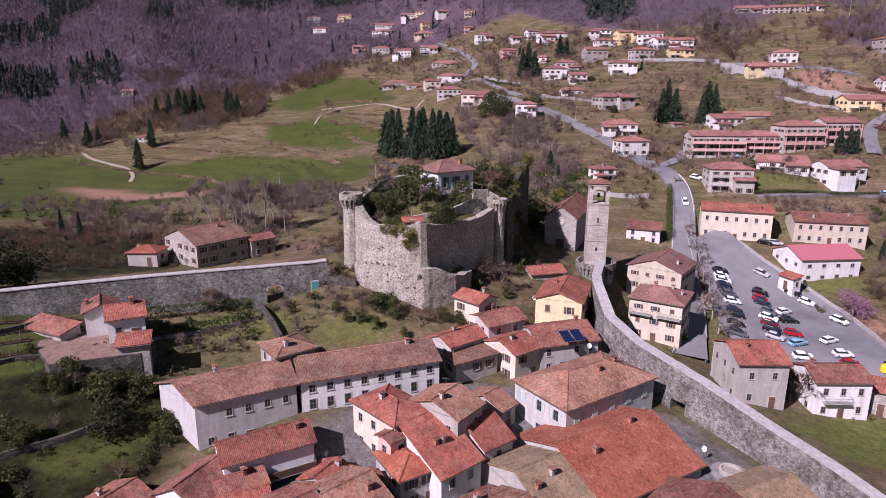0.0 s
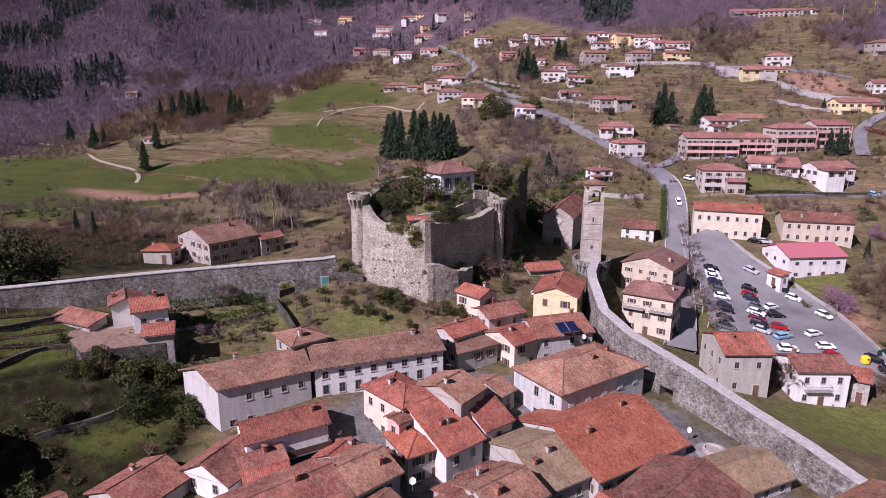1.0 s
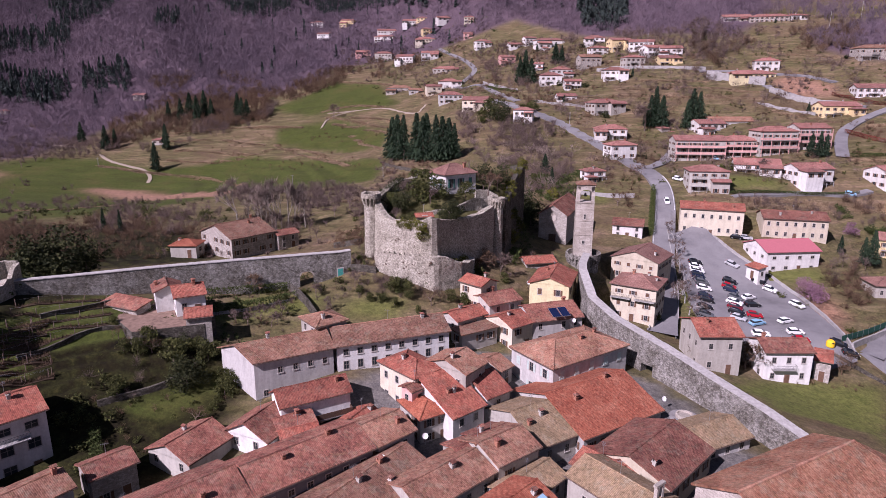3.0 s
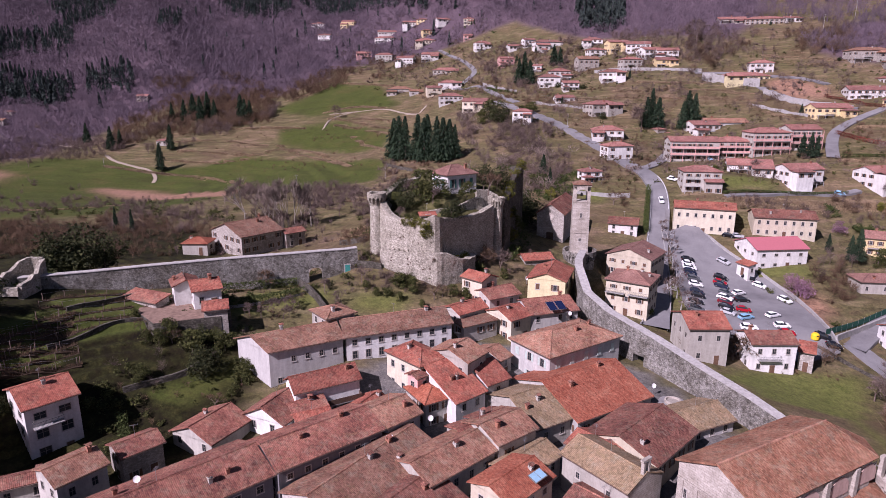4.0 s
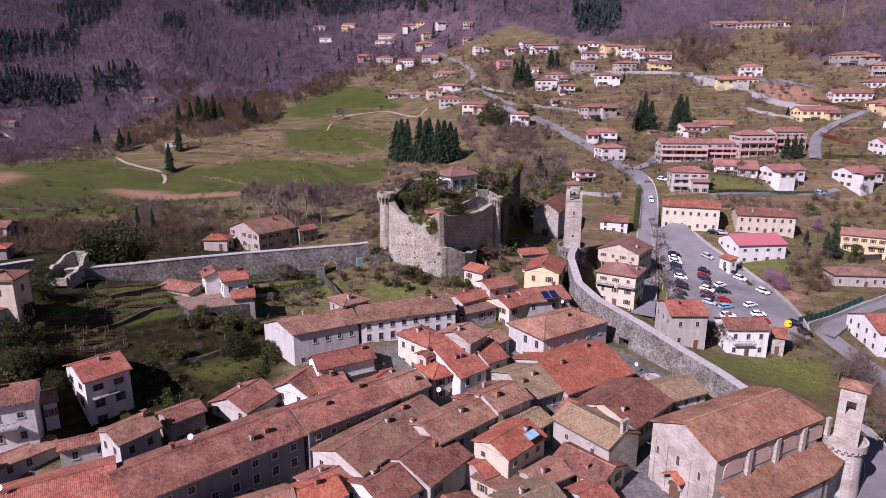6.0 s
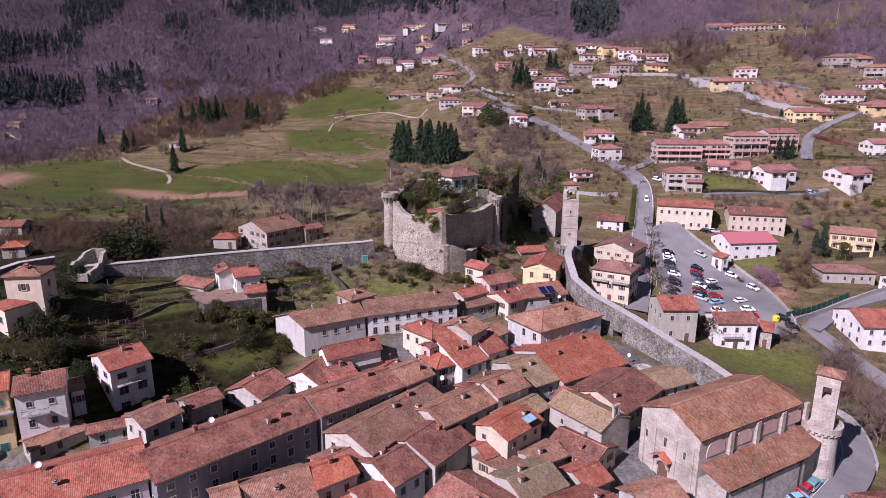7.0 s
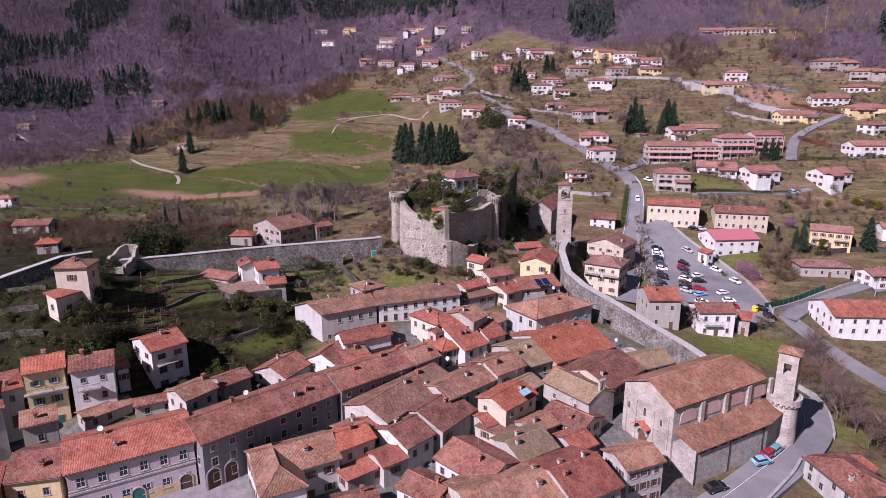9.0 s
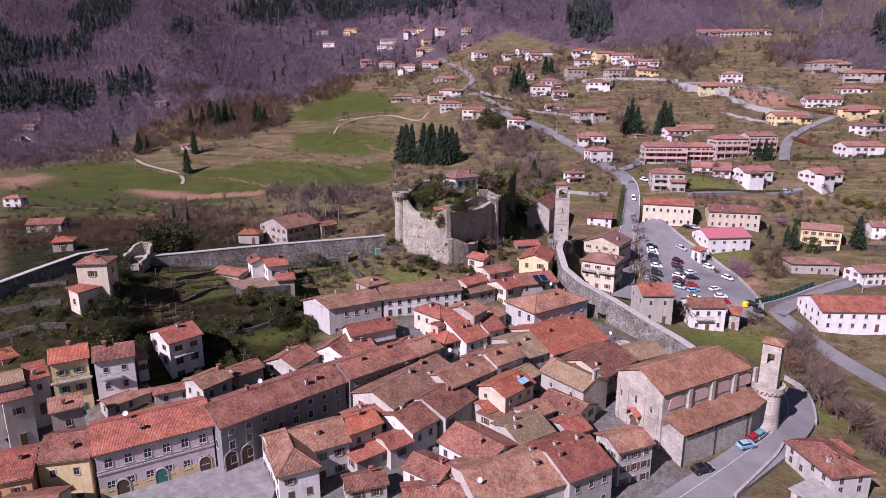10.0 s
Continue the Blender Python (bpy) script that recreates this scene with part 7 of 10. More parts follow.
box(bm, -1.1, -0.12, -0.5, 1.1, 0.05, 3.3)
part("portal_door", bm, [M["timber"]], rc, m=pose(0, -12.1, 0))

# parish church: nave, aisle, porch, round-footed tower
u_ = Vector((25.0, 13.3)).normalized()
pc_turn = math.degrees(math.atan2(u_.y, u_.x))
NW, ND, NB, NE = 28.6, 12.9, -1.0, 10.7
n_ = Vector((-u_.y, u_.x))
nc = Vector((35.6, 36.4)) + u_ * NW / 2 + n_ * ND / 2
pc = thing("parish_church", "large pale stone church with tiled nave roof and side aisle", "church", pose(nc.x, nc.y, NB, 0, 0, pc_turn))
h_ = NE - NB
bm = bmesh.new()
x_, y_ = NW / 2 - 0.4, ND / 2 - 0.4
prism(bm, [(-x_, -y_), (x_ - 3.2, -y_), (x_, -y_ * 0.42), (x_, y_ * 0.42), (x_ - 3.2, y_), (-x_, y_)], -3, h_)
for sx in (-1,):
    vs = [bm.verts.new((sx * x_ - sx * dx, yy, zz)) for dx in (0, 0.5) for yy, zz in ((-y_, h_), (y_, h_), (0, h_ + 2.9))]
    for f_ in ((0, 1, 2), (5, 4, 3), (0, 3, 4, 1), (1, 4, 5, 2), (2, 5, 3, 0)):
        bm.faces.new([vs[i] for i in f_])
bmesh.ops.recalc_face_normals(bm, faces=bm.faces[:])
part("wall", bm, [M["ashlar"]], pc)
bm = bmesh.new()
x0, x1, yy, rz = -NW / 2, NW / 2, ND / 2, h_ + 2.9
peak_ = (x1 - 5.4, 0, rz)
eaves_ = [(x1 - 3.2, -yy, h_), (x1, -yy * 0.42, h_), (x1, yy * 0.42, h_), (x1 - 3.2, yy, h_)]
planes_ = [[(x0, -yy, h_), eaves_[0], peak_, (x0, 0, rz)], [eaves_[3], (x0, yy, h_), (x0, 0, rz), peak_]] + [[a, b, peak_] for a, b in zip(eaves_[:-1], eaves_[1:])]
add_roof(bm, planes_, 0.28)
rf_ = part("roof", bm, [M["church_roof"]], pc)
bm = bmesh.new()
tube(bm, (x0, 0, rz + 0.25), (x1 - 5.4, 0, rz + 0.25), 0.22, n=8)
part("ridge_tiles", bm, [M["roof_aged"]], rf_)
# clerestory arches along the aisle
for k in range(4):
    xx = -NW / 2 + 4.2 + k * 6.6
    bm = bmesh.new()
    ring = [(2.1 * math.cos(math.pi * q / 14), 0.9 + 1.9 * math.sin(math.pi * q / 14)) for q in range(15)] + [(-2.1, 0), (2.1, 0)]
    lo = [bm.verts.new((a, 0, b)) for a, b in ring]
    hi = [bm.verts.new((a, -0.12, b)) for a, b in ring]
    for q in range(len(ring)):
        bm.faces.new((lo[q], lo[(q + 1) % len(ring)], hi[(q + 1) % len(ring)], hi[q]))
    bm.faces.new(hi)
    part("lunette", bm, [M["pink_plaster"]], pc, "pink plastered arched lunette", m=pose(xx, -y_, h_ - 3.5))
    bm = bmesh.new()
    box(bm, -0.45, -0.5, 0, 0.45, 0.05, 4.2)
    part("pilaster", bm, [M["ashlar"]], pc, m=pose(xx + 3.3, -y_, h_ - 4.4))
add_window(pc, NW / 2 - 3.2, -y_, h_ - 2.4, 0, 1.0, 1.4)
# aisle
AD, AW = 5.6, 25.5
bm = bmesh.new()
ax0 = -NW / 2 + 0.6
ye = -y_ - AD
prism(bm, [(ax0 + 0.3, -y_ + 0.1), (ax0 + 0.3, ye + 0.5), (ax0 + 20, ye + 0.5), (ax0 + 25.3, ye + 1.9), (ax0 + 27.5, ye + 4.2), (ax0 + 25, -y_ + 0.1)], -3, 4.95)
bmesh.ops.recalc_face_normals(bm, faces=bm.faces[:])
part("aisle_wall", bm, [M["aisle_stone"]], pc, "rough stone aisle wall")
for k in range(8):
    bm = bmesh.new()
    box(bm, -0.4, 0, 4.95, 0.4, 0.5, 5.95)
    part("eave_pier", bm, [M["aisle_stone"]], pc, m=pose(ax0 + 0.8 + k * 2.74, ye + 0.52, 0))
bm = bmesh.new()
ev = [(ax0, ye, 5.8), (ax0 + 20, ye, 5.8), (ax0 + 25.6, ye + 1.5, 5.8), (ax0 + 28.6, ye + 4.2, 5.8)]
hd = [(ax0, -y_ - 0.02, 7.2), (ax0 + 20, -y_ - 0.02, 7.2), (ax0 + 24.4, -y_ - 0.02, 7.2), (ax0 + 27.5, -y_ + 3.2, 7.2)]
add_roof(bm, [[ev[q], ev[q + 1], hd[q + 1], hd[q]] for q in range(3)], 0.22)
part("aisle_roof", bm, [M["church_roof"]], pc, "orange-brown tiled aisle roof")
for k in (0.01, 0.36, 0.73):
    bm = bmesh.new()
    tube(bm, (ax0 + AW * k, -y_ - AD + 0.42, -2), (ax0 + AW * k, -y_ - AD + 0.42, 5.7), 0.09, n=6)
    part("drainpipe", bm, [M["iron"]], pc)
bm = bmesh.new()
for q in range(12):
    a0, a1 = math.pi * q / 12, math.pi * (q + 1) / 12
    ring = [bm.verts.new((px, r * math.cos(a), r * math.sin(a))) for px in (-0.5, 0.1) for r, a in ((1.0, a0), (1.45, a0), (1.45, a1), (1.0, a1))]
    for f_ in ((0, 1, 2, 3), (7, 6, 5, 4), (1, 5, 6, 2), (3, 7, 4, 0), (0, 4, 5, 1), (2, 6, 7, 3)):
        bm.faces.new([ring[i] for i in f_])
bmesh.ops.remove_doubles(bm, verts=bm.verts[:], dist=0.001)
part("portal_arch", bm, [M["ashlar"]], pc, m=pose(-x_, 0.6, 3.4))
bm = bmesh.new()
box(bm, -0.1, -1.0, 0, 0.05, 1.0, 3.4)
part("portal_door", bm, [M["wood"]], pc, "brown wooden church door", m=pose(-x_, 0.6, 0.6))
bm = bmesh.new()
add_roof(bm, roof_planes(1.6, 3.6, 0, "gx", 1.1)[0], 0.1)
part("porch_roof", bm, [M["roof_orange"]], pc, "small tiled porch roof", m=pose(-x_ - 0.75, 0.6, 4.9))
for zz in (5.6, 9.4):
    bm = bmesh.new()
    box(bm, -x_ - 0.12, -y_, zz, -x_ + 0.05, y_, zz + 0.24)
    part("string_course", bm, [M["ashlar"]], pc)
add_window(pc, -x_, 0.6, 7.0, -90, 0.6, 1.7)
add_window(pc, -x_, -3.4, 6.8, -90, 0.5, 1.4)
add_window(pc, -x_, 4.6, 6.8, -90, 0.5, 1.4)
for yy in (-5.0, -1.6, 2.8, 5.2):
    bm = bmesh.new()
    box(bm, -x_ - 0.16, yy - 0.22, -0.5, -x_ + 0.05, yy + 0.22, 9.4)
    part("pilaster", bm, [M["ashlar"]], pc)
# its tower
ct = thing("church_tower", "old stone church tower, square above a round base", "tower", pose(61.9, 48.0, -2.2, 0, 0, -38))
bm = bmesh.new()
lathe(bm, [(3.1, -2), (2.95, 0), (2.8, 4), (2.65, 8.6)], 28, 0, 0.08)
part("base", bm, [M["ashlar"]], ct)
corbel_ring(ct, 2.65, 8.9, 20, 1.0, 0.5, "ashlar")
bm = bmesh.new()
lathe(bm, [(3.15, 8.9), (3.2, 9.9), (2.85, 9.9), (2.85, 9.2), (0.1, 9.2)], 28)
part("parapet", bm, [M["ashlar"]], ct)
s3 = 1.75
bm = bmesh.new()
box(bm, -s3, -s3, 9.1, s3, s3, 14.6, 0, 0.99)
part("shaft", bm, [M["ashlar"]], ct)
for sx in (-1, 1):
    for sy in (-1, 1):
        bm = bmesh.new()
        box(bm, sx * s3 - (1.1 if sx > 0 else 0), sy * s3 - (1.1 if sy > 0 else 0), 14.6, sx * s3 + (1.1 if sx < 0 else 0), sy * s3 + (1.1 if sy < 0 else 0), 17.0)
        part("belfry_pier", bm, [M["ashlar"]], ct)
bm = bmesh.new()
box(bm, -s3, -s3, 17.0, s3, s3, 19.0)
part("head", bm, [M["ashlar"]], ct)
bm = bmesh.new()
add_roof(bm, roof_planes(4.1, 4.1, 19.0, "hip", 0.9)[0], 0.16)
part("roof", bm, [M["roof_aged"]], ct)

# chapel
cd = Vector((29.0, 49.8)) - Vector((22.4, 44.8))
cu = cd.normalized()
cn = Vector((-cu.y, cu.x))
cc_ = Vector((22.4, 44.8)) + cu * cd.length / 2 + cn * 6.2
ch = house(cc_.x, cc_.y, cd.length, 12.4, math.degrees(math.atan2(cu.y, cu.x)), -0.2, 7.3, roof="gy", rise=1.7, walls="offwhite", cover="roof_olive", floors=2, style="", sides="l", gap=5.0,
           chimneys=0, name="chapel", note="small chapel with stone front and lichen-covered roof", win=(0.7, 1.0))
ch["category"] = "chapel"
bm = bmesh.new()
wd = cd.length / 2 - 0.3
vs = [bm.verts.new((a, yy, b)) for yy in (-6.12, -5.82) for a, b in ((-wd, -0.5), (wd, -0.5), (wd, 7.4), (0, 9.2), (-wd, 7.4))]
bm.faces.new(vs[:5])
bm.faces.new(vs[5:][::-1])
for q in range(5):
    bm.faces.new((vs[q], vs[q + 5], vs[(q + 1) % 5 + 5], vs[(q + 1) % 5]))
bmesh.ops.recalc_face_normals(bm, faces=bm.faces[:])
part("stone_front", bm, [M["ashlar"]], ch)
bm = bmesh.new()
box(bm, -0.75, -6.22, -0.2, 0.75, -6.121, 2.7)
part("chapel_door", bm, [plain("blue_door_paint", (0.22, 0.42, 0.52), 0.6)], ch, "pale blue wooden door")
for sx in (-1, 1):
    bm = bmesh.new()
    box(bm, sx * 0.55 - 0.2, -6.1, 8.7, sx * 0.55 + 0.2, -5.6, 11.0)
    part("bell_gable_pier", bm, [M["ashlar"]], ch)
bm = bmesh.new()
box(bm, -0.95, -6.12, 11.0, 0.95, -5.58, 11.35)
part("bell_gable_cap", bm, [M["ashlar"]], ch)

# town palace: ochre plinth, string course, arched doorways and roof cornice
PW, PD, PH = 19.6, 13.0, 8.65
oy_ = PD / 2 - 0.4


def arched_door(parent, x, y, w, h, mat, label=""):
    """An arched doorway with stone surround."""
    bm = bmesh.new()
    r = w / 2
    n = 12
    arc = [(math.cos(math.pi * q / n), math.sin(math.pi * q / n)) for q in range(n + 1)]
    out_ = [((r + 0.22) * a, h - r + (r + 0.22) * b) for a, b in arc]
    inn = [(r * a, h - r + r * b) for a, b in arc]
    out_ = [(r + 0.22, -0.4)] + out_ + [(-r - 0.22, -0.4)]
    inn = [(r, -0.4)] + inn + [(-r, -0.4)]
    vo, vi = [[bm.verts.new((a, yy, b)) for a, b in l] for l, yy in ((out_, -0.08), (inn, -0.08))]
    wo, wi = [[bm.verts.new((a, yy, b)) for a, b in l] for l, yy in ((out_, 0.05), (inn, 0.03))]
    for q in range(len(vo) - 1):
        for f_ in ((vo[q], vo[q + 1], vi[q + 1], vi[q]), (vo[q], wo[q], wo[q + 1], vo[q + 1]), (vi[q], vi[q + 1], wi[q + 1], wi[q])):
            bm.faces.new(f_)
    fc = bm.faces.new([bm.verts.new((a, -0.02, b)) for a, b in inn])
    fc.material_index = 1
    bmesh.ops.recalc_face_normals(bm, faces=bm.faces[:])
    return part("arched_door", bm, [M["surround"], mat], parent, label, m=pose(x, y, 0))


bm = bmesh.new()
box(bm, -PW / 2 + 0.38, -oy_ - 0.04, -0.5, PW / 2 - 0.38, -oy_ + 0.1, 2.0)
part("plinth", bm, [M["pale_yellow"]], palazzo, "ochre painted ground-floor band")
for zz, t_h, out_d in ((4.75, 0.3, 0.14), (5.35, 0.12, 0.1), (PH - 0.55, 0.35, 0.22)):
    bm = bmesh.new()
    box(bm, -PW / 2 + 0.3, -oy_ - out_d, zz, PW / 2 - 0.3, -oy_ + 0.1, zz + t_h)
    part("string_course", bm, [M["surround"]], palazzo)
for xx, mt in ((-5.9, M["timber"]), (0.2, M["green_wood"]), (7.6, M["timber"])):
    arched_door(palazzo, xx, -oy_ - 0.05, 1.9, 2.9, mt)
GD_ = 12.0
for xx in (-11.9, -8.8, 3.5):
    arched_door(grey_row, xx, -GD_ / 2 + 0.38, 2.2, 3.4, M["timber"])
for xx in (-8.9, -3.0):
    arched_door(long_white, xx, -10.4 / 2 + 0.38, 1.9, 3.0, plain("bright_green_paint", (0.03, 0.24, 0.15), 0.5, 0, 0.15), "green arched door")

# ---- plants ----
def tri_mesh(name, verts, tris, mat):
    """A mesh from arrays of corners and triangles."""
    m_ = bpy.data.meshes.new(name)
    m_.vertices.add(len(verts))
    m_.vertices.foreach_set("co", np.asarray(verts, np.float32).ravel())
    n = len(tris)
    m_.loops.add(n * 3)
    m_.loops.foreach_set("vertex_index", np.asarray(tris, np.int32).ravel())
    m_.polygons.add(n)
    m_.polygons.foreach_set("loop_start", np.arange(0, n * 3, 3, dtype=np.int32))
    m_.polygons.foreach_set("loop_total", np.full(n, 3, np.int32))
    m_.update(calc_edges=True)
    m_.materials.append(mat)
    return m_


def slivers(rng, base, tip, width):
    """Thin triangles from base to tip points."""
    d = tip - base
    side = np.cross(d, rng.normal(size=d.shape))
    side /= np.linalg.norm(side, axis=1)[:, None] + 1e-9
    w = np.asarray(width)[:, None] if np.ndim(width) else width
    v = np.stack([base - side * w, base + side * w, tip], 1)
    return v.reshape(-1, 3)


def leaf_cloud(rng, centres, size, n):
    """Small leaf triangles round the centres."""
    c = centres[rng.integers(0, len(centres), n)]
    a, b = rng.normal(size=(n, 3)), rng.normal(size=(n, 3))
    a /= np.linalg.norm(a, axis=1)[:, None]
    b /= np.linalg.norm(b, axis=1)[:, None]
    s = size * rng.uniform(0.6, 1.4, (n, 1))
    return np.stack([c - a * s * 0.5, c + a * s * 0.5, c + b * s], 1).reshape(-1, 3)


def limb_tubes(bm, rng, start, way, length, r, depth, tips, spread=0.55):
    """A limb that forks, tapering; collects the tips."""
    end = start + way * length
    tube(bm, start, end, r, r * 0.62, 5 if depth > 1 else 4, caps=False)
    if depth == 0:
        tips.append((end, way))
        return
    for k in range(3 if depth > 1 else 2):
        w = (way + Vector(rng.normal(size=3)) * spread + Vector((0, 0, 0.18))).normalized()
        limb_tubes(bm, rng, start + way * length * rng.uniform(0.7, 1.0), w, length * rng.uniform(0.62, 0.82), r * 0.58, depth - 1, tips, spread)


PLANTS = {}


def bare_meshes(seed, twig="twig", trunk="bark", spread=0.55):
    key = ("bare", seed, twig, trunk)
    if key not in PLANTS:
        rng = np.random.default_rng(seed)
        bm, tips = bmesh.new(), []
        limb_tubes(bm, rng, Vector((0, 0, -0.03)), Vector((rng.normal() * 0.04, rng.normal() * 0.04, 1)).normalized(), 0.30, 0.022, 4, tips, spread)
        t = mesh_of("trunk", bm, [M[trunk]])
        base = np.array([p for p, _ in tips for _ in range(9)])
        way = np.array([w for _, w in tips for _ in range(9)]) + rng.normal(size=(len(base), 3)) * 0.75
        way /= np.linalg.norm(way, axis=1)[:, None]
        base = base - way * 0.02
        v = slivers(rng, base, base + way * rng.uniform(0.08, 0.2, (len(base), 1)), 0.006)
        zmax = max(v[:, 2].max(), 0.5)
        v2 = v / zmax
        t.transform(Matrix.Scale(1 / zmax, 4))
        PLANTS[key] = (t, tri_mesh("crown", v2, np.arange(len(v2)).reshape(-1, 3), M[twig]))
    return PLANTS[key]


def conifer_meshes(seed, width=0.26):
    key = ("conifer", seed, width)
    if key not in PLANTS:
        rng = np.random.default_rng(seed)
        bm = bmesh.new()
        tube(bm, (0, 0, -0.03), (0, 0, 0.97), 0.022, 0.003, 6)
        t = mesh_of("trunk", bm, [M["bark"]])
        base, tip, wd = [], [], []
        for k in range(34):
            z = 0.07 + 0.91 * k / 34
            r = width * (1 - z ** 1.6) ** 0.9 * rng.uniform(0.7, 1.15)
            for q in range(16):
                a = rng.uniform(0, 6.283)
                rr = r * rng.uniform(0.45, 1.15)
                o = np.array([math.cos(a), math.sin(a), 0])
                for s in (0.45, 0.7, 0.9, 1.0):
                    base.append(o * rr * s * 0.7 + rng.normal(size=3) * 0.008 + [0, 0, z + 0.012])
                    tip.append(o * rr * s + rng.normal(size=3) * 0.018 + [0, 0, z - 0.03 * s])
                    wd.append(0.0105 + 0.007 * (1 - z))
        v = slivers(rng, np.array(base), np.array(tip), np.array(wd))
        PLANTS[key] = (t, tri_mesh("crown", v, np.arange(len(v)).reshape(-1, 3), M["conifer"]))
    return PLANTS[key]


def leafy_meshes(seed, mat="bush", shape=(0.5, 0.5), n=1500, leaf=0.075, foot=0.12):
    """A leafy crown of uneven lumps about a short trunk, one high; shape: half width and its flattening."""
    key = ("leafy", seed, mat, shape, foot)
    if key not in PLANTS:
        rng = np.random.default_rng(seed)
        bm = bmesh.new()
        tube(bm, (0, 0, -0.05), (0, 0, foot + 0.25), 0.03, 0.015, 6)
        t = mesh_of("trunk", bm, [M["bark"]])
        lumps = []
        for _ in range(16):
            a, z = rng.uniform(0, 6.283), rng.uniform(foot, 0.86)
            r = shape[0] * 0.62 * math.sqrt(max(0.05, 1 - ((z - 0.45) / 0.55) ** 2)) * rng.uniform(0.3, 1.0)
            lumps.append((r * math.cos(a), r * math.sin(a), z, rng.uniform(0.14, 0.26) * (0.6 + shape[0])))
        pts = []
        for x, y, z, r in lumps:
            d = rng.normal(size=(160, 3))
            d /= np.linalg.norm(d, axis=1)[:, None]
            pts.append(np.array([x, y, z]) + d * r * rng.uniform(0.55, 1.0, (160, 1)) * [1, 1, shape[1] * 1.6])
        v = leaf_cloud(rng, np.concatenate(pts), leaf, n)
        v[:, 2] = np.maximum(v[:, 2], 0.0)
        PLANTS[key] = (t, tri_mesh("crown", v, np.arange(len(v)).reshape(-1, 3), M[mat]))
    return PLANTS[key]


def plant(kind, x, y, z, h, k=0, group=""):
    """One tree or shrub, h metres high."""
    rng = random.Random(int(abs(x * 37) + abs(y * 11)) + k)
    s = k % 3
    if kind == "bare":
        me2, name, lab, sx = bare_meshes(s), "bare_tree", "leafless grey-brown tree with fine twigs", rng.uniform(0.9, 1.2)
    elif kind == "brown":
        me2, name, lab, sx = bare_meshes(s + 5, "twig_brown"), "bare_tree", "leafless tree with reddish-brown twigs", rng.uniform(1.0, 1.35)
    elif kind == "plane":
        me2, name, lab, sx = bare_meshes(s + 9, "twig", "coping", 0.7), "plane_tree", "leafless plane tree with pale bark beside the road", rng.uniform(0.8, 1.0)
    elif kind == "poplar":
        me2, name, lab, sx = bare_meshes(s + 13, "pale_twig", "pale_bark", 0.34), "poplar", "tall leafless poplar with pale twigs", rng.uniform(0.5, 0.7)
    elif kind == "conifer":
        me2, name, lab, sx = conifer_meshes(s), "conifer", "tall dark green conifer tree", rng.uniform(0.8, 1.15)
    elif kind == "cypress":
        me2, name, lab, sx = conifer_meshes(s + 4, 0.15), "cypress", "narrow dark green cypress tree", 0.9
    elif kind == "oak":
        me2, name, lab, sx = leafy_meshes(s + 20, "holm", (0.62, 0.6), 3400, 0.044), "evergreen_oak", "broad dark evergreen oak tree", 1.2
    elif kind == "blossom":
        me2, name, lab, sx = leafy_meshes(s + 30, "blossom", (0.62, 0.45), 4000, 0.03, 0.2), "plum_tree", "plum tree in pink-purple blossom", 1.25
    elif kind == "ivy":
        me2, name, lab, sx = leafy_meshes(s + 40, "ivy", (0.6, 0.4), 1700, 0.06, 0.02), "ivy_clump", "yellow-green ivy growing over the stone", rng.uniform(0.9, 1.3)
    else:
        me2, name, lab, sx = leafy_meshes(s + 50, "bush", (0.6, 0.42), 1700, 0.06, 0.03), "shrub", "dense green garden shrub", rng.uniform(0.9, 1.25)
    ob = thing(name, lab, "plant" if name in ("shrub", "ivy_clump") else "tree", pose(x, y, z, 0, 0, rng.uniform(0, 360)) @ Matrix.Diagonal((h * sx, h * sx, h, 1)), group)
    part("trunk", me2[0], None, ob)
    part("crown", me2[1], None, ob)
    return ob


def scatter(rng, poly, per):
    p = np.array(poly)
    lo, hi = p.min(0), p.max(0)
    n = int((hi - lo).prod() / per)
    q = rng.uniform(lo, hi, (n, 2))
    return q[inside(poly, q[:, 0], q[:, 1])]


def clumped(spots, size, keep):
    """Thin the spots so that they stand in clumps."""
    n = np.array([noise.noise(Vector((x / size, y / size, 4.5))) for x, y in spots])
    return spots[n > keep]


def wood(name, label, spots, heights, templates, mat, seed=1):
    """Woodland of many trees, joined."""
    rng = np.random.default_rng(seed)
    z = ground_z(spots[:, 0], spots[:, 1])
    out = []
    for k, (x, y) in enumerate(spots):
        t = templates[k % len(templates)]
        a = rng.uniform(0, 6.283)
        c, s, h = math.cos(a), math.sin(a), heights[k]
        out.append(t @ np.array([[c * h, s * h, 0], [-s * h, c * h, 0], [0, 0, h]]) + [x, y, z[k] - 0.3])
    v = np.concatenate(out)
    return tagged(new(name, tri_mesh(name, v, np.arange(len(v)).reshape(-1, 3), mat)), label, "wood", kind="stuff")


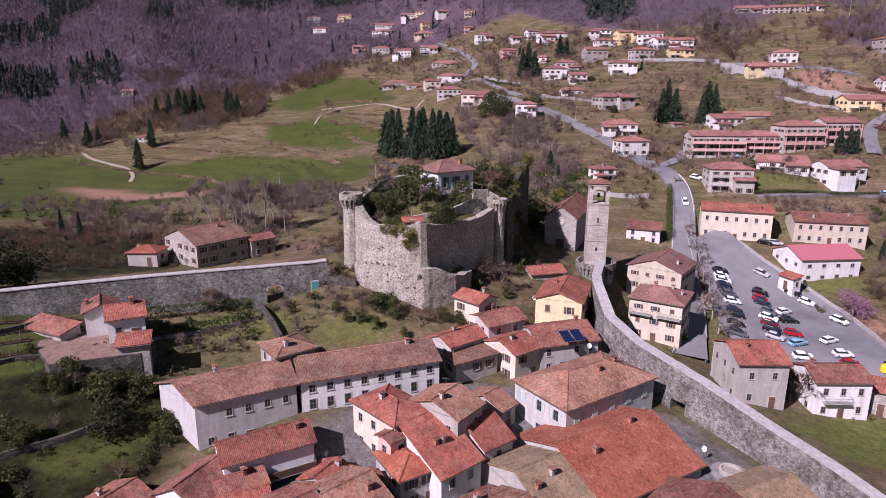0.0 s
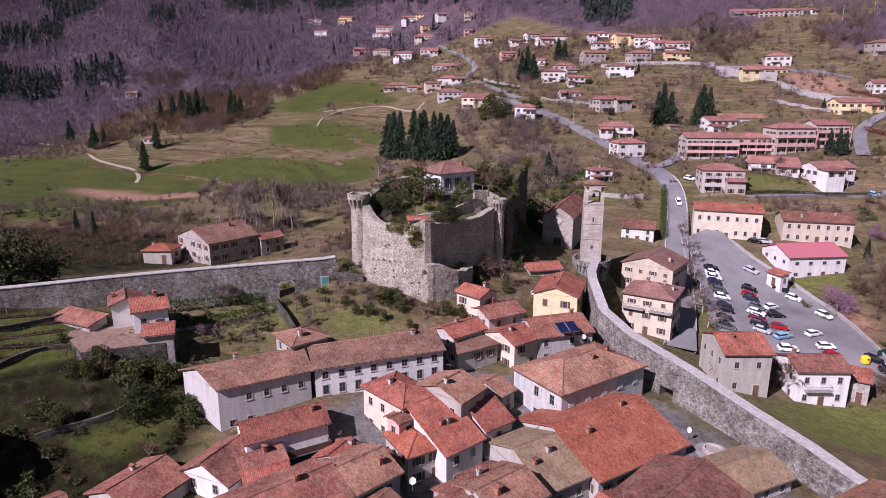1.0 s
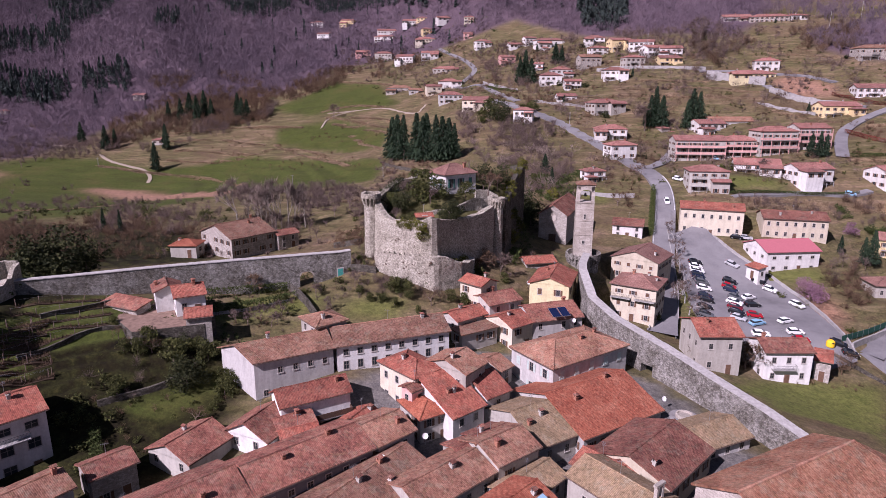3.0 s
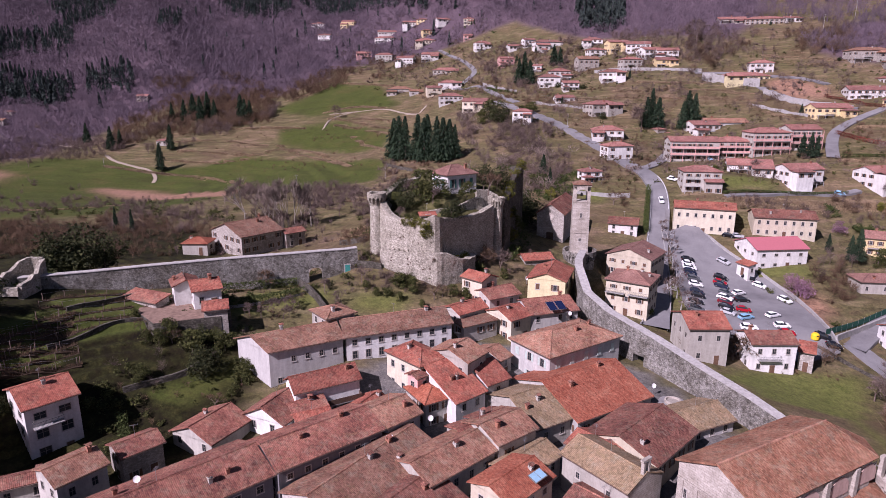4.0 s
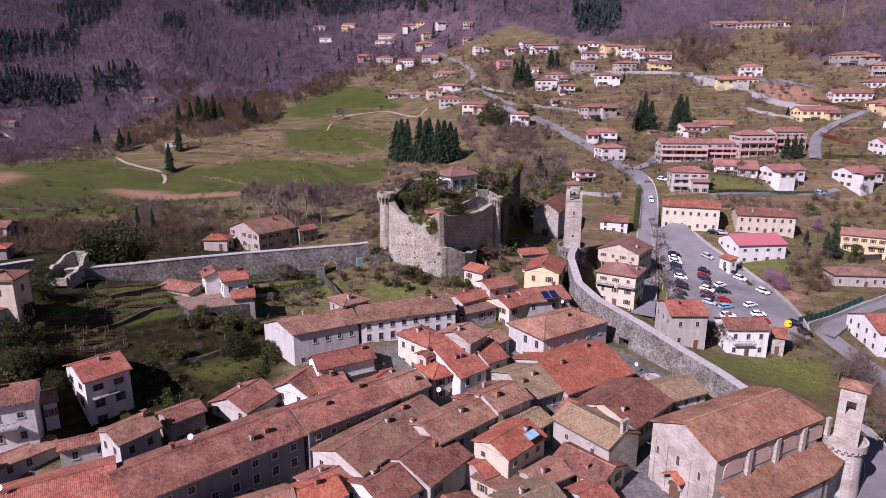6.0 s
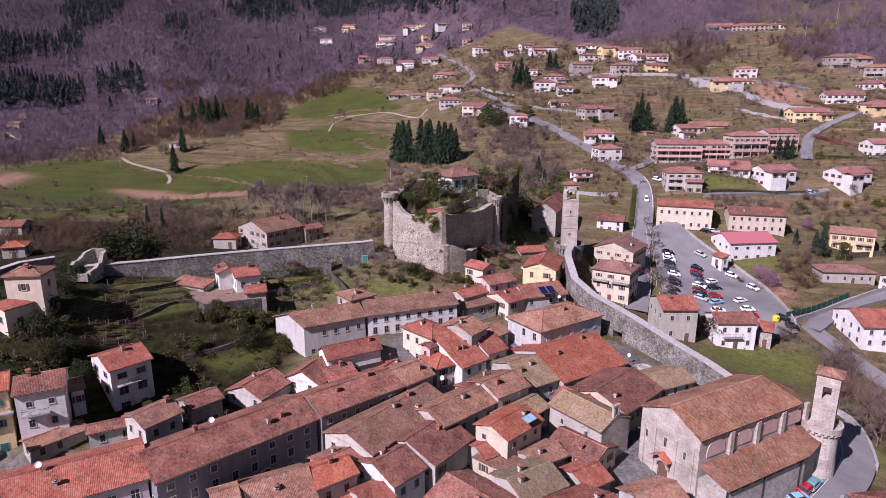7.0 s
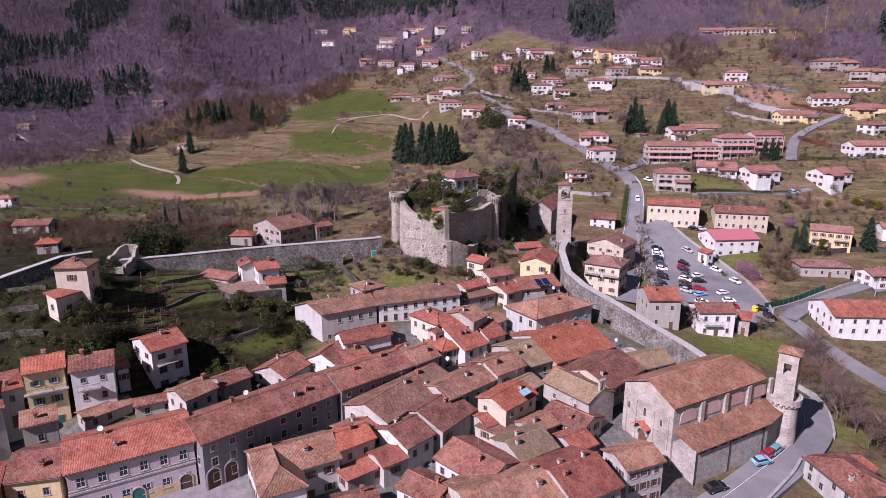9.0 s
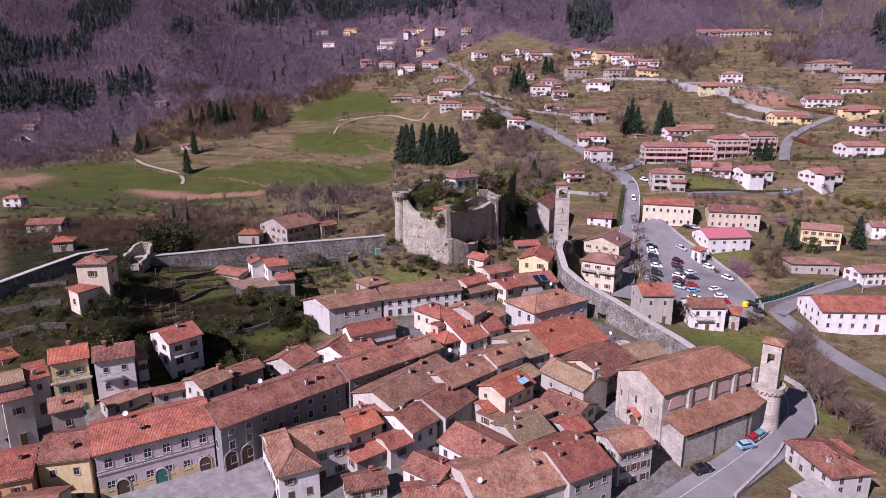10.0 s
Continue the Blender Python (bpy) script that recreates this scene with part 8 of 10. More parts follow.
def bare_template(seed, n, wide=0.36, sl=0.012):
    """Corners of a simple leafless tree, one high: a stem and n slender boughs and twigs."""
    rng = np.random.default_rng(seed)
    z = rng.uniform(0.25, 0.75, n)
    a = rng.uniform(0, 6.283, n)
    r0 = rng.uniform(0, 0.35, n) * wide
    base = np.stack([r0 * np.cos(a), r0 * np.sin(a), z], 1)
    up = rng.uniform(0.12, 0.34, n)
    out = rng.uniform(0.3, 1.0, n) * wide * 0.8
    a2 = a + rng.normal(size=n) * 0.5
    tip = base + np.stack([out * np.cos(a2), out * np.sin(a2), up], 1)
    tip[:, 2] = np.minimum(tip[:, 2], 1.0)
    stem = slivers(rng, np.array([[0, 0, 0.0]] * 2), np.array([[0, 0, 0.8]] * 2), 0.018)
    return np.concatenate([stem, slivers(rng, base, tip, sl)])


def crown_template(seed, n, wide=0.36, long_=0.2, width=0.016):
    """Corners of a distant leafless tree, one high: two stems and a rounded crown of short twigs."""
    rng = np.random.default_rng(seed)
    d = rng.normal(size=(n, 3))
    d /= np.linalg.norm(d, axis=1)[:, None]
    c = d * rng.uniform(0.3, 0.9, (n, 1)) * [wide, wide, 0.30] + [0, 0, 0.58]
    way = d * [0.8, 0.8, 0.3] + [0, 0, 0.7] + rng.normal(size=(n, 3)) * 0.3
    tip = c + way * long_ * rng.uniform(0.5, 1.2, (n, 1))
    foot = np.zeros((2, 3))
    top = np.stack([rng.normal(size=2) * wide * 0.3, rng.normal(size=2) * wide * 0.3, rng.uniform(0.7, 0.95, 2)], 1)
    return np.concatenate([slivers(rng, foot, top, 0.012), slivers(rng, c, tip, width)])


def conifer_template(seed, n, wide=0.2):
    rng = np.random.default_rng(seed)
    z = rng.uniform(0.06, 0.96, n)
    a = rng.uniform(0, 6.283, n)
    r = wide * (1 - z) ** 0.8 + 0.012
    base = np.stack([0 * z, 0 * z, z + 0.05], 1)
    tip = np.stack([r * np.cos(a), r * np.sin(a), z - 0.05], 1)
    return slivers(rng, base, tip, 0.05 + 0.05 * (1 - z))


def shrub_template(seed, n):
    rng = np.random.default_rng(seed)
    a, e = rng.uniform(0, 6.283, n), rng.uniform(0.15, 1.4, n)
    d = np.stack([np.cos(a) * np.cos(e), np.sin(a) * np.cos(e), np.sin(e)], 1)
    base = d * 0.15 * rng.uniform(0, 1, (n, 1))
    return slivers(rng, base, d * rng.uniform(0.5, 1.0, (n, 1)), 0.011)


def leaf_template(seed, n, leaf=0.16):
    """Corners of an evergreen bush, one high: small leaves in uneven lumps."""
    rng = np.random.default_rng(seed)
    c = np.stack([rng.normal(size=9) * 0.3, rng.normal(size=9) * 0.3, rng.uniform(0.15, 0.75, 9)], 1)
    d = rng.normal(size=(n, 3))
    d /= np.linalg.norm(d, axis=1)[:, None]
    v = leaf_cloud(rng, c[rng.integers(0, 9, n)] + d * 0.24 * rng.uniform(0.6, 1.0, (n, 1)), leaf, n)
    v[:, 2] = np.clip(v[:, 2], -0.05, 1.0)
    return v


def tussocks(line, half, h, per, seed):
    """Dry grass and weeds along a bank."""
    rng = np.random.default_rng(seed)
    ln = smooth_line(line, 1.0)
    n = int(len(ln) * per)
    c = ln[rng.integers(0, len(ln), n)] + rng.normal(size=(n, 2)) * half
    base = np.concatenate([c, ground_z(c[:, 0], c[:, 1])[:, None] - 0.2], 1)
    tip = base + np.stack([rng.normal(size=n) * 0.5, rng.normal(size=n) * 0.5, rng.uniform(0.4, 1.0, n) * h], 1)
    v = slivers(rng, base, tip, rng.uniform(0.07, 0.18, n))
    return tagged(new("dry_grass", tri_mesh("dry_grass", v, np.arange(len(v)).reshape(-1, 3), M["dead_grass"])), "dry straw-coloured grass along a terrace bank", "grass", kind="stuff")


def hedge(line, h, half, mat="hedge", label="clipped evergreen hedge", seed=3):
    """A hedge along a line of plan points."""
    ln = smooth_line(line, 0.5)
    rng = np.random.default_rng(seed)
    n = int(len(ln) * 70)
    c = ln[rng.integers(0, len(ln), n)]
    z = ground_z(c[:, 0], c[:, 1])
    side = rng.choice([0, 1, 2], n)
    off = rng.uniform(-half, half, (n, 2))
    zz = rng.uniform(0, h, n)
    top = side == 0
    zz[top] = h * rng.uniform(0.9, 1.05, top.sum())
    pts = np.stack([c[:, 0] + off[:, 0], c[:, 1] + off[:, 1], z + zz], 1)
    v = leaf_cloud(rng, pts, 0.28, n)
    ob = tagged(new("hedge", tri_mesh("hedge", v, np.arange(len(v)).reshape(-1, 3), M[mat])), label, "hedge")
    return ob

# ---- woods and trees ----
STANDS = []
STANDS.append([(-567.4, 773.9), (-507.5, 742.2), (-460.8, 790.5), (-424.7, 721.0), (-476.3, 709.3), (-494.0, 651.1)])
STANDS.append([(-496.3, 625.3), (-457.4, 651.0), (-386.5, 645.8), (-356.0, 587.9), (-415.5, 576.6), (-447.5, 549.0)])
STANDS.append([(-378.2, 655.7), (-343.5, 650.4), (-317.6, 640.2), (-310.2, 605.1), (-355.0, 611.3)])
STANDS.append([(-525.4, 850.5), (-524.3, 922.1), (-415.3, 847.2), (-402.6, 779.3), (-444.3, 771.4)])
STANDS.append([(-343.8, 756.7), (-348.4, 807.6), (-337.5, 828.0), (-316.5, 757.3), (-330.8, 730.5)])
STANDS.append([(-318.7, 906.2), (-233.1, 974.0), (-219.8, 927.8), (-227.3, 866.0), (-273.8, 859.4)])
STANDS.append([(-248.4, 1053.1), (-174.4, 1066.2), (60.4, 758.7), (36.9, 708.9), (-23.9, 746.0), (-119.6, 909.0), (-216.7, 978.3)])
STANDS.append([(128.7, 628.8), (146.5, 674.7), (168.6, 674.5), (174.9, 622.9), (157.4, 546.9), (138.2, 536.8), (124.7, 575.2)])
STANDS.append([(309.7, 544.5), (345.7, 591.0), (369.7, 583.6), (331.4, 510.6), (307.0, 513.0)])
STANDS.append([(335.2, 445.4), (354.3, 462.0), (375.1, 465.7), (323.7, 387.7), (311.1, 402.4)])
BANKS = []
BANKS.append([(122.4, 323.3), (95.8, 331.2)])
BANKS.append([(-259.1, 285.1), (-188.0, 244.9), (-150.4, 258.7)])
BANKS.append([(-192.4, 412.6), (-160.5, 407.7), (-139.1, 409.1)])
BANKS.append([(-27.2, 224.4), (-41.0, 225.9)])
BANKS.append([(100.4, 351.1), (132.9, 346.8)])
BANKS.append([(180.2, 327.8), (195.9, 302.7)])
BANKS.append([(208.5, 289.7), (222.5, 281.0), (239.9, 275.2)])
BANKS.append([(127.2, 396.2), (162.3, 379.2)])
BANKS.append([(-204.2, 446.8), (-181.8, 449.6), (-152.1, 443.0), (-131.3, 432.7)])
BANKS.append([(-193.4, 429.0), (-166.2, 427.7), (-136.2, 415.4)])
BANKS.append([(-136.3, 415.3), (-112.1, 426.8), (-80.7, 396.7), (-57.0, 338.9)])
BANKS.append([(-121.7, 429.8), (-88.9, 395.1), (-67.0, 357.8)])
BANKS.append([(-67.5, 429.7), (-46.0, 386.3), (-35.8, 356.9)])
BANKS.append([(-91.5, 472.8), (-70.8, 460.3), (-40.6, 432.8)])
BANKS.append([(-84.7, 458.4), (-59.5, 441.1), (-35.0, 412.8)])
BANKS.append([(-98.5, 487.1), (-74.6, 495.7), (-48.2, 478.2)])
BANKS.append([(-144.8, 471.7), (-108.7, 459.1)])
BANKS.append([(-71.3, 465.5), (-46.5, 452.7), (-34.1, 438.4)])
BANKS.append([(108.4, 385.6), (141.6, 375.9), (185.6, 358.7)])
BANKS.append([(106.1, 375.8), (137.2, 361.5), (185.0, 347.9)])
BANKS.append([(105.2, 206.3), (138.0, 212.8), (197.3, 208.1)])
BANKS.append([(108.0, 203.3), (155.1, 210.0), (194.7, 204.0)])
BANKS.append([(214.8, 411.2), (229.8, 398.5), (258.2, 383.1)])
BANKS.append([(212.5, 395.9), (241.7, 381.0)])
BANKS.append([(171.3, 243.0), (214.9, 236.3)])
BANKS.append([(169.3, 238.7), (211.6, 231.1)])
BANKS.append([(-208.3, 472.5), (-170.1, 475.0), (-128.9, 465.1)])
BANKS.append([(-95.2, 579.2), (-35.8, 529.4), (-14.0, 474.9)])
BANKS.append([(-234.4, 399.7), (-153.2, 383.0), (-115.0, 331.3)])
BANKS.append([(-140.2, 545.7), (-106.5, 577.5)])
BANKS.append([(-32.8, 171.3), (-20.6, 174.2)])
BANKS.append([(-36.1, 161.4), (-20.1, 164.7)])
GREEN = []
GREEN.append(([(-128.7, 96.3), (-94.3, 88.2), (-81.2, 60.5), (-103.9, 58.6)], 24, 1.4))
GREEN.append(([(-80.8, 94.5), (-70.5, 104.9), (-60.9, 89.2), (-59.0, 82.4), (-71.6, 74.3)], 30, 0.6))
GREEN.append(([(-63.8, 70.7), (-39.2, 84.4), (-37.0, 72.2), (-55.1, 59.0)], 20, 1.3))
GREEN.append(([(-104.9, 60.6), (-92.1, 60.5), (-81.2, 60.5), (-80.4, 55.8), (-89.3, 54.4), (-101.0, 53.5)], 22, 2.2))
GREEN.append(([(-76.1, 62.9), (-71.4, 59.8), (-66.0, 54.8), (-71.1, 52.8)], 12, 2.6))
GREEN.append(([(-14.7, 133.0), (7.2, 131.2), (8.1, 118.0), (-13.1, 111.0)], 7, 2.6))
GREEN.append(([(18.6, 179.4), (27.0, 192.2), (21.1, 139.5), (15.0, 133.8)], 10, 3))
GREEN.append(([(-84.5, 68.0), (-81.4, 69.5), (-76.0, 57.8), (-79.5, 56.2)], 7, 3))
GREEN.append(([(-65.0, 72.2), (-57.9, 78.0), (-51.2, 56.7), (-59.0, 55.8)], 14, 2.2))
GREEN.append(([(-62.7, 100.8), (-43.6, 110.1), (-38.8, 86.4), (-55.8, 81.1)], 16, 2))
GREEN.append(([(-48.0, 84.5), (-38.3, 88.5), (-37.9, 77.3), (-46.1, 75.7)], 9, 2.2))
GREEN.append(([(-95.5, 67.0), (-85.1, 69.7), (-79.3, 58.8), (-91.1, 58.1)], 11, 2.4))
GREEN.append(([(-123.5, 88.8), (-99.0, 78.3), (-91.2, 58.5), (-104.0, 59.1)], 16, 2.2))
GREEN.append(([(-44.2, 113.2), (-21.8, 139.3), (-13.6, 126.6), (-32.0, 98.7)], 18, 2))
GREEN.append(([(-24.4, 277.6), (-2.3, 272.5), (-1.3, 174.7), (-15.0, 176.1)], 400, 2))
GREEN.append(([(25.4, 268.4), (58.4, 248.1), (49.5, 215.0), (22.3, 207.0)], 16, 3))
GREEN.append(([(-32.1, 217.8), (-19.3, 171.1), (-18.9, 140.9), (-30.9, 152.7)], 18, 2.2))
GREEN.append(([(110.6, 528.0), (323.0, 406.3), (200.7, 213.6), (70.9, 227.7), (39.2, 341.7)], 330, 2.2))
GREEN.append(([(-151.2, 891.3), (69.9, 638.7), (67.1, 378.7), (-69.1, 491.3)], 420, 2.5))
GREEN.append(([(9.7, 139.2), (39.2, 148.3), (33.8, 111.3), (11.2, 112.8)], 40, 1.6))
GREEN.append(([(-126.5, 221.7), (-87.6, 227.3), (-74.0, 183.4), (-108.4, 181.5)], 60, 3))
GREEN.append(([(-108.2, 128.6), (-101.5, 130.1), (-86.5, 97.1), (-88.9, 89.2)], 10, 3))
GREEN.append(([(-259.1, 285.1), (-92.6, 246.3), (-66.1, 143.9), (-147.7, 124.1)], 130, 2.5))
GREEN.append(([(96.3, 165.3), (134.6, 170.1), (120.9, 136.3), (95.9, 122.1)], 60, 2))
GREEN.append(([(146.2, 219.1), (198.1, 209.5), (186.2, 189.0), (141.2, 192.1)], 50, 3.2))
GREEN.append(([(101.1, 108.4), (103.9, 102.4), (87.3, 47.2), (79.3, 34.5), (84.7, 69.7)], 60, 2))
SCRUB = []
SCRUB.append(([(-115.0, 331.3), (-76.6, 284.1), (-33.3, 269.2), (-24.6, 165.9), (-36.7, 166.0), (-66.3, 180.7), (-81.5, 194.1)], 27, 5))
SCRUB.append(([(-193.2, 189.9), (-166.3, 193.1), (-129.8, 210.4), (-78.7, 183.7), (-70.4, 160.4), (-96.8, 132.1), (-135.1, 139.8), (-153.7, 132.8)], 20.25, 4.5))
SCRUB.append(([(-263.6, 464.9), (-242.5, 524.1), (-182.3, 518.9), (-142.4, 529.7), (-140.2, 472.8), (-173.3, 452.5), (-203.5, 419.3), (-237.1, 415.4)], 20, 8))
SCRUB.append(([(-156.9, 598.5), (-117.1, 651.7), (-88.3, 620.3), (-105.1, 567.6), (-134.0, 541.9)], 20, 8))
SCRUB.append(([(11.4, 384.2), (39.8, 346.8), (66.9, 310.6), (53.9, 239.5), (35.9, 231.6), (14.1, 286.1), (2.5, 348.9)], 19, 6))
SCRUB.append(([(70.9, 227.7), (76.5, 222.9), (73.7, 207.2), (65.4, 204.7)], 13.5, 4))
SCRUB.append(([(121.9, 172.4), (134.6, 170.1), (129.3, 159.0), (112.3, 149.6)], 12.5, 6))
SCRUB.append(([(90.0, 92.5), (93.1, 86.5), (91.2, 68.7), (85.5, 44.6), (84.5, 36.7), (81.2, 41.9), (79.2, 58.4), (80.8, 74.5)], 14, 7))
SCRUB.append(([(107.4, 208.9), (158.0, 215.9), (198.1, 209.5), (189.6, 195.7), (151.5, 202.6), (107.4, 201.8)], 27, 3.5))
SCRUB.append(([(-92.8, 724.6), (-43.0, 693.3), (-15.3, 589.9), (-47.5, 548.8), (-85.5, 595.5), (-122.7, 691.1)], 45, 7))
SCRUB.append(([(30.4, 583.6), (116.7, 561.8), (97.7, 434.4), (46.1, 407.0), (31.2, 503.9)], 60, 7))
SCRUB.append(([(181.1, 462.1), (222.4, 440.2), (188.2, 395.8), (159.7, 396.2)], 30, 7))
SCRUB.append(([(255.8, 446.0), (292.7, 448.5), (259.8, 393.6), (239.5, 393.4)], 22.5, 8))
SCRUB.append(([(104.6, 386.6), (159.0, 369.8), (202.2, 345.2), (182.5, 309.7), (110.6, 332.4)], 90, 4))
SCRUB.append(([(-288.0, 339.0), (-253.9, 371.9), (-180.4, 328.7), (-107.6, 257.5), (-83.1, 200.0), (-141.6, 182.8), (-206.0, 208.5)], 63, 4))
SCRUB.append(([(-82.2, 60.0), (-83.3, 68.6), (-80.3, 66.0), (-79.3, 58.8)], 6.3, 4))
SCRUB.append(([(-64.9, 78.3), (-48.5, 86.7), (-39.5, 86.3), (-43.8, 78.2), (-59.0, 72.2)], 18, 3))
SCRUB.append(([(90.9, 115.3), (93.7, 109.6), (88.7, 102.9), (82.6, 104.8)], 13.5, 5))
SCRUB.append(([(-40.8, 135.8), (-21.8, 139.3), (1.4, 128.2), (-2.6, 117.0), (-19.9, 110.9), (-33.5, 110.1)], 13.5, 3))
SCRUB.append(([(69.4, 305.4), (106.6, 317.6), (96.0, 247.9), (70.9, 227.7), (54.9, 229.8)], 31.5, 3))
SCRUB.append(([(123.4, 381.6), (205.1, 343.7), (168.5, 237.3), (119.8, 220.5), (106.3, 281.3)], 58.5, 3.5))
SCRUB.append(([(218.2, 348.2), (286.0, 347.5), (203.2, 217.7), (162.9, 226.1)], 49.5, 3.5))
SCRUB.append(([(-181.4, 876.2), (-61.8, 789.7), (46.7, 655.8), (44.8, 487.7), (-14.0, 474.9), (-83.4, 575.7)], 58.5, 4.5))
SCRUB.append(([(38.2, 617.6), (129.7, 477.9), (93.6, 321.1), (48.8, 330.2), (23.4, 454.2)], 49.5, 4.5))
SCRUB.append(([(134.2, 497.2), (183.0, 440.5), (264.5, 474.6), (303.0, 459.5), (235.0, 338.8), (152.6, 350.6), (110.6, 395.5)], 49.5, 4.5))
SCRUB.append(([(-190.9, 478.8), (-45.8, 442.7), (-37.1, 320.9), (-159.0, 402.8)], 90, 2.5))
SCRUB.append(([(28.5, 268.1), (40.1, 263.7), (52.2, 230.4), (47.9, 213.8), (33.1, 221.1), (24.6, 230.0)], 6.3, 3.5))
SCRUB.append(([(-37.6, 173.8), (-25.7, 165.8), (-21.8, 139.3), (-32.2, 144.7)], 5.4, 3))
SCRUB.append(([(-28.3, 126.4), (4.7, 121.5), (2.5, 112.0), (-19.7, 107.8)], 6.3, 2.5))
SCRUB.append(([(-72.0, 104.4), (-37.5, 114.3), (-29.2, 102.4), (-41.0, 95.3), (-59.0, 82.4)], 13.5, 2))
SCRUB.append(([(11.6, 139.0), (30.9, 148.8), (31.6, 129.0), (15.5, 120.6)], 9.9, 2.2))
SCRUB.append(([(60.7, 260.2), (85.3, 251.2), (79.4, 218.8), (55.4, 218.5)], 18, 2.5))
SCRUB.append(([(-107.4, 78.0), (-85.8, 71.4), (-80.1, 60.5), (-95.5, 57.2)], 9.9, 2.5))
SCRUB.append(([(70.5, 100.7), (91.6, 112.8), (92.0, 102.9)], 18, 2))
SCRUB.append(([(-409.4, 514.0), (-323.3, 547.8), (-249.3, 443.6), (-296.9, 406.1), (-323.7, 382.4)], 40.5, 5))
SCRUB.append(([(85.7, 213.6), (109.1, 206.4), (157.3, 214.4), (188.8, 193.7), (150.7, 136.5), (115.9, 155.1), (105.1, 188.2)], 67.5, 3.5))
SCRUB.append(([(105.8, 119.1), (123.1, 95.5), (92.6, 53.1), (95.5, 90.6)], 54, 3))
SCRUB.append(([(25.3, 153.1), (33.4, 144.9), (31.8, 110.2), (14.7, 112.5), (8.6, 124.7)], 27, 2))
SCRUB.append(([(-84.0, 149.8), (-44.1, 157.0), (-31.4, 157.3), (-37.0, 169.2), (-72.7, 169.4), (-85.4, 154.2)], 18, 3))
SCRUB.append(([(113.7, 162.0), (132.2, 167.8), (122.6, 147.2), (110.2, 143.2)], 12, 5))
SCRUB.append(([(57.5, 118.8), (72.1, 115.9), (67.3, 105.8), (54.8, 104.8)], 8, 4))
SCRUB.append(([(-128.7, 96.3), (-94.3, 88.2), (-81.2, 60.5), (-103.9, 58.6)], 16, 2.2))
SCRUB.append(([(-64.2, 100.4), (-37.5, 114.3), (-32.0, 98.7), (-39.5, 86.3), (-57.2, 80.7)], 15, 1.8))
SCRUB.append(([(-63.8, 70.7), (-39.2, 84.4), (-37.0, 72.2), (-55.1, 59.0)], 14, 1.8))
SCRUB.append(([(-40.8, 135.8), (-17.7, 136.1), (-19.6, 106.1), (-34.9, 96.6)], 14, 2.2))
SCRUB.append(([(-297.1, 538.3), (-266.6, 590.7), (-203.8, 596.6), (-154.9, 588.7), (-141.3, 477.9), (-168.7, 470.1), (-211.6, 454.9), (-245.2, 434.3)], 17, 8))
SCRUB.append(([(-359.9, 437.5), (-322.5, 467.4), (-261.5, 460.3), (-242.7, 418.5), (-283.1, 396.5), (-312.6, 365.3)], 17, 6))
SCRUB.append(([(-159.2, 556.7), (-115.0, 636.9), (-88.3, 620.3), (-94.0, 569.3), (-132.1, 532.0)], 17, 7))
SCRUB.append(([(13.8, 348.7), (38.2, 331.6), (61.2, 288.3), (53.1, 234.9), (28.7, 241.9), (14.1, 286.1)], 15, 4.5))
SCRUB.append(([(-38.2, 336.2), (1.2, 287.9), (-2.7, 237.5), (-22.1, 230.8)], 14, 3))
SCRUB.append(([(107.4, 208.9), (198.1, 209.5), (188.8, 193.7), (148.6, 196.7), (109.0, 199.2)], 14, 3.5))
SCRUB.append(([(-199.2, 198.6), (-126.9, 203.3), (-76.9, 185.8), (-69.2, 155.9), (-96.8, 132.1), (-147.7, 124.1)], 16, 4))
SCRUB.append(([(140.9, 526.0), (215.9, 469.7), (207.7, 414.4), (166.0, 415.1), (123.0, 448.9)], 17, 7))
SCRUB.append(([(243.0, 446.9), (288.0, 439.8), (263.5, 385.7), (235.1, 401.3)], 17, 7))
SCRUB.append(([(-136.3, 225.7), (-88.6, 220.6), (-76.9, 185.8), (-94.1, 180.4), (-118.7, 183.7)], 16, 5))
SCRUB.append(([(141.5, 214.4), (199.0, 211.0), (186.2, 189.0), (142.0, 183.9)], 22, 4.5))
SCRUB.append(([(100.7, 108.7), (105.7, 106.9), (98.9, 88.1), (87.0, 56.0), (83.7, 37.1), (78.7, 34.9), (84.0, 66.3), (91.6, 89.5)], 11, 8))
SCRUB.append(([(-297.4, 627.1), (-194.6, 656.3), (-145.8, 497.6), (-168.7, 470.1), (-249.0, 526.9)], 20, 9))
SCRUB.append(([(-38.2, 336.2), (-25.7, 305.2), (-23.5, 166.0), (-31.5, 182.5)], 14, 4))
TREES = []
TREES.append(('conifer', -29.5, 326.3, 24.1))
TREES.append(('conifer', -26.4, 320.4, 25.5))
TREES.append(('conifer', -22.6, 314.7, 24.4))
TREES.append(('conifer', -15.5, 308.9, 25.8))
TREES.append(('conifer', -12.0, 302.9, 24.4))
TREES.append(('conifer', -5.3, 295.5, 24.2))
TREES.append(('conifer', -2.0, 294.0, 23.1))
TREES.append(('conifer', 1.3, 294.1, 21.5))
TREES.append(('conifer', 4.0, 294.1, 18.2))
TREES.append(('conifer', -10.4, 313.7, 23.3))
TREES.append(('conifer', -193.6, 395.2, 19.4))
TREES.append(('conifer', -201.1, 431.4, 19.0))
TREES.append(('conifer', -246.0, 434.0, 18.2))
TREES.append(('conifer', -242.7, 441.2, 13.8))
TREES.append(('conifer', 115.9, 330.8, 20.9))
TREES.append(('conifer', 111.9, 326.7, 17.8))
TREES.append(('conifer', 117.8, 324.9, 17.8))
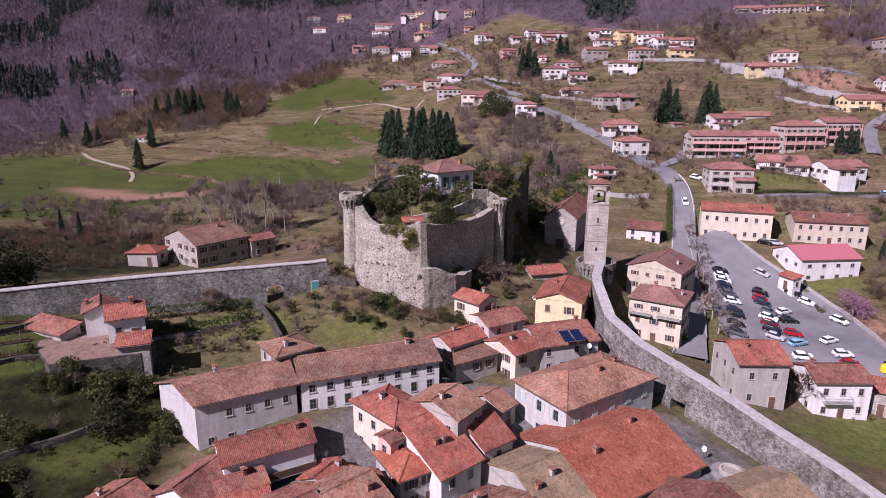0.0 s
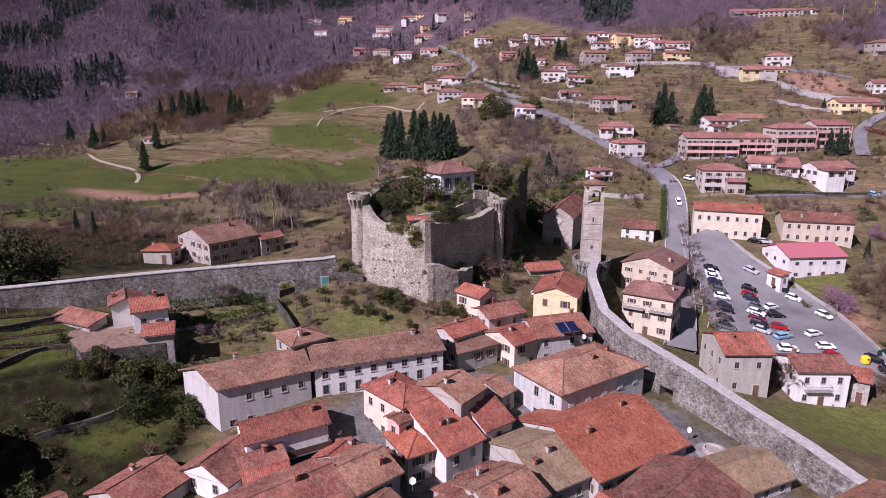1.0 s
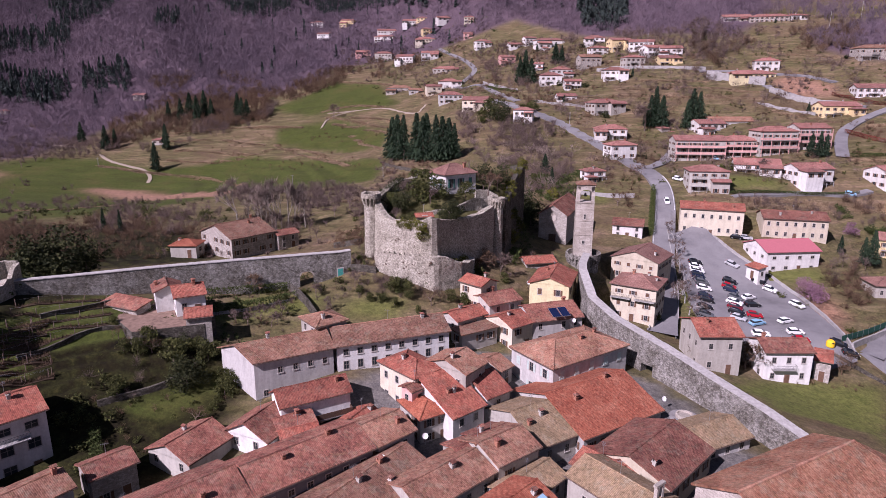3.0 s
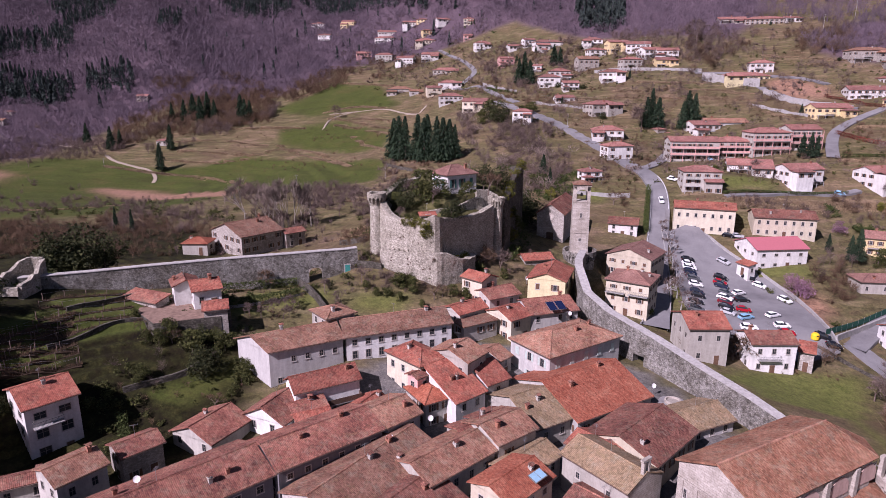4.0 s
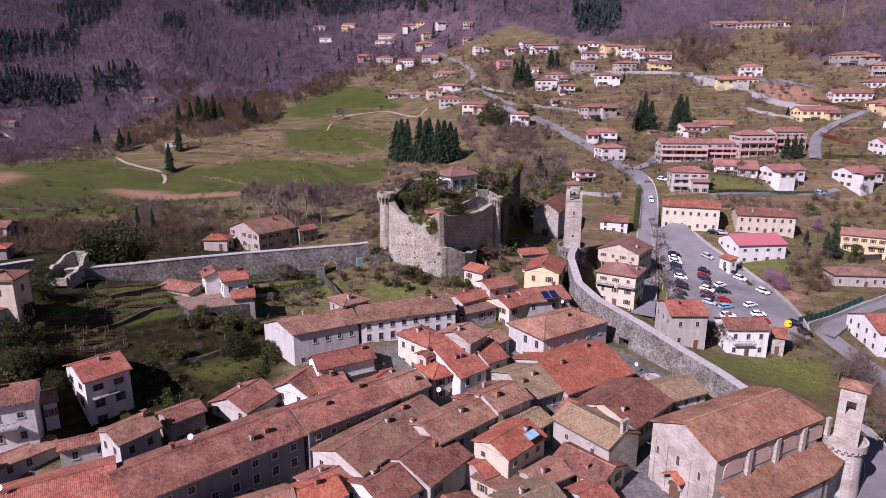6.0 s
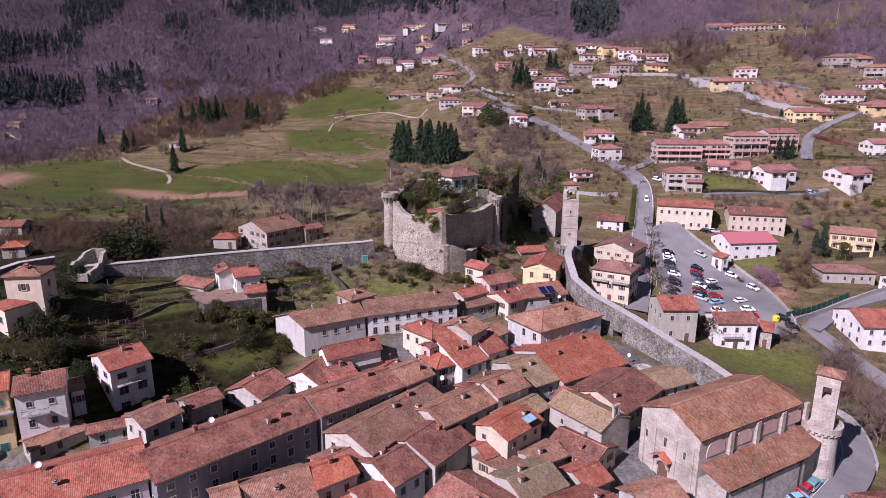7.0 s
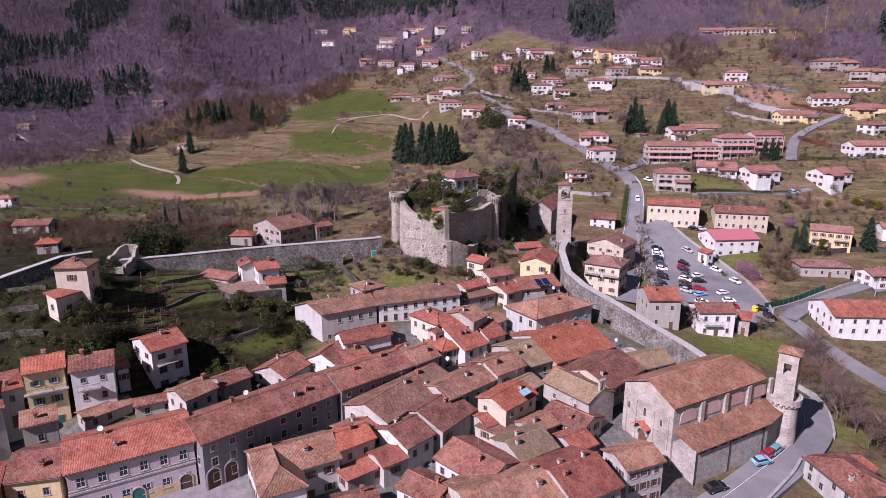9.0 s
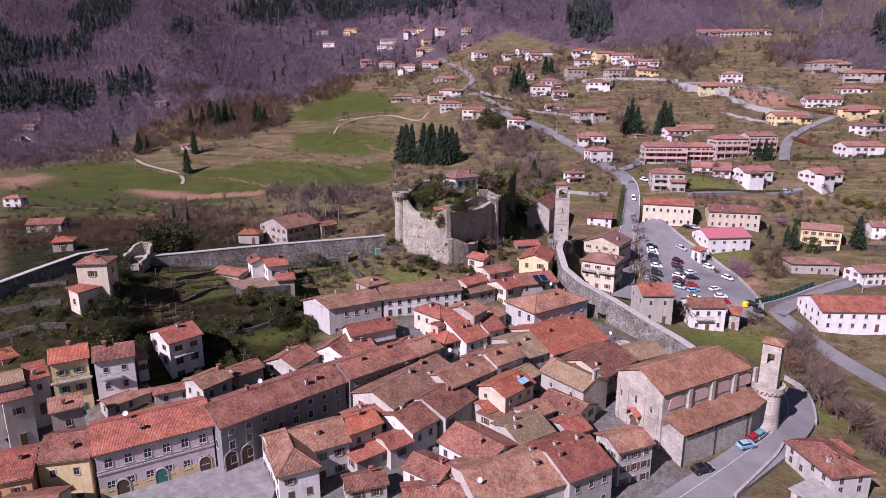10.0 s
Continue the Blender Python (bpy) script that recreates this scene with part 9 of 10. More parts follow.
TREES.append(('conifer', 134.1, 324.7, 19.9))
TREES.append(('conifer', 137.2, 323.6, 18.4))
TREES.append(('conifer', 130.2, 320.7, 16.2))
TREES.append(('conifer', 157.8, 250.4, 10.5))
TREES.append(('conifer', 160.6, 248.9, 11.6))
TREES.append(('conifer', 163.5, 249.1, 9.9))
TREES.append(('conifer', 58.0, 446.0, 22.8))
TREES.append(('conifer', 53.4, 441.6, 19.9))
TREES.append(('conifer', 60.7, 435.6, 17.9))
TREES.append(('conifer', 84.6, 477.4, 16.3))
TREES.append(('conifer', 88.4, 471.7, 14.3))
TREES.append(('cypress', -117.3, 186.0, 8.5))
TREES.append(('cypress', -111.3, 185.2, 8.0))
TREES.append(('oak', -88.5, 112.8, 12.3))
TREES.append(('oak', -92.1, 111.2, 10.2))
TREES.append(('oak', -86.9, 121.5, 9.0))
TREES.append(('conifer', 134.9, 169.9, 11.8))
TREES.append(('conifer', 132.1, 169.8, 9.1))
TREES.append(('shrub', 142.3, 170.4, 6.4))
TREES.append(('conifer', 165.6, 177.0, 14.0))
TREES.append(('conifer', 127.6, 174.7, 6.4))
TREES.append(('shrub', 98.5, 162.4, 2.2))
TREES.append(('blossom', 102.9, 147.3, 7.9))
TREES.append(('blossom', 142.9, 192.9, 4.9))
TREES.append(('plane', 64.6, 140.5, 6.4))
TREES.append(('plane', 68.2, 151.2, 6.5))
TREES.append(('plane', 70.3, 160.8, 6.8))
TREES.append(('plane', 72.7, 170.3, 6.1))
TREES.append(('plane', 75.0, 179.7, 5.6))
TREES.append(('plane', 76.3, 186.2, 5.0))
TREES.append(('plane', 63.4, 134.0, 6.0))
TREES.append(('plane', 65.6, 145.3, 5.5))
TREES.append(('brown', 57.8, 108.6, 7.6))
TREES.append(('brown', 60.1, 107.5, 7.9))
TREES.append(('brown', 62.9, 107.9, 7.9))
TREES.append(('brown', 66.4, 108.0, 7.6))
TREES.append(('brown', 56.6, 115.8, 7.2))
TREES.append(('brown', 69.6, 111.6, 6.3))
TREES.append(('poplar', -57.1, 181.3, 20.0))
TREES.append(('poplar', -60.7, 182.1, 16.6))
TREES.append(('poplar', -53.7, 182.0, 19.6))
TREES.append(('poplar', -73.9, 193.0, 18.7))
TREES.append(('poplar', -48.3, 184.6, 17.7))
TREES.append(('poplar', -65.4, 187.3, 17.4))
TREES.append(('poplar', -59.7, 185.4, 18.9))
TREES.append(('poplar', -62.9, 184.7, 17.0))
TREES.append(('poplar', -55.3, 181.6, 17.7))
TREES.append(('poplar', -51.7, 183.9, 16.5))
TREES.append(('poplar', -71.1, 196.9, 14.8))
TREES.append(('bare', -40.1, 195.4, 8.3))
TREES.append(('bare', -36.1, 205.2, 9.1))
TREES.append(('bare', -86.1, 468.4, 12.5))
TREES.append(('bare', -278.2, 387.5, 5.8))
TREES.append(('bare', -56.5, 178.2, 9.2))
TREES.append(('bare', 184.0, 450.6, 20.0))
TREES.append(('bare', 108.0, 322.5, 17.7))
TREES.append(('shrub', -45.2, 85.2, 5.1))
TREES.append(('shrub', -50.4, 82.5, 5.3))
TREES.append(('shrub', -55.4, 84.9, 4.5))
TREES.append(('oak', -46.9, 79.2, 5.8))
TREES.append(('shrub', -40.3, 78.8, 3.5))
TREES.append(('shrub', -57.0, 74.8, 3.7))
TREES.append(('shrub', -40.3, 82.2, 3.2))
TREES.append(('shrub', -79.4, 67.9, 3.4))
TREES.append(('shrub', -79.7, 61.2, 4.6))
TREES.append(('shrub', -82.8, 64.7, 3.1))
TREES.append(('shrub', -92.9, 61.9, 3.3))
TREES.append(('shrub', -99.1, 64.0, 2.6))
TREES.append(('shrub', -15.1, 108.3, 2.7))
TREES.append(('shrub', -12.4, 106.7, 2.4))
TREES.append(('shrub', -17.8, 108.3, 2.4))
TREES.append(('shrub', -12.5, 111.4, 4.3))
TREES.append(('shrub', -8.9, 109.8, 3.8))
TREES.append(('brown', -4.4, 108.2, 3.8))
TREES.append(('brown', -2.5, 109.8, 3.3))
TREES.append(('shrub', 0.2, 111.2, 2.9))
TREES.append(('shrub', 2.9, 111.2, 2.7))
TREES.append(('shrub', 4.7, 115.9, 2.8))
TREES.append(('shrub', -20.7, 111.4, 2.2))
TREES.append(('shrub', -7.1, 105.1, 2.2))
TREES.append(('shrub', 8.7, 110.8, 2.0))
TREES.append(('shrub', 13.5, 124.2, 2.9))
TREES.append(('bare', 12.6, 127.6, 6.7))
TREES.append(('bare', -25.3, 104.2, 4.3))
TREES.append(('bare', -21.9, 114.1, 4.5))
TREES.append(('bare', -30.1, 110.5, 3.8))
TREES.append(('bare', -35.6, 101.5, 4.6))
TREES.append(('bare', -39.3, 99.2, 4.2))
TREES.append(('bare', -41.3, 97.1, 3.8))
TREES.append(('bare', -36.7, 97.7, 3.5))
TREES.append(('bare', -43.6, 96.7, 3.5))
TREES.append(('brown', -44.2, 113.2, 5.9))
TREES.append(('brown', -63.5, 108.6, 5.7))
TREES.append(('brown', -66.7, 110.9, 5.1))
TREES.append(('bare', 82.2, 65.7, 5.5))
TREES.append(('bare', 80.9, 59.0, 5.7))
TREES.append(('bare', 81.0, 52.9, 5.7))
TREES.append(('bare', 80.0, 47.4, 6.0))
TREES.append(('bare', 82.7, 71.4, 5.1))
TREES.append(('bare', 88.0, 84.5, 6.1))
TREES.append(('bare', 92.9, 96.4, 6.6))
TREES.append(('bare', 81.2, 41.9, 5.8))
TREES.append(('bare', 87.3, 47.2, 5.3))
TREES.append(('conifer', -226.8, 524.9, 19.1))
TREES.append(('conifer', -219.6, 527.6, 22.4))
TREES.append(('conifer', -205.5, 505.9, 22.6))
TREES.append(('conifer', -201.5, 512.6, 24.9))
TREES.append(('conifer', -191.4, 500.1, 19.3))
TREES.append(('conifer', -168.5, 496.7, 22.2))
TREES.append(('conifer', -162.6, 487.9, 19.9))
TREES.append(('conifer', -158.8, 488.9, 18.0))
TREES.append(('conifer', -237.9, 526.0, 18.1))
TREES.append(('conifer', -279.3, 462.6, 16.3))
TREES.append(('oak', -91.9, 87.8, 6.0))
TREES.append(('oak', -86.6, 79.9, 5.7))
TREES.append(('oak', -84.0, 70.2, 4.8))
TREES.append(('oak', -82.3, 65.0, 5.2))
TREES.append(('oak', -79.0, 61.5, 4.6))
TREES.append(('oak', -76.8, 64.5, 3.9))
TREES.append(('oak', -73.7, 61.1, 3.8))
TREES.append(('oak', -112.1, 76.3, 4.2))
TREES.append(('oak', -110.7, 83.2, 4.3))
TREES.append(('oak', -110.5, 92.6, 4.6))
TREES.append(('oak', 26.8, 177.5, 9.2))
TREES.append(('oak', 27.4, 190.0, 8.9))
TREES.append(('shrub', 52.6, 127.8, 2.7))
TREES.append(('shrub', 51.1, 126.6, 2.6))
TREES.append(('shrub', 65.4, 186.5, 3.3))
TREES.append(('brown', 63.7, 208.3, 6.7))
TREES.append(('shrub', 50.0, 218.1, 3.2))
TREES.append(('conifer', 43.1, 252.4, 8.8))
TREES.append(('conifer', 43.3, 235.2, 7.3))
TREES.append(('shrub', 35.9, 231.6, 5.5))
TREES.append(('shrub', 27.0, 214.2, 5.7))
TREES.append(('ivy', 40.5, 216.8, 4.2))
TREES.append(('shrub', 112.5, 233.9, 3.9))
TREES.append(('shrub', 118.9, 239.5, 3.4))
TREES.append(('brown', 129.0, 243.6, 5.7))
TREES.append(('bare', 130.3, 236.2, 6.7))
TREES.append(('ivy', 178.7, 205.9, 5.1))
TREES.append(('ivy', 184.8, 203.4, 5.6))
TREES.append(('ivy', 190.0, 199.6, 6.0))
TREES.append(('ivy', 166.3, 206.7, 4.1))
TREES.append(('shrub', 48.3, 356.0, 7.6))
TREES.append(('shrub', 52.7, 360.6, 6.1))
TREES.append(('shrub', 25.3, 353.2, 11.4))
TREES.append(('oak', 30.1, 342.6, 12.6))
TREES.append(('shrub', 20.9, 343.3, 7.4))
CARS = []
CARS.append((77.5, 167.4, -1, 'black'))
CARS.append((76.7, 164.8, -1, 'white'))
CARS.append((76.3, 162.5, -8, 'white'))
CARS.append((75.5, 159.9, -8, 'navy'))
CARS.append((74.8, 157.2, -8, 'navy'))
CARS.append((74.9, 155.3, -8, 'grey'))
CARS.append((74.1, 151.5, -7, 'white'))
CARS.append((72.3, 145.9, -18, 'navy'))
CARS.append((71.6, 143.2, -18, 'black'))
CARS.append((69.2, 138.4, -9, 'black'))
CARS.append((67.7, 133.7, -27, 'grey'))
CARS.append((84.4, 157.8, -29, 'black'))
CARS.append((82.8, 154.3, -29, 'red'))
CARS.append((82.3, 152.1, -39, 'navy'))
CARS.append((81.4, 147.1, -48, 'grey'))
CARS.append((79.6, 143.3, -39, 'white'))
CARS.append((78.2, 139.8, -40, 'darkred'))
CARS.append((77.0, 136.3, -40, 'black'))
CARS.append((76.1, 133.1, -40, 'silver'))
CARS.append((85.7, 147.9, 24, 'white'))
CARS.append((84.3, 142.6, 4, 'black'))
CARS.append((81.3, 135.1, -18, 'red'))
CARS.append((79.8, 130.5, 19, 'blue'))
CARS.append((77.9, 124.6, -8, 'white'))
CARS.append((87.9, 132.0, 21, 'white'))
CARS.append((87.1, 125.6, -2, 'white'))
CARS.append((89.5, 168.0, -48, 'silver'))
CARS.append((93.8, 158.8, -40, 'black'))
CARS.append((95.0, 154.3, -42, 'white'))
CARS.append((97.8, 144.4, -66, 'white'))
CARS.append((95.4, 121.2, -28, 'black'))
CARS.append((96.2, 117.6, -10, 'black'))
CARS.append((86.6, 122.0, -9, 'red'))
CARS.append((97.7, 183.6, -37, 'black'))
CARS.append((100.5, 182.8, -28, 'silver'))
CARS.append((89.4, 197.4, -22, 'silver'))
CARS.append((85.5, 198.9, -12, 'grey'))
CARS.append((82.1, 208.8, -100, 'white'))
CARS.append((42.0, 31.6, 21, 'black'))
CARS.append((53.9, 39.1, 19, 'blue'))
CARS.append((56.6, 41.6, 36, 'red'))
CARS.append((58.4, 42.8, 40, 'teal'))
CARS.append((119.4, 275.3, -84, 'white'))
CARS.append((119.6, 265.5, -78, 'silver'))
CARS.append((120.2, 258.7, -79, 'blue'))
CARS.append((155.9, 217.1, -30, 'blue'))
CARS.append((92.7, 227.9, -59, 'white'))

for tree_ in [("oak", -12.1, 128.0, 5.2, 31.0), ("shrub", -14.4, 130.5, 4.0, 31.5), ("shrub", -8.4, 131.5, 8.0, 32.6), ("shrub", -7.0, 130.0, 5.6, 32.4), ("bare", -10.4, 132.5, 6.0, 32.4),
              ("shrub", -2.6, 130.6, 5.2, 33.0), ("shrub", 3.7, 132.0, 4.4, 33.0), ("oak", -0.4, 123.2, 5.0, 29.2), ("oak", 1.0, 124.6, 3.6, 29.4), ("shrub", -9.0, 121.5, 3.0, 28.6),
              ("shrub", -11.0, 122.0, 2.6, 28.6), ("bare", -13.2, 122.6, 4.0, 28.6), ("brown", 9.8, 138.0, 6.2, 32.8), ("brown", 8.6, 140.5, 5.6, 33.2), ("brown", 12.5, 142.5, 5.0, 33.2),
              ("oak", 13.0, 148.0, 5.6, 33.4), ("oak", 9.0, 150.0, 6.2, 33.4), ("shrub", -4.2, 126.4, 2.2, 31.2), ("bare", -5.0, 128.0, 4.6, 32.2), ("brown", 16.4, 151.0, 4.4, 33.4)]:
    TREES.append(tree_)

def clear_of_houses(spots, front=3.5):
    """Leave out the spots on houses, roads and the car park."""
    ok = np.ones(len(spots), bool)
    for x, y, w, d, _ in PLOTS:
        ok &= (np.abs(spots[:, 0] - x) > w / 2 + 1.5) | (spots[:, 1] > y + d / 2 + 2) | (spots[:, 1] < y - d / 2 - front)
    for h, ln in ROADS + PATHS:
        ok &= line_distance(spots[:, 0], spots[:, 1], ln) > h + 1.2
    return spots[ok & ~inside(PARK, spots[:, 0], spots[:, 1])]


# growth along the foot of the farmstead's retaining wall
for tree_ in [("shrub", -59.4, 83.0, 2.6), ("shrub", -57.0, 83.2, 3.2), ("brown", -54.8, 84.0, 3.4), ("shrub", -52.4, 84.9, 2.8), ("oak", -50.2, 85.8, 3.4), ("shrub", -48.0, 86.8, 3.0), ("brown", -61.8, 86.2, 3.0), ("shrub", -64.0, 89.0, 2.4),
              ("brown", -36.0, 84.0, 3.0), ("shrub", -38.6, 80.6, 2.4), ("shrub", -41.0, 75.0, 2.2), ("brown", -43.0, 72.4, 3.2)]:
    TREES.append(tree_)
rng_ = np.random.default_rng(7)
woods_ = [p for p in COVER["woods"] if min(q[1] for q in p) > 330]
spots_ = []
for poly in woods_:
    spots_.append(scatter(rng_, poly, 26))
far_ = rng_.uniform((-800, 560), (640, 1120), (26000, 2))
far_ = far_[(far_[:, 1] > 640) | (far_[:, 0] < -260)]
far_ = far_[np.abs(far_[:, 0] + 7) < (far_[:, 1] + 70) * 0.78]
east_ = rng_.uniform((240, 380), (620, 700), (6000, 2))
east_ = east_[(np.abs(east_[:, 0]) < (east_[:, 1] + 70) * 0.78) & (east_[:, 1] > 420 + (380 - east_[:, 0]) * 0.35)]
spots_ = clear_of_houses(np.concatenate(spots_ + [far_, east_]), 26)
dense_ = np.zeros(len(spots_), bool)
for poly in STANDS:
    dense_ |= inside(poly, spots_[:, 0], spots_[:, 1])
dense_ &= rng_.random(len(spots_)) < 0.6
bare_ = spots_[~dense_]
near_ = bare_[:, 1] < 620
tem_far = [crown_template(s, 27, 0.46, 0.22, 0.021) for s in range(6)]
tem_near = [np.concatenate([crown_template(s + 30, 36, 0.4, 0.2, 0.012), bare_template(s + 30, 14, 0.42, 0.009)]) for s in range(6)]
wood("bare_woodland", "leafless purple-brown woodland on the far slopes", bare_[~near_], rng_.uniform(8, 14, (~near_).sum()), tem_far, M["wood_hazed"], 2)
wood("bare_woodland", "leafless purple-brown woodland by the fields", bare_[near_], rng_.uniform(6, 11, near_.sum()), tem_near, M["wood_hazed"], 3)
con_ = np.concatenate([scatter(rng_, p, 30) for p in STANDS])
strew_ = far_[rng_.random(len(far_)) < 0.02]
con_ = clear_of_houses(np.concatenate([con_, strew_]), 26)
wood("conifer_wood", "dark green conifer plantation on the slopes", con_, rng_.uniform(8, 19, len(con_)), [conifer_template(s, 60) for s in range(4)], M["needle_hazed"], 4)
for k, (poly, per, h) in enumerate(SCRUB):
    s = scatter(rng_, poly, per * (0.5 if per > 18 else 1))
    s = clumped(s, 14, 0.05) if per > 18 and len(s) else s
    if len(s) < 3:
        continue
    tem = [bare_template(k * 5 + q, 100, 0.45, 0.007) for q in range(3)] + ([shrub_template(k * 5 + q, 90) for q in range(2)] if h < 6 else [])
    wood("scrub", "leafless brown scrub and small trees", s, rng_.uniform(0.5, 1.15, len(s)) * h, tem, M["twig_brown" if k % 2 else "twig"], 10 + k)
for k, (poly, per, h) in enumerate(GREEN):
    s = scatter(rng_, poly, per * (0.45 if per > 30 else 0.8))
    s = clumped(s, 12, 0.1) if per > 30 and len(s) else s
    if len(s) > 2:
        far = per > 100
        wood("evergreen_scrub", "dark green evergreen bushes", s, rng_.uniform(0.45, 1.2, len(s)) * h, [leaf_template(k * 3 + q, 80 if far else 230, 0.22 if far else 0.13) for q in range(3)], M["bush" if k % 3 else "hedge"], 200 + k)
HILLSIDE = [(70, 232), (60, 262), (92, 300), (60, 340), (48, 400), (60, 480), (110, 528), (323, 406), (300, 330), (215, 225), (160, 222), (105, 222)]
HAMLET = [(-110, 660), (20, 640), (30, 560), (50, 480), (36, 410), (5, 400), (-5, 470), (-30, 520), (-70, 600)]
for k, (poly, per, size, keep, h, mat) in enumerate([(HILLSIDE, 16, 16, 0.14, 2.9, "twig_brown"), (HILLSIDE, 22, 11, 0.16, 4.8, "twig"), ([(0, 215), (48, 200), (62, 262), (60, 330), (20, 385), (0, 350), (-10, 280)], 15, 10, 0.3, 5.5, "pale_twig"), (HILLSIDE, 42, 9, 0.0, 1.6, "bush"), (HAMLET, 20, 16, 0.05, 3.2, "twig_brown"), (HAMLET, 30, 12, 0.1, 4.5, "twig"),
                                                     (HAMLET, 60, 10, 0.0, 2.2, "bush"), ([(-150, 470), (-60, 450), (-36, 330), (-36, 290), (-110, 290), (-200, 400)], 120, 12, 0.1, 1.6, "twig_brown")]):
    s = clear_of_houses(clumped(scatter(rng_, poly, per), size, keep))
    if mat == "bush":
        wood("evergreen_scrub", "olive green garden bushes on the hillside", s, rng_.uniform(0.5, 1.4, len(s)) * h, [leaf_template(700 + k * 3 + q, 70, 0.2) for q in range(3)], M["bush"], 400 + k)
    else:
        wood("scrub", "leafless thicket and small trees on the hillside", s, rng_.uniform(0.4, 1.5, len(s)) * h, [crown_template(720 + k * 5 + q, 46, 0.42, 0.24, 0.017) for q in range(4)], M[mat], 400 + k)
for k, line in enumerate(BANKS):
    tussocks(line, 0.9, 0.9, 110, 300 + k)
for k, (x, y, w, d, b) in enumerate(PLOTS):
    for q in range(2):
        side = rng_.choice([-1, 1])
        xx, yy = x + side * (w / 2 + rng_.uniform(1.0, 4.0)), y + rng_.uniform(-d * 0.8, d * 0.5)
        if rng_.random() < 0.35:
            xx, yy = x + rng_.uniform(-w * 0.5, w * 0.5), y - d / 2 - rng_.uniform(2.5, 6)
        if q == 1 and k % 2 or any(abs(xx - p[0]) < p[2] / 2 + 0.8 and abs(yy - p[1]) < p[3] / 2 + 0.8 for p in PLOTS) or any(line_distance(np.array(xx), np.array(yy), l) < hh + 1 for hh, l in ROADS):
            continue
        kind = rng_.choice(["shrub", "shrub", "oak", "brown", "conifer", "bare"])
        plant(str(kind), xx, yy, gz(xx, yy) - 0.1, {"shrub": 1.8, "oak": 3.2, "brown": 4.0, "conifer": 5.0, "bare": 5.0}[str(kind)] * rng_.uniform(0.7, 1.4), k * 3 + q, "garden plants by the houses")
for k, (kind, x, y, h, *rest) in enumerate(TREES):
    plant(kind, x, y, rest[0] if rest else gz(x, y) - 0.1, h, k, {"plane": "plane trees along the road", "conifer": "conifers"}.get(kind, ""))


# ---- cars ----
def car_parts():
    """Meshes of a small hatchback, nose to +x: body, glasshouse, wheel, lamp."""
    prof = [(-2.05, 0.35), (-2.1, 0.75), (-1.95, 0.95), (-1.6, 1.0), (0.75, 0.98), (1.75, 0.86), (2.05, 0.7), (2.1, 0.4), (1.9, 0.28), (-1.9, 0.28)]
    bm = bmesh.new()
    n = len(prof)
    rows = []
    for y, s in ((-0.86, 0.96), (-0.8, 1.0), (0.8, 1.0), (0.86, 0.96)):
        rows.append([bm.verts.new((x * s, y, z if abs(y) < 0.85 else 0.62 + (z - 0.62) * 0.86)) for x, z in prof])
    for a, b in zip(rows[:-1], rows[1:]):
        for k in range(n):
            bm.faces.new((a[k], a[(k + 1) % n], b[(k + 1) % n], b[k]))
    bm.faces.new(rows[0][::-1])
    bm.faces.new(rows[-1])
    bmesh.ops.recalc_face_normals(bm, faces=bm.faces[:])
    gl = bmesh.new()
    base = [(-1.85, 0.72), (0.95, 0.72)]
    lo = [gl.verts.new(v) for v in ((-1.85, -0.76, 0.97), (1.05, -0.76, 0.95), (1.05, 0.76, 0.95), (-1.85, 0.76, 0.97))]
    hi = [gl.verts.new(v) for v in ((-1.5, -0.58, 1.42), (0.15, -0.58, 1.44), (0.15, 0.58, 1.44), (-1.5, 0.58, 1.42))]
    for k in range(4):
        gl.faces.new((lo[k], lo[(k + 1) % 4], hi[(k + 1) % 4], hi[k]))
    gl.faces.new(hi)
    rf = bmesh.new()
    box(rf, -1.52, -0.6, 1.41, 0.2, 0.6, 1.49, 0, 0.92)
    wh = bmesh.new()
    tube(wh, (0, -0.1, 0), (0, 0.1, 0), 0.31, n=14)
    lm = bmesh.new()
    box(lm, -0.05, -0.17, -0.07, 0.06, 0.17, 0.07)
    return bm, gl, rf, wh, lm


PAINT = {"black": (0.012, 0.012, 0.014), "white": (0.80, 0.80, 0.79), "navy": (0.015, 0.022, 0.045), "grey": (0.10, 0.105, 0.11), "silver": (0.42, 0.43, 0.44), "red": (0.36, 0.012, 0.02),
         "darkred": (0.16, 0.012, 0.02), "blue": (0.22, 0.42, 0.58), "teal": (0.10, 0.26, 0.28)}
CARM = car_parts()
car_glass = M["glass"]
tyre_mat = plain("tyre_rubber", (0.02, 0.02, 0.02), 0.8)
lamp_mat = plain("lamp_glass", (0.6, 0.6, 0.58), 0.15)
tail_mat = plain("tail_lamp", (0.3, 0.015, 0.015), 0.2)
rim_mat = plain("wheel_rim", (0.45, 0.45, 0.46), 0.35, 0.8)
gl_me, wh_me, lm_me = mesh_of("glasshouse", CARM[1], [car_glass]), mesh_of("wheel", CARM[3], [tyre_mat]), mesh_of("headlight", CARM[4], [lamp_mat])
tl_me = lm_me.copy()
tl_me.materials[0] = tail_mat
rm = bmesh.new()
tube(rm, (0, -0.115, 0), (0, 0.115, 0), 0.19, n=12)
rim_me = mesh_of("rim", rm, [rim_mat])
BODY = {}
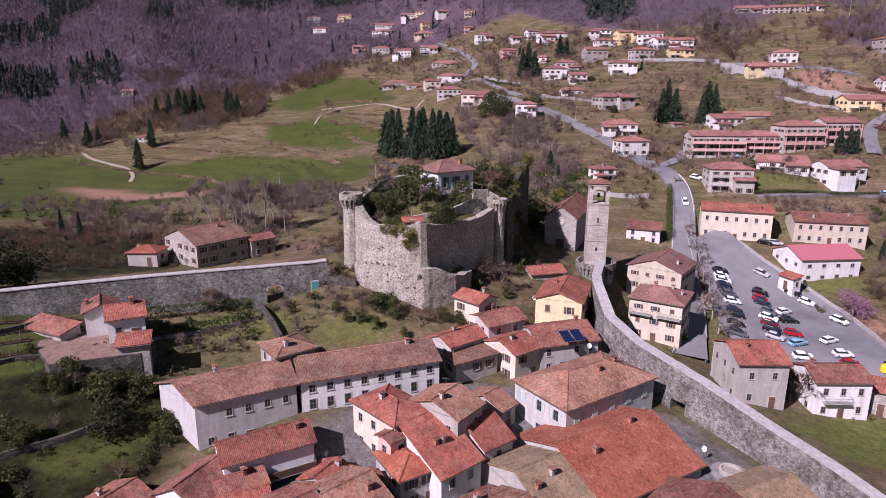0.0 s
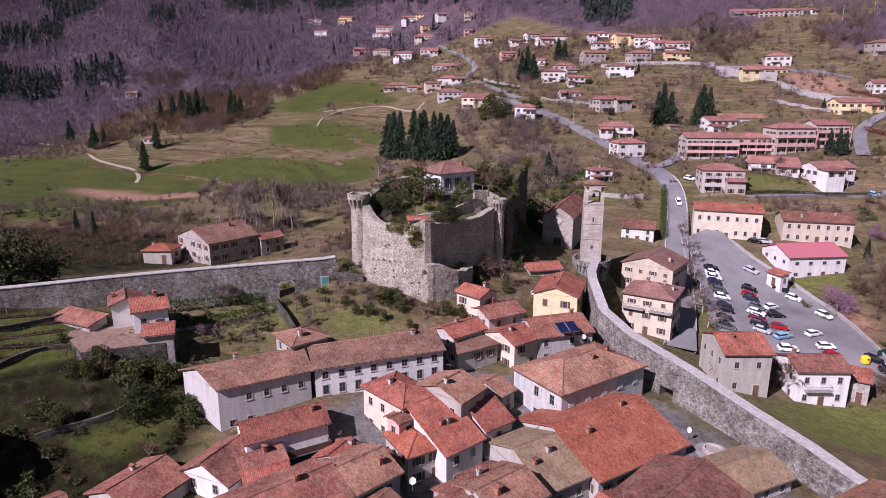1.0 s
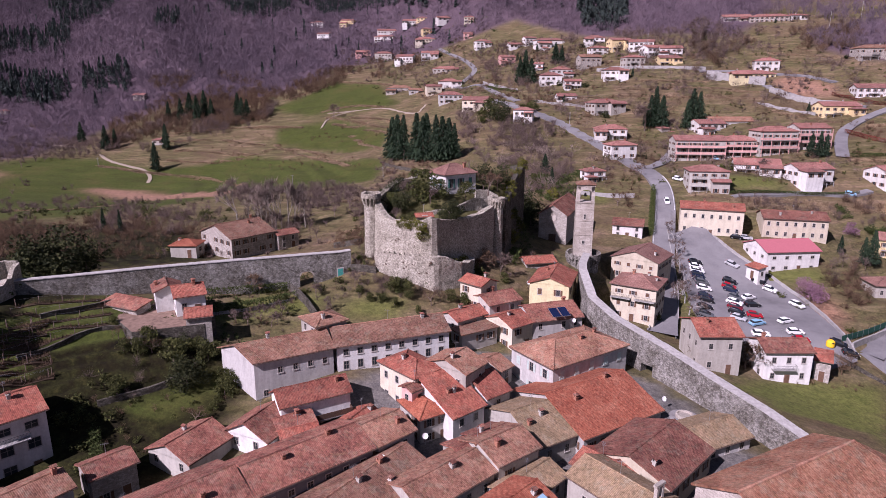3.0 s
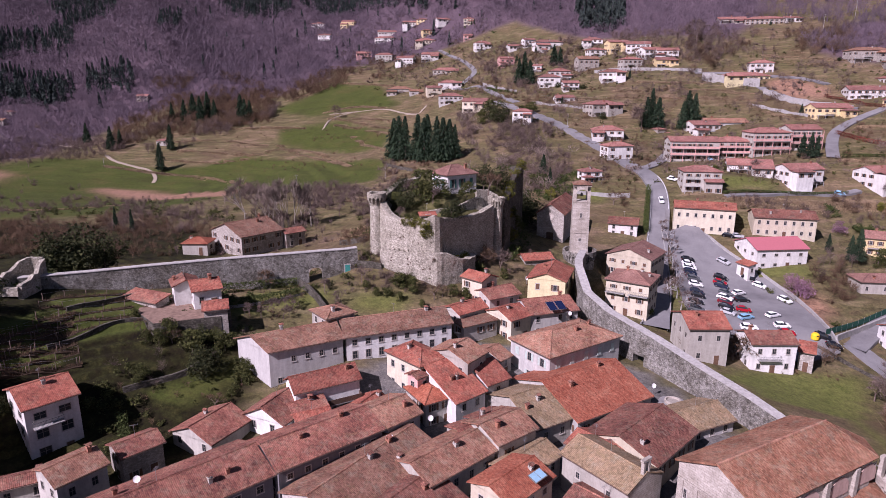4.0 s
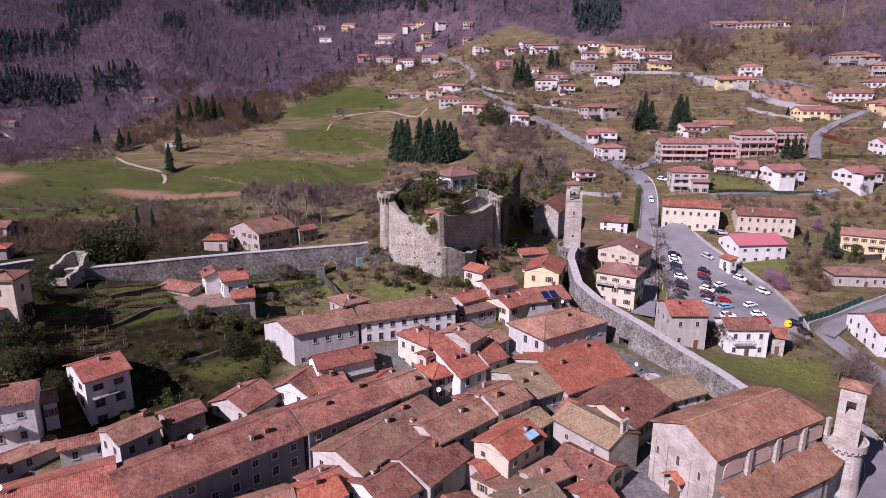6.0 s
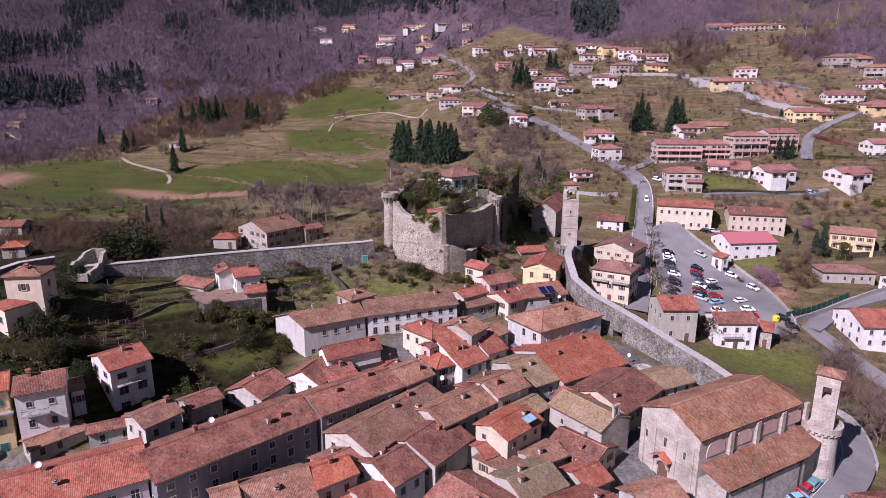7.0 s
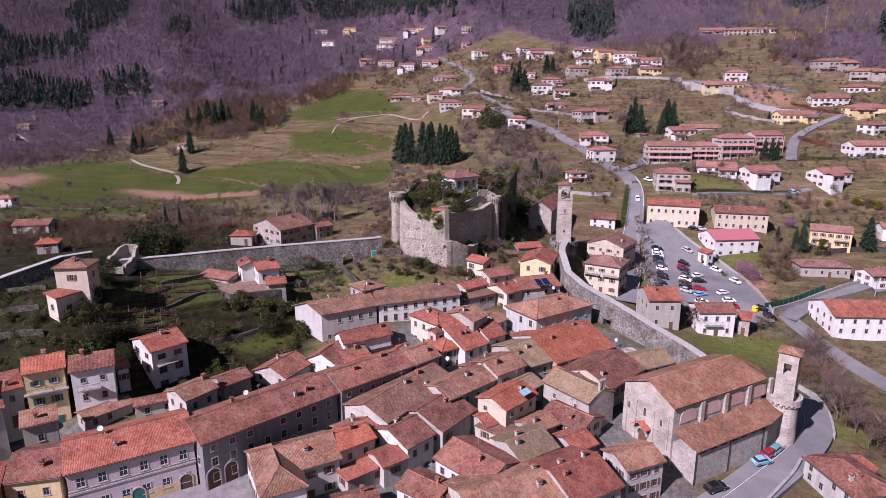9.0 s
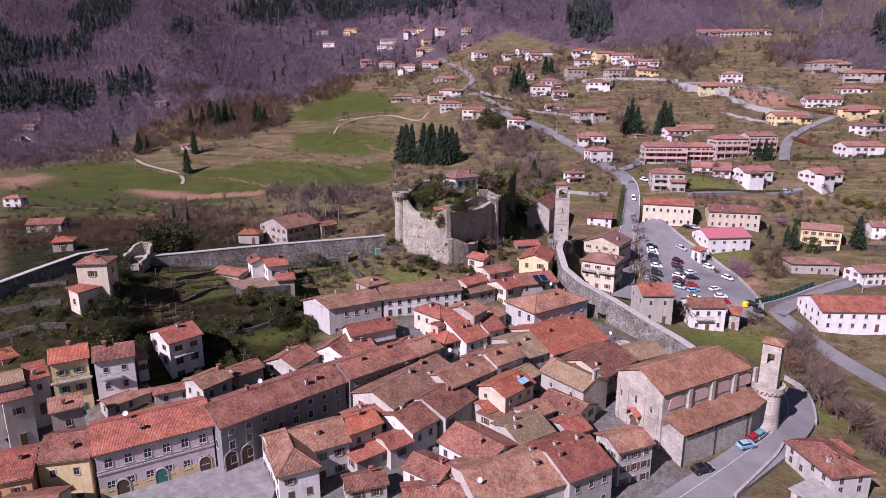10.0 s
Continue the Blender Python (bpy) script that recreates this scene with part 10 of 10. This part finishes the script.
for col, c in PAINT.items():
    m_, nt_, b_ = node_mat("car_paint_" + col)
    b_.inputs["Base Color"].default_value = (*c, 1)
    b_.inputs["Roughness"].default_value = 0.25
    b_.inputs["Coat Weight"].default_value = 0.6
    bb, rr = CARM[0].copy(), CARM[2].copy()
    BODY[col] = (mesh_of("body", bb, [m_]), mesh_of("car_roof", rr, [m_]))
NOTE = {"black": "black", "white": "white", "navy": "dark blue", "grey": "dark grey", "silver": "silver", "red": "red", "darkred": "dark red", "blue": "light blue", "teal": "blue-green"}
for k, (x, y, a, col) in enumerate(CARS):
    rr = random.Random(k)
    e = 1.6
    ca, sa = math.cos(radians(a)), math.sin(radians(a))
    dz = (gz(x + ca * e, y + sa * e) - gz(x - ca * e, y - sa * e)) / (2 * e)
    dx = (gz(x - sa * 0.8, y + ca * 0.8) - gz(x + sa * 0.8, y - ca * 0.8)) / 1.6
    sc = rr.uniform(0.94, 1.06)
    car = thing("car", f"{NOTE[col]} hatchback parked on the asphalt", "car",
                pose(x, y, gz(x, y) + 0.1, math.degrees(math.atan(dx)), -math.degrees(math.atan(dz)), a + (180 if rr.random() < 0.5 else 0) * 0) @ Matrix.Diagonal((sc, sc, rr.uniform(0.96, 1.1), 1)), "parked cars")
    part("body", BODY[col][0], None, car)
    part("car_roof", BODY[col][1], None, car)
    part("glasshouse", gl_me, None, car)
    for wx in (-1.28, 1.28):
        for wy in (-0.78, 0.78):
            w_ = part("wheel", wh_me, None, car, m=pose(wx, wy, 0.31))
            part("rim", rim_me, None, w_)
    for wy in (-0.6, 0.6):
        part("headlight", lm_me, None, car, m=pose(2.02, wy, 0.68))
        part("tail_light", tl_me, None, car, m=pose(-2.05, wy, 0.78))

# ---- garden walls, hedges and small things ----
GARDEN_WALLS = []
GARDEN_WALLS.append(([(-87.2, 98.5), (-78.2, 103.8), (-64.3, 111.5)], 2.2, 0.5, 'stone'))
GARDEN_WALLS.append(([(-76.5, 87.5), (-71.1, 93.1), (-67.1, 99.5)], 0.9, 0.5, 'stone'))
GARDEN_WALLS.append(([(-73.5, 75.7), (-66.3, 87.3), (-60.9, 89.2)], 0.7, 0.5, 'stone'))
GARDEN_WALLS.append(([(-85.3, 71.7), (-80.3, 66.0), (-77.1, 62.4)], 1.2, 0.5, 'stone'))
GARDEN_WALLS.append(([(-108.6, 66.5), (-100.8, 66.9), (-93.7, 66.3)], 1.2, 0.5, 'stone'))
GARDEN_WALLS.append(([(-116.5, 78.6), (-105.6, 77.4), (-97.5, 75.6)], 1, 0.5, 'stone'))
GARDEN_WALLS.append(([(-50.7, 97.0), (-42.5, 103.8), (-34.8, 110.0)], 0.5, 0.35, 'pale'))
GARDEN_WALLS.append(([(-36.7, 114.5), (-32.4, 108.5), (-28.2, 100.7)], 2, 0.5, 'stone'))
GARDEN_WALLS.append(([(-23.6, 120.6), (-21.2, 119.6), (-17.4, 118.4)], 1.4, 0.7, 'stone'))
GARDEN_WALLS.append(([(-59.0, 72.2), (-49.6, 78.5), (-48.6, 80.6)], 1, 0.5, 'stone'))
GARDEN_WALLS.append(([(-104.0, 59.1), (-97.2, 60.4), (-89.5, 60.1)], 1.2, 0.5, 'stone'))
GARDEN_WALLS.append(([(51.9, 220.9), (63.0, 216.7), (72.0, 216.0)], 1.6, 0.5, 'pale'))
GARDEN_WALLS.append(([(163.8, 384.0), (192.6, 366.6)], 5, 0.8, 'pale'))
GARDEN_WALLS.append(([(106.1, 432.5), (133.6, 420.3), (168.7, 398.2)], 2.2, 0.6, 'pale'))
GARDEN_WALLS.append(([(190.5, 356.5), (198.0, 336.0), (218.2, 313.5)], 3, 0.6, 'pale'))
GARDEN_WALLS.append(([(176.6, 340.6), (195.1, 314.7)], 1.5, 0.5, 'pale'))
GARDEN_WALLS.append(([(49.8, 421.8), (37.2, 453.2), (29.3, 473.9)], 1.5, 0.5, 'pale'))
GARDEN_WALLS.append(([(55.3, 380.6), (79.7, 361.1), (102.7, 361.0)], 1.5, 0.5, 'pale'))
GARDEN_WALLS.append(([(99.5, 121.7), (110.4, 129.6), (125.5, 137.4), (142.3, 145.1)], 1.3, 0.4, 'pale'))
GARDEN_WALLS.append(([(59.2, 130.5), (66.3, 150.3), (71.4, 170.7), (75.5, 188.1)], 0.5, 0.3, 'pale'))
GARDEN_WALLS.append(([(96.9, 166.9), (92.3, 176.3), (88.8, 191.3)], 0.9, 0.4, 'pale'))
GARDEN_WALLS.append(([(97.6, 116.9), (100.9, 128.3), (102.9, 147.3), (100.0, 157.8), (97.9, 166.3)], 0.9, 0.4, 'pale'))
GARDEN_WALLS.append(([(80.3, 72.9), (81.7, 70.1), (81.2, 64.5), (77.5, 55.6), (74.3, 49.7)], 1.1, 0.5, 'pale'))
GARDEN_WALLS.append(([(62.0, 40.2), (58.5, 36.2), (51.4, 30.2), (45.4, 25.1)], 0.9, 0.5, 'pale'))
GARDEN_WALLS.append(([(148.4, 173.7), (162.4, 177.4), (175.6, 173.5)], 2, 0.5, 'stone'))
GARDEN_WALLS.append(([(91.7, 116.9), (100.2, 105.0), (106.8, 104.2)], 0.8, 0.4, 'stone'))
GARDEN_WALLS.append(([(-32.8, 150.9), (-24.1, 143.9)], 1.4, 0.5, 'stone'))
GARDEN_WALLS.append(([(-33.2, 315.2), (-11.7, 276.9), (0.4, 251.1)], 1.6, 0.5, 'stone'))
HEDGES = []
HEDGES.append(([(-48.8, 99.1), (-42.5, 103.8), (-35.1, 109.9)], 1.8, 0.8, 'hedge'))
HEDGES.append(([(80.5, 220.1), (75.0, 203.6), (68.5, 183.8)], 2.6, 0.9, 'hedge'))
HEDGES.append(([(106.8, 210.9), (126.5, 217.2), (158.7, 217.4)], 1, 0.7, 'hedge'))
HEDGES.append(([(191.7, 281.8), (194.8, 264.7), (204.2, 255.2)], 1.8, 0.8, 'redhedge'))
HEDGES.append(([(216.6, 337.6), (225.4, 321.0), (233.1, 310.3)], 1.6, 0.7, 'redhedge'))
HEDGES.append(([(173.5, 247.1), (195.1, 244.6), (219.9, 244.2)], 1.4, 0.8, 'hedge'))
HEDGES.append(([(30.7, 458.8), (49.3, 416.8)], 1.4, 0.7, 'hedge'))
HEDGES.append(([(-57.2, 103.9), (-44.2, 113.2), (-37.5, 114.3)], 2.2, 0.7, 'hedge'))
HEDGES.append(([(-56.7, 66.4), (-50.6, 56.9)], 2, 0.8, 'hedge'))
VINES = []
VINES.append([(-83.0, 70.4), (-78.8, 77.2), (-74.6, 85.9)])
VINES.append([(-82.5, 68.6), (-78.6, 76.6), (-72.9, 82.9)])
VINES.append([(-82.3, 67.5), (-78.0, 75.2), (-72.1, 81.7)])
VINES.append([(-82.2, 66.4), (-76.9, 72.9), (-71.5, 81.1)])
VINES.append([(-82.0, 65.3), (-76.5, 71.9), (-70.2, 78.8)])
VINES.append([(-81.8, 64.2), (-76.4, 71.6), (-69.5, 77.9)])
VINES.append([(-81.6, 63.1), (-75.5, 69.6), (-69.0, 77.4)])
VINES.append([(-81.7, 62.4), (-75.1, 68.6), (-67.6, 75.1)])
VINES.append([(-81.7, 61.6), (-75.0, 68.2), (-67.3, 74.9)])
VINES.append([(-76.3, 76.1), (-70.6, 83.2), (-63.5, 89.3)])
VINES.append([(-77.8, 79.3), (-71.9, 85.7), (-64.7, 90.5)])
VINES.append([(-78.9, 82.0), (-73.4, 88.5), (-66.3, 92.8)])
VINES.append([(-80.9, 86.3), (-74.6, 90.6), (-68.2, 95.8)])
VINES.append([(-82.7, 90.3), (-76.7, 94.7), (-70.3, 99.1)])
VINES.append([(61.3, 395.0), (87.2, 380.2), (101.3, 371.8)])
VINES.append([(62.4, 394.8), (89.2, 379.7), (102.9, 366.2)])
VINES.append([(62.6, 389.7), (90.1, 374.4), (105.7, 365.5)])
VINES.append([(62.9, 384.5), (90.9, 369.1), (107.2, 359.9)])
VINES.append([(63.2, 379.4), (92.8, 368.6), (109.9, 359.1)])
POLES = []
POLES.append((264.0, 430.8, 15.7))
POLES.append((303.0, 459.5, 18.4))
POLES.append((68.9, 332.1, 7.2))
POLES.append((146.6, 452.7, 13.7))
POLES.append((-31.1, 283.2, 6.4))
POLES.append((127.8, 288.4, 8.4))
POLES.append((141.5, 135.7, 7.1))
POLES.append((-79.1, 297.4, 6.0))
POLES.append((-234.4, 399.7, 6.0))
DISHES = [(-62.6, 30.1, 11.2), (-64.1, 29.0, 9.2), (-42.3, 42.9, 11.0), (-4.5, 61.1, 9.5), (-10.8, 56.2, 9.0), (-0.5, 17.0, 6.5), (25.4, 100.8, 12.5), (37.1, 78.7, 6.3), (-10.5, 57.0, 8.5), (18.5, 120.5, 14.5)]
NETTING = [(97.3, 123.0), (107.5, 129.7), (118.7, 136.0), (127.0, 140.2)]
BIN = (92.9, 120.2, 0.0)
FOUNTAIN = (39.9, 75.8, 4.4)
TARP = (-54.5, 64.7, 3.5)
SKYLIGHT = (10.4, 46.5, 9.0)
SOLAR = (22.6, 102.2, 13.6)
PIAZZA = [(-66.0, 19.5), (-64.9, 22.3), (-47.8, 31.9), (-43.8, 37.0), (-41.0, 38.9), (-35.9, 28.0), (-35.4, 21.7), (-43.0, 11.5), (-57.0, 7.5)]

for line, h, t, k in GARDEN_WALLS:
    ln = smooth_line(line, 2.0)
    z = ground_z(ln[:, 0], ln[:, 1])
    run = [(x, y, zz - 1.5, zz + h) for (x, y), zz in zip(ln.tolist(), z.tolist())]
    if len(run) > 1:
        rugged_wall("garden_wall", run, t, M["dark_stone" if k == "stone" else "concrete"], "low rough stone garden wall" if k == "stone" else "pale concrete retaining wall", "wall", 0.12, 0.04, 2.0, "structure")
for k, (line, h, half, mat) in enumerate(HEDGES):
    hedge(line, h, half, mat, "clipped dark green hedge" if mat == "hedge" else "clipped reddish-brown beech hedge", 30 + k)


def vine_row(line, seed):
    """A row of leafless vines on posts and wires."""
    ln = smooth_line(line, 0.6)
    rng = np.random.default_rng(seed)
    z = ground_z(ln[:, 0], ln[:, 1])
    row = thing("vine_row", "row of leafless vines on wooden posts", "vineyard", pose(ln[0, 0], ln[0, 1], z[0]), "vineyard rows")
    o = np.array([ln[0, 0], ln[0, 1], z[0]])
    P = np.concatenate([ln, z[:, None]], 1) - o
    bm = bmesh.new()
    box(bm, -0.05, -0.05, -0.4, 0.05, 0.05, 1.6, 0, 0.9)
    pm = mesh_of("post", bm, [M["bark"]])
    for k in range(0, len(P), 6):
        part("post", pm, None, row, m=pose(*P[k]))
    bm = bmesh.new()
    for a, b in zip(P[:-1:3], P[3::3]):
        tube(bm, Vector(a) + Vector((0, 0, 1.45)), Vector(b) + Vector((0, 0, 1.45)), 0.012, n=3, caps=False)
    part("wire", bm, [M["steel"]], row)
    n = len(P) * 16
    base = P[rng.integers(0, len(P), n)] + rng.normal(size=(n, 3)) * [0.12, 0.12, 0.05]
    tip = base + np.stack([rng.normal(size=n) * 0.3, rng.normal(size=n) * 0.3, rng.uniform(0.3, 1.1, n)], 1)
    v = slivers(rng, base, tip, 0.03)
    part("vines", tri_mesh("vines", v, np.arange(len(v)).reshape(-1, 3), M["twig_brown"]), None, row)


earth_ = plain("vine_bed_earth", (0.05, 0.034, 0.022), 0.95, 0, 0.4, 1.5, 0.04)
for line in VINES[:14]:
    ribbon("vine_bed", smooth_line(line, 0.7), 0.5, 0.1, earth_, "dark tilled earth under a row of vines", "soil")
for k, line in enumerate(VINES):
    if len(line) > 1:
        vine_row(line, 60 + k)
# poles
for k, (x, y, h) in enumerate(POLES):
    pl = thing("utility_pole", "tall grey utility pole with cross arm", "pole", pose(x, y, gz(x, y) - 0.3, 0, 0, 30 * k), "utility poles")
    bm = bmesh.new()
    tube(bm, (0, 0, 0), (0, 0, h), 0.16, 0.09, 8)
    part("shaft", bm, [M["concrete"]], pl)
    bm = bmesh.new()
    box(bm, -0.9, -0.06, h - 0.7, 0.9, 0.06, h - 0.58)
    part("cross_arm", bm, [M["steel"]], pl)
# satellite dishes
bm = bmesh.new()
lathe(bm, [(0.02, 0), (0.25, 0.03), (0.45, 0.12), (0.46, 0.14), (0.25, 0.06), (0.02, 0.03)], 20)
dish_me = mesh_of("dish", bm, [M["dish"]])
bm = bmesh.new()
tube(bm, (0, 0, -1.4), (0, 0, 0.2), 0.035, n=6)
mast_me = mesh_of("mast", bm, [M["steel"]])
bm = bmesh.new()
tube(bm, (0, 0, 0), (0, 0.0, 0.5), 0.015, n=5)
arm_me = mesh_of("feed_arm", bm, [M["steel"]])
for x, y, z in DISHES:
    d_ = thing("satellite_dish", "white satellite dish on a roof mast", "satellite dish", pose(x, y, z), "satellite dishes")
    part("mast", mast_me, None, d_)
    dd_ = part("dish", dish_me, None, d_, m=pose(0, -0.1, 0.1, 65, 0, 20))
    part("feed_arm", arm_me, None, dd_)
# yellow bottle bank
x, y, z = BIN
bb = thing("recycling_bin", "yellow dome-topped recycling bin on the asphalt", "bin", pose(x, y, gz(x, y) + 0.1))
yel = plain("yellow_plastic", (0.80, 0.48, 0.02), 0.5, 0, 0.1)
bm = bmesh.new()
lathe(bm, [(0.8, 0), (0.95, 0.15), (0.95, 1.2), (0.85, 1.5), (0.5, 1.75), (0.05, 1.85)], 20)
part("drum", bm, [yel], bb)
bm = bmesh.new()
box(bm, -0.25, -1.0, 1.1, 0.25, -0.86, 1.35)
part("slot", bm, [M["iron"]], bb)
# round fountain in the lane
x, y, z = FOUNTAIN
ft = thing("fountain", "round stone fountain basin with paved ring", "fountain", pose(x, y, gz(x, y)))
bm = bmesh.new()
lathe(bm, [(1.5, -0.5), (1.5, 0.7), (1.2, 0.7), (1.2, 0.4), (0.05, 0.4)], 28)
part("basin", bm, [M["ashlar"]], ft)
bm = bmesh.new()
lathe(bm, [(2.6, -0.5), (2.6, 0.14), (1.5, 0.16)], 32)
part("step", bm, [M["paving"]], ft)
# white tarpaulin roof in a yard
x, y, z = TARP
tp = thing("canopy", "white sheet canopy on posts in a yard", "canopy", pose(x, y, z - 2.4, 0, 0, 20))
bm = bmesh.new()
box(bm, -2.0, -1.5, 2.3, 2.0, 1.5, 2.42)
part("sheet", bm, [M["dish"]], tp)
for sx in (-1.9, 1.9):
    for sy in (-1.4, 1.4):
        bm = bmesh.new()
        tube(bm, (sx, sy, -2.5), (sx, sy, 2.3), 0.05, n=6)
        part("post", bm, [M["steel"]], tp)
# roof window and solar panels lie on their roofs
glassy = plain("skylight_glass", (0.25, 0.42, 0.55), 0.1, 0, 0.1)
x, y, z = SKYLIGHT
bm = bmesh.new()
box(bm, -1.3, -0.8, 0, 1.3, 0.8, 0.12)
sl_ = tagged(part("roof_window", bm, [M["frame"]], m=pose(x, y, z + 0.1, 19, 0, 44.5)), "large pale blue skylight set in an orange roof", "skylight")
for sx in (-0.62, 0.62):
    bm = bmesh.new()
    box(bm, sx - 0.56, -0.7, 0.125, sx + 0.56, 0.7, 0.15)
    part("pane", bm, [glassy], sl_)
x, y, z = SOLAR
panel_mat = plain("solar_cells", (0.012, 0.02, 0.06), 0.15, 0.2, 0.2)
for k in (-1, 1):
    bm = bmesh.new()
    box(bm, -0.95, -1.5, 0, 0.95, 1.5, 0.08)
    sp_ = tagged(part("solar_panel", bm, [M["steel"]], m=pose(x + k * 1.05 * math.cos(0.3), y + k * 1.05 * math.sin(0.3), z + 0.25, 19, 0, 17)), "dark blue solar panel on a tiled roof", "solar panel", "solar panels")
    bm = bmesh.new()
    box(bm, -0.9, -1.45, 0.081, 0.9, 1.45, 0.1)
    part("solar_cell_sheet", bm, [panel_mat], sp_)
# square
bm = bmesh.new()
prism(bm, PIAZZA, -4.0, -0.75)
bmesh.ops.recalc_face_normals(bm, faces=bm.faces[:])
tagged(part("pavement", bm, [M["paving"]]), "grey stone-paved village square", "square", kind="structure")
# ivy on the castle and green in its broken walls
for k, (x, y, z, h) in enumerate([(-9.6, 118.2, 28.2, 2.6), (-11.4, 119.0, 28.2, 2.4), (-7.8, 117.4, 28.2, 2.6), (-6.4, 114.7, 28.2, 3.4), (-6.2, 114.5, 26.2, 2.8), (-5.6, 114.8, 27.8, 2.0), (0.4, 118.6, 19.3, 2.2), (2.6, 121.4, 19.3, 1.6), (3.4, 123.6, 19.2, 1.4),
                                  (14.6, 139.6, 30.6, 2.6), (15.8, 144, 31, 3.0), (16.6, 149, 32, 3.4), (18.8, 156, 34.6, 3.4), (21.6, 164, 36, 4.0), (19.4, 158, 33, 3.6), (15.4, 142.4, 25, 4), (17.6, 150, 24, 4.4), (17.0, 146, 18, 4.4), (19.8, 155, 19, 5),
                                  (20, 146, 13, 3.4), (21, 152, 13, 3.6), (16.4, 140, 13.5, 3.0)]):
    plant("ivy" if k < 14 or k % 2 else "shrub", x, y, z, h, k)
# ivy over the broken wall behind the tower
for k in range(9):
    plant("oak", -18.2 + k * 0.62, 128.8 + k * 1.7, 32.0 + k * 0.34, 2.4, k, "ivy on the castle wall")
# dark leafless creeper on the shaded curtain wall
for k in range(4):
    plant("brown", 7.0 + k * 1.1, 127.8 + k * 1.3, 13.8, 5.5 + (k % 3) * 1.2, k)
# overgrowth in the castle garden
rg_ = random.Random(5)
for k in range(80):
    x, y = rg_.uniform(-16, 18), rg_.uniform(119, 168)
    if not inside(gp, np.array(x), np.array(y)) or (abs(x - 0.6) < 7 and abs(y - 139.4) < 7) or (abs(x + 6.4) < 3.4 and abs(y - 121.6) < 3):
        continue
    kind = rg_.choice(["shrub", "shrub", "oak", "ivy", "brown", "bare"])
    plant(kind, x, y, garden_z(x, y) - 0.2, rg_.uniform(0.7, 1.8) * (1.5 if kind in ("bare", "brown", "oak") else 1), k, "castle garden plants")
# television aerials on the village roofs
bm = bmesh.new()
tube(bm, (0, 0, -0.6), (0, 0, 2.4), 0.03, n=5)
tv_mast = mesh_of("mast", bm, [M["steel"]])
bm = bmesh.new()
tube(bm, (-0.6, 0, 2.3), (0.6, 0, 2.3), 0.02, n=4)
for q in range(6):
    tube(bm, (-0.55 + q * 0.2, -0.3, 2.3), (-0.55 + q * 0.2, 0.3, 2.3), 0.012, n=4)
tv_boom = mesh_of("boom", bm, [M["steel"]])
for k, (x, y, z) in enumerate(RIDGES):
    if k % 2 == 0:
        ae = thing("aerial", "thin metal television aerial on a tiled roof", "aerial", pose(x, y, z, 0, 0, k * 37), "roof aerials")
        part("mast", tv_mast, None, ae)
        part("boom", tv_boom, None, ae)
# green netting fence of the playground
FENCE = smooth_line(NETTING, 2.5)
fz_ = ground_z(FENCE[:, 0], FENCE[:, 1])
fn = thing("netting_fence", "green netting fence on thin metal posts", "fence", pose(FENCE[0, 0], FENCE[0, 1], float(fz_[0])))
o_ = Vector((FENCE[0, 0], FENCE[0, 1], float(fz_[0])))
net_mat = plain("green_netting", (0.03, 0.10, 0.075), 0.8, 0, 0.2)
bm = bmesh.new()
tube(bm, (0, 0, -0.5), (0, 0, 1.9), 0.04, n=6)
fp_me = mesh_of("post", bm, [M["steel"]])
pts_ = [Vector((x, y, float(z))) - o_ for (x, y), z in zip(FENCE, fz_)]
for a in pts_:
    part("post", fp_me, None, fn, m=Matrix.Translation(a))
for a, b in zip(pts_[:-1], pts_[1:]):
    bm = bmesh.new()
    dv = (b - a).normalized() * 0.06
    sd = Vector((-dv.y, dv.x, 0)) * 0.2
    vs = [bm.verts.new(q + sd * e + Vector((0, 0, zz))) for e in (-1, 1) for q, zz in ((a + dv, 0.05), (b - dv, 0.05), (b - dv, 1.7), (a + dv, 1.7))]
    for f_ in ((0, 1, 2, 3), (7, 6, 5, 4), (0, 4, 5, 1), (1, 5, 6, 2), (2, 6, 7, 3), (3, 7, 4, 0)):
        bm.faces.new([vs[i] for i in f_])
    part("panel", bm, [net_mat], fn)
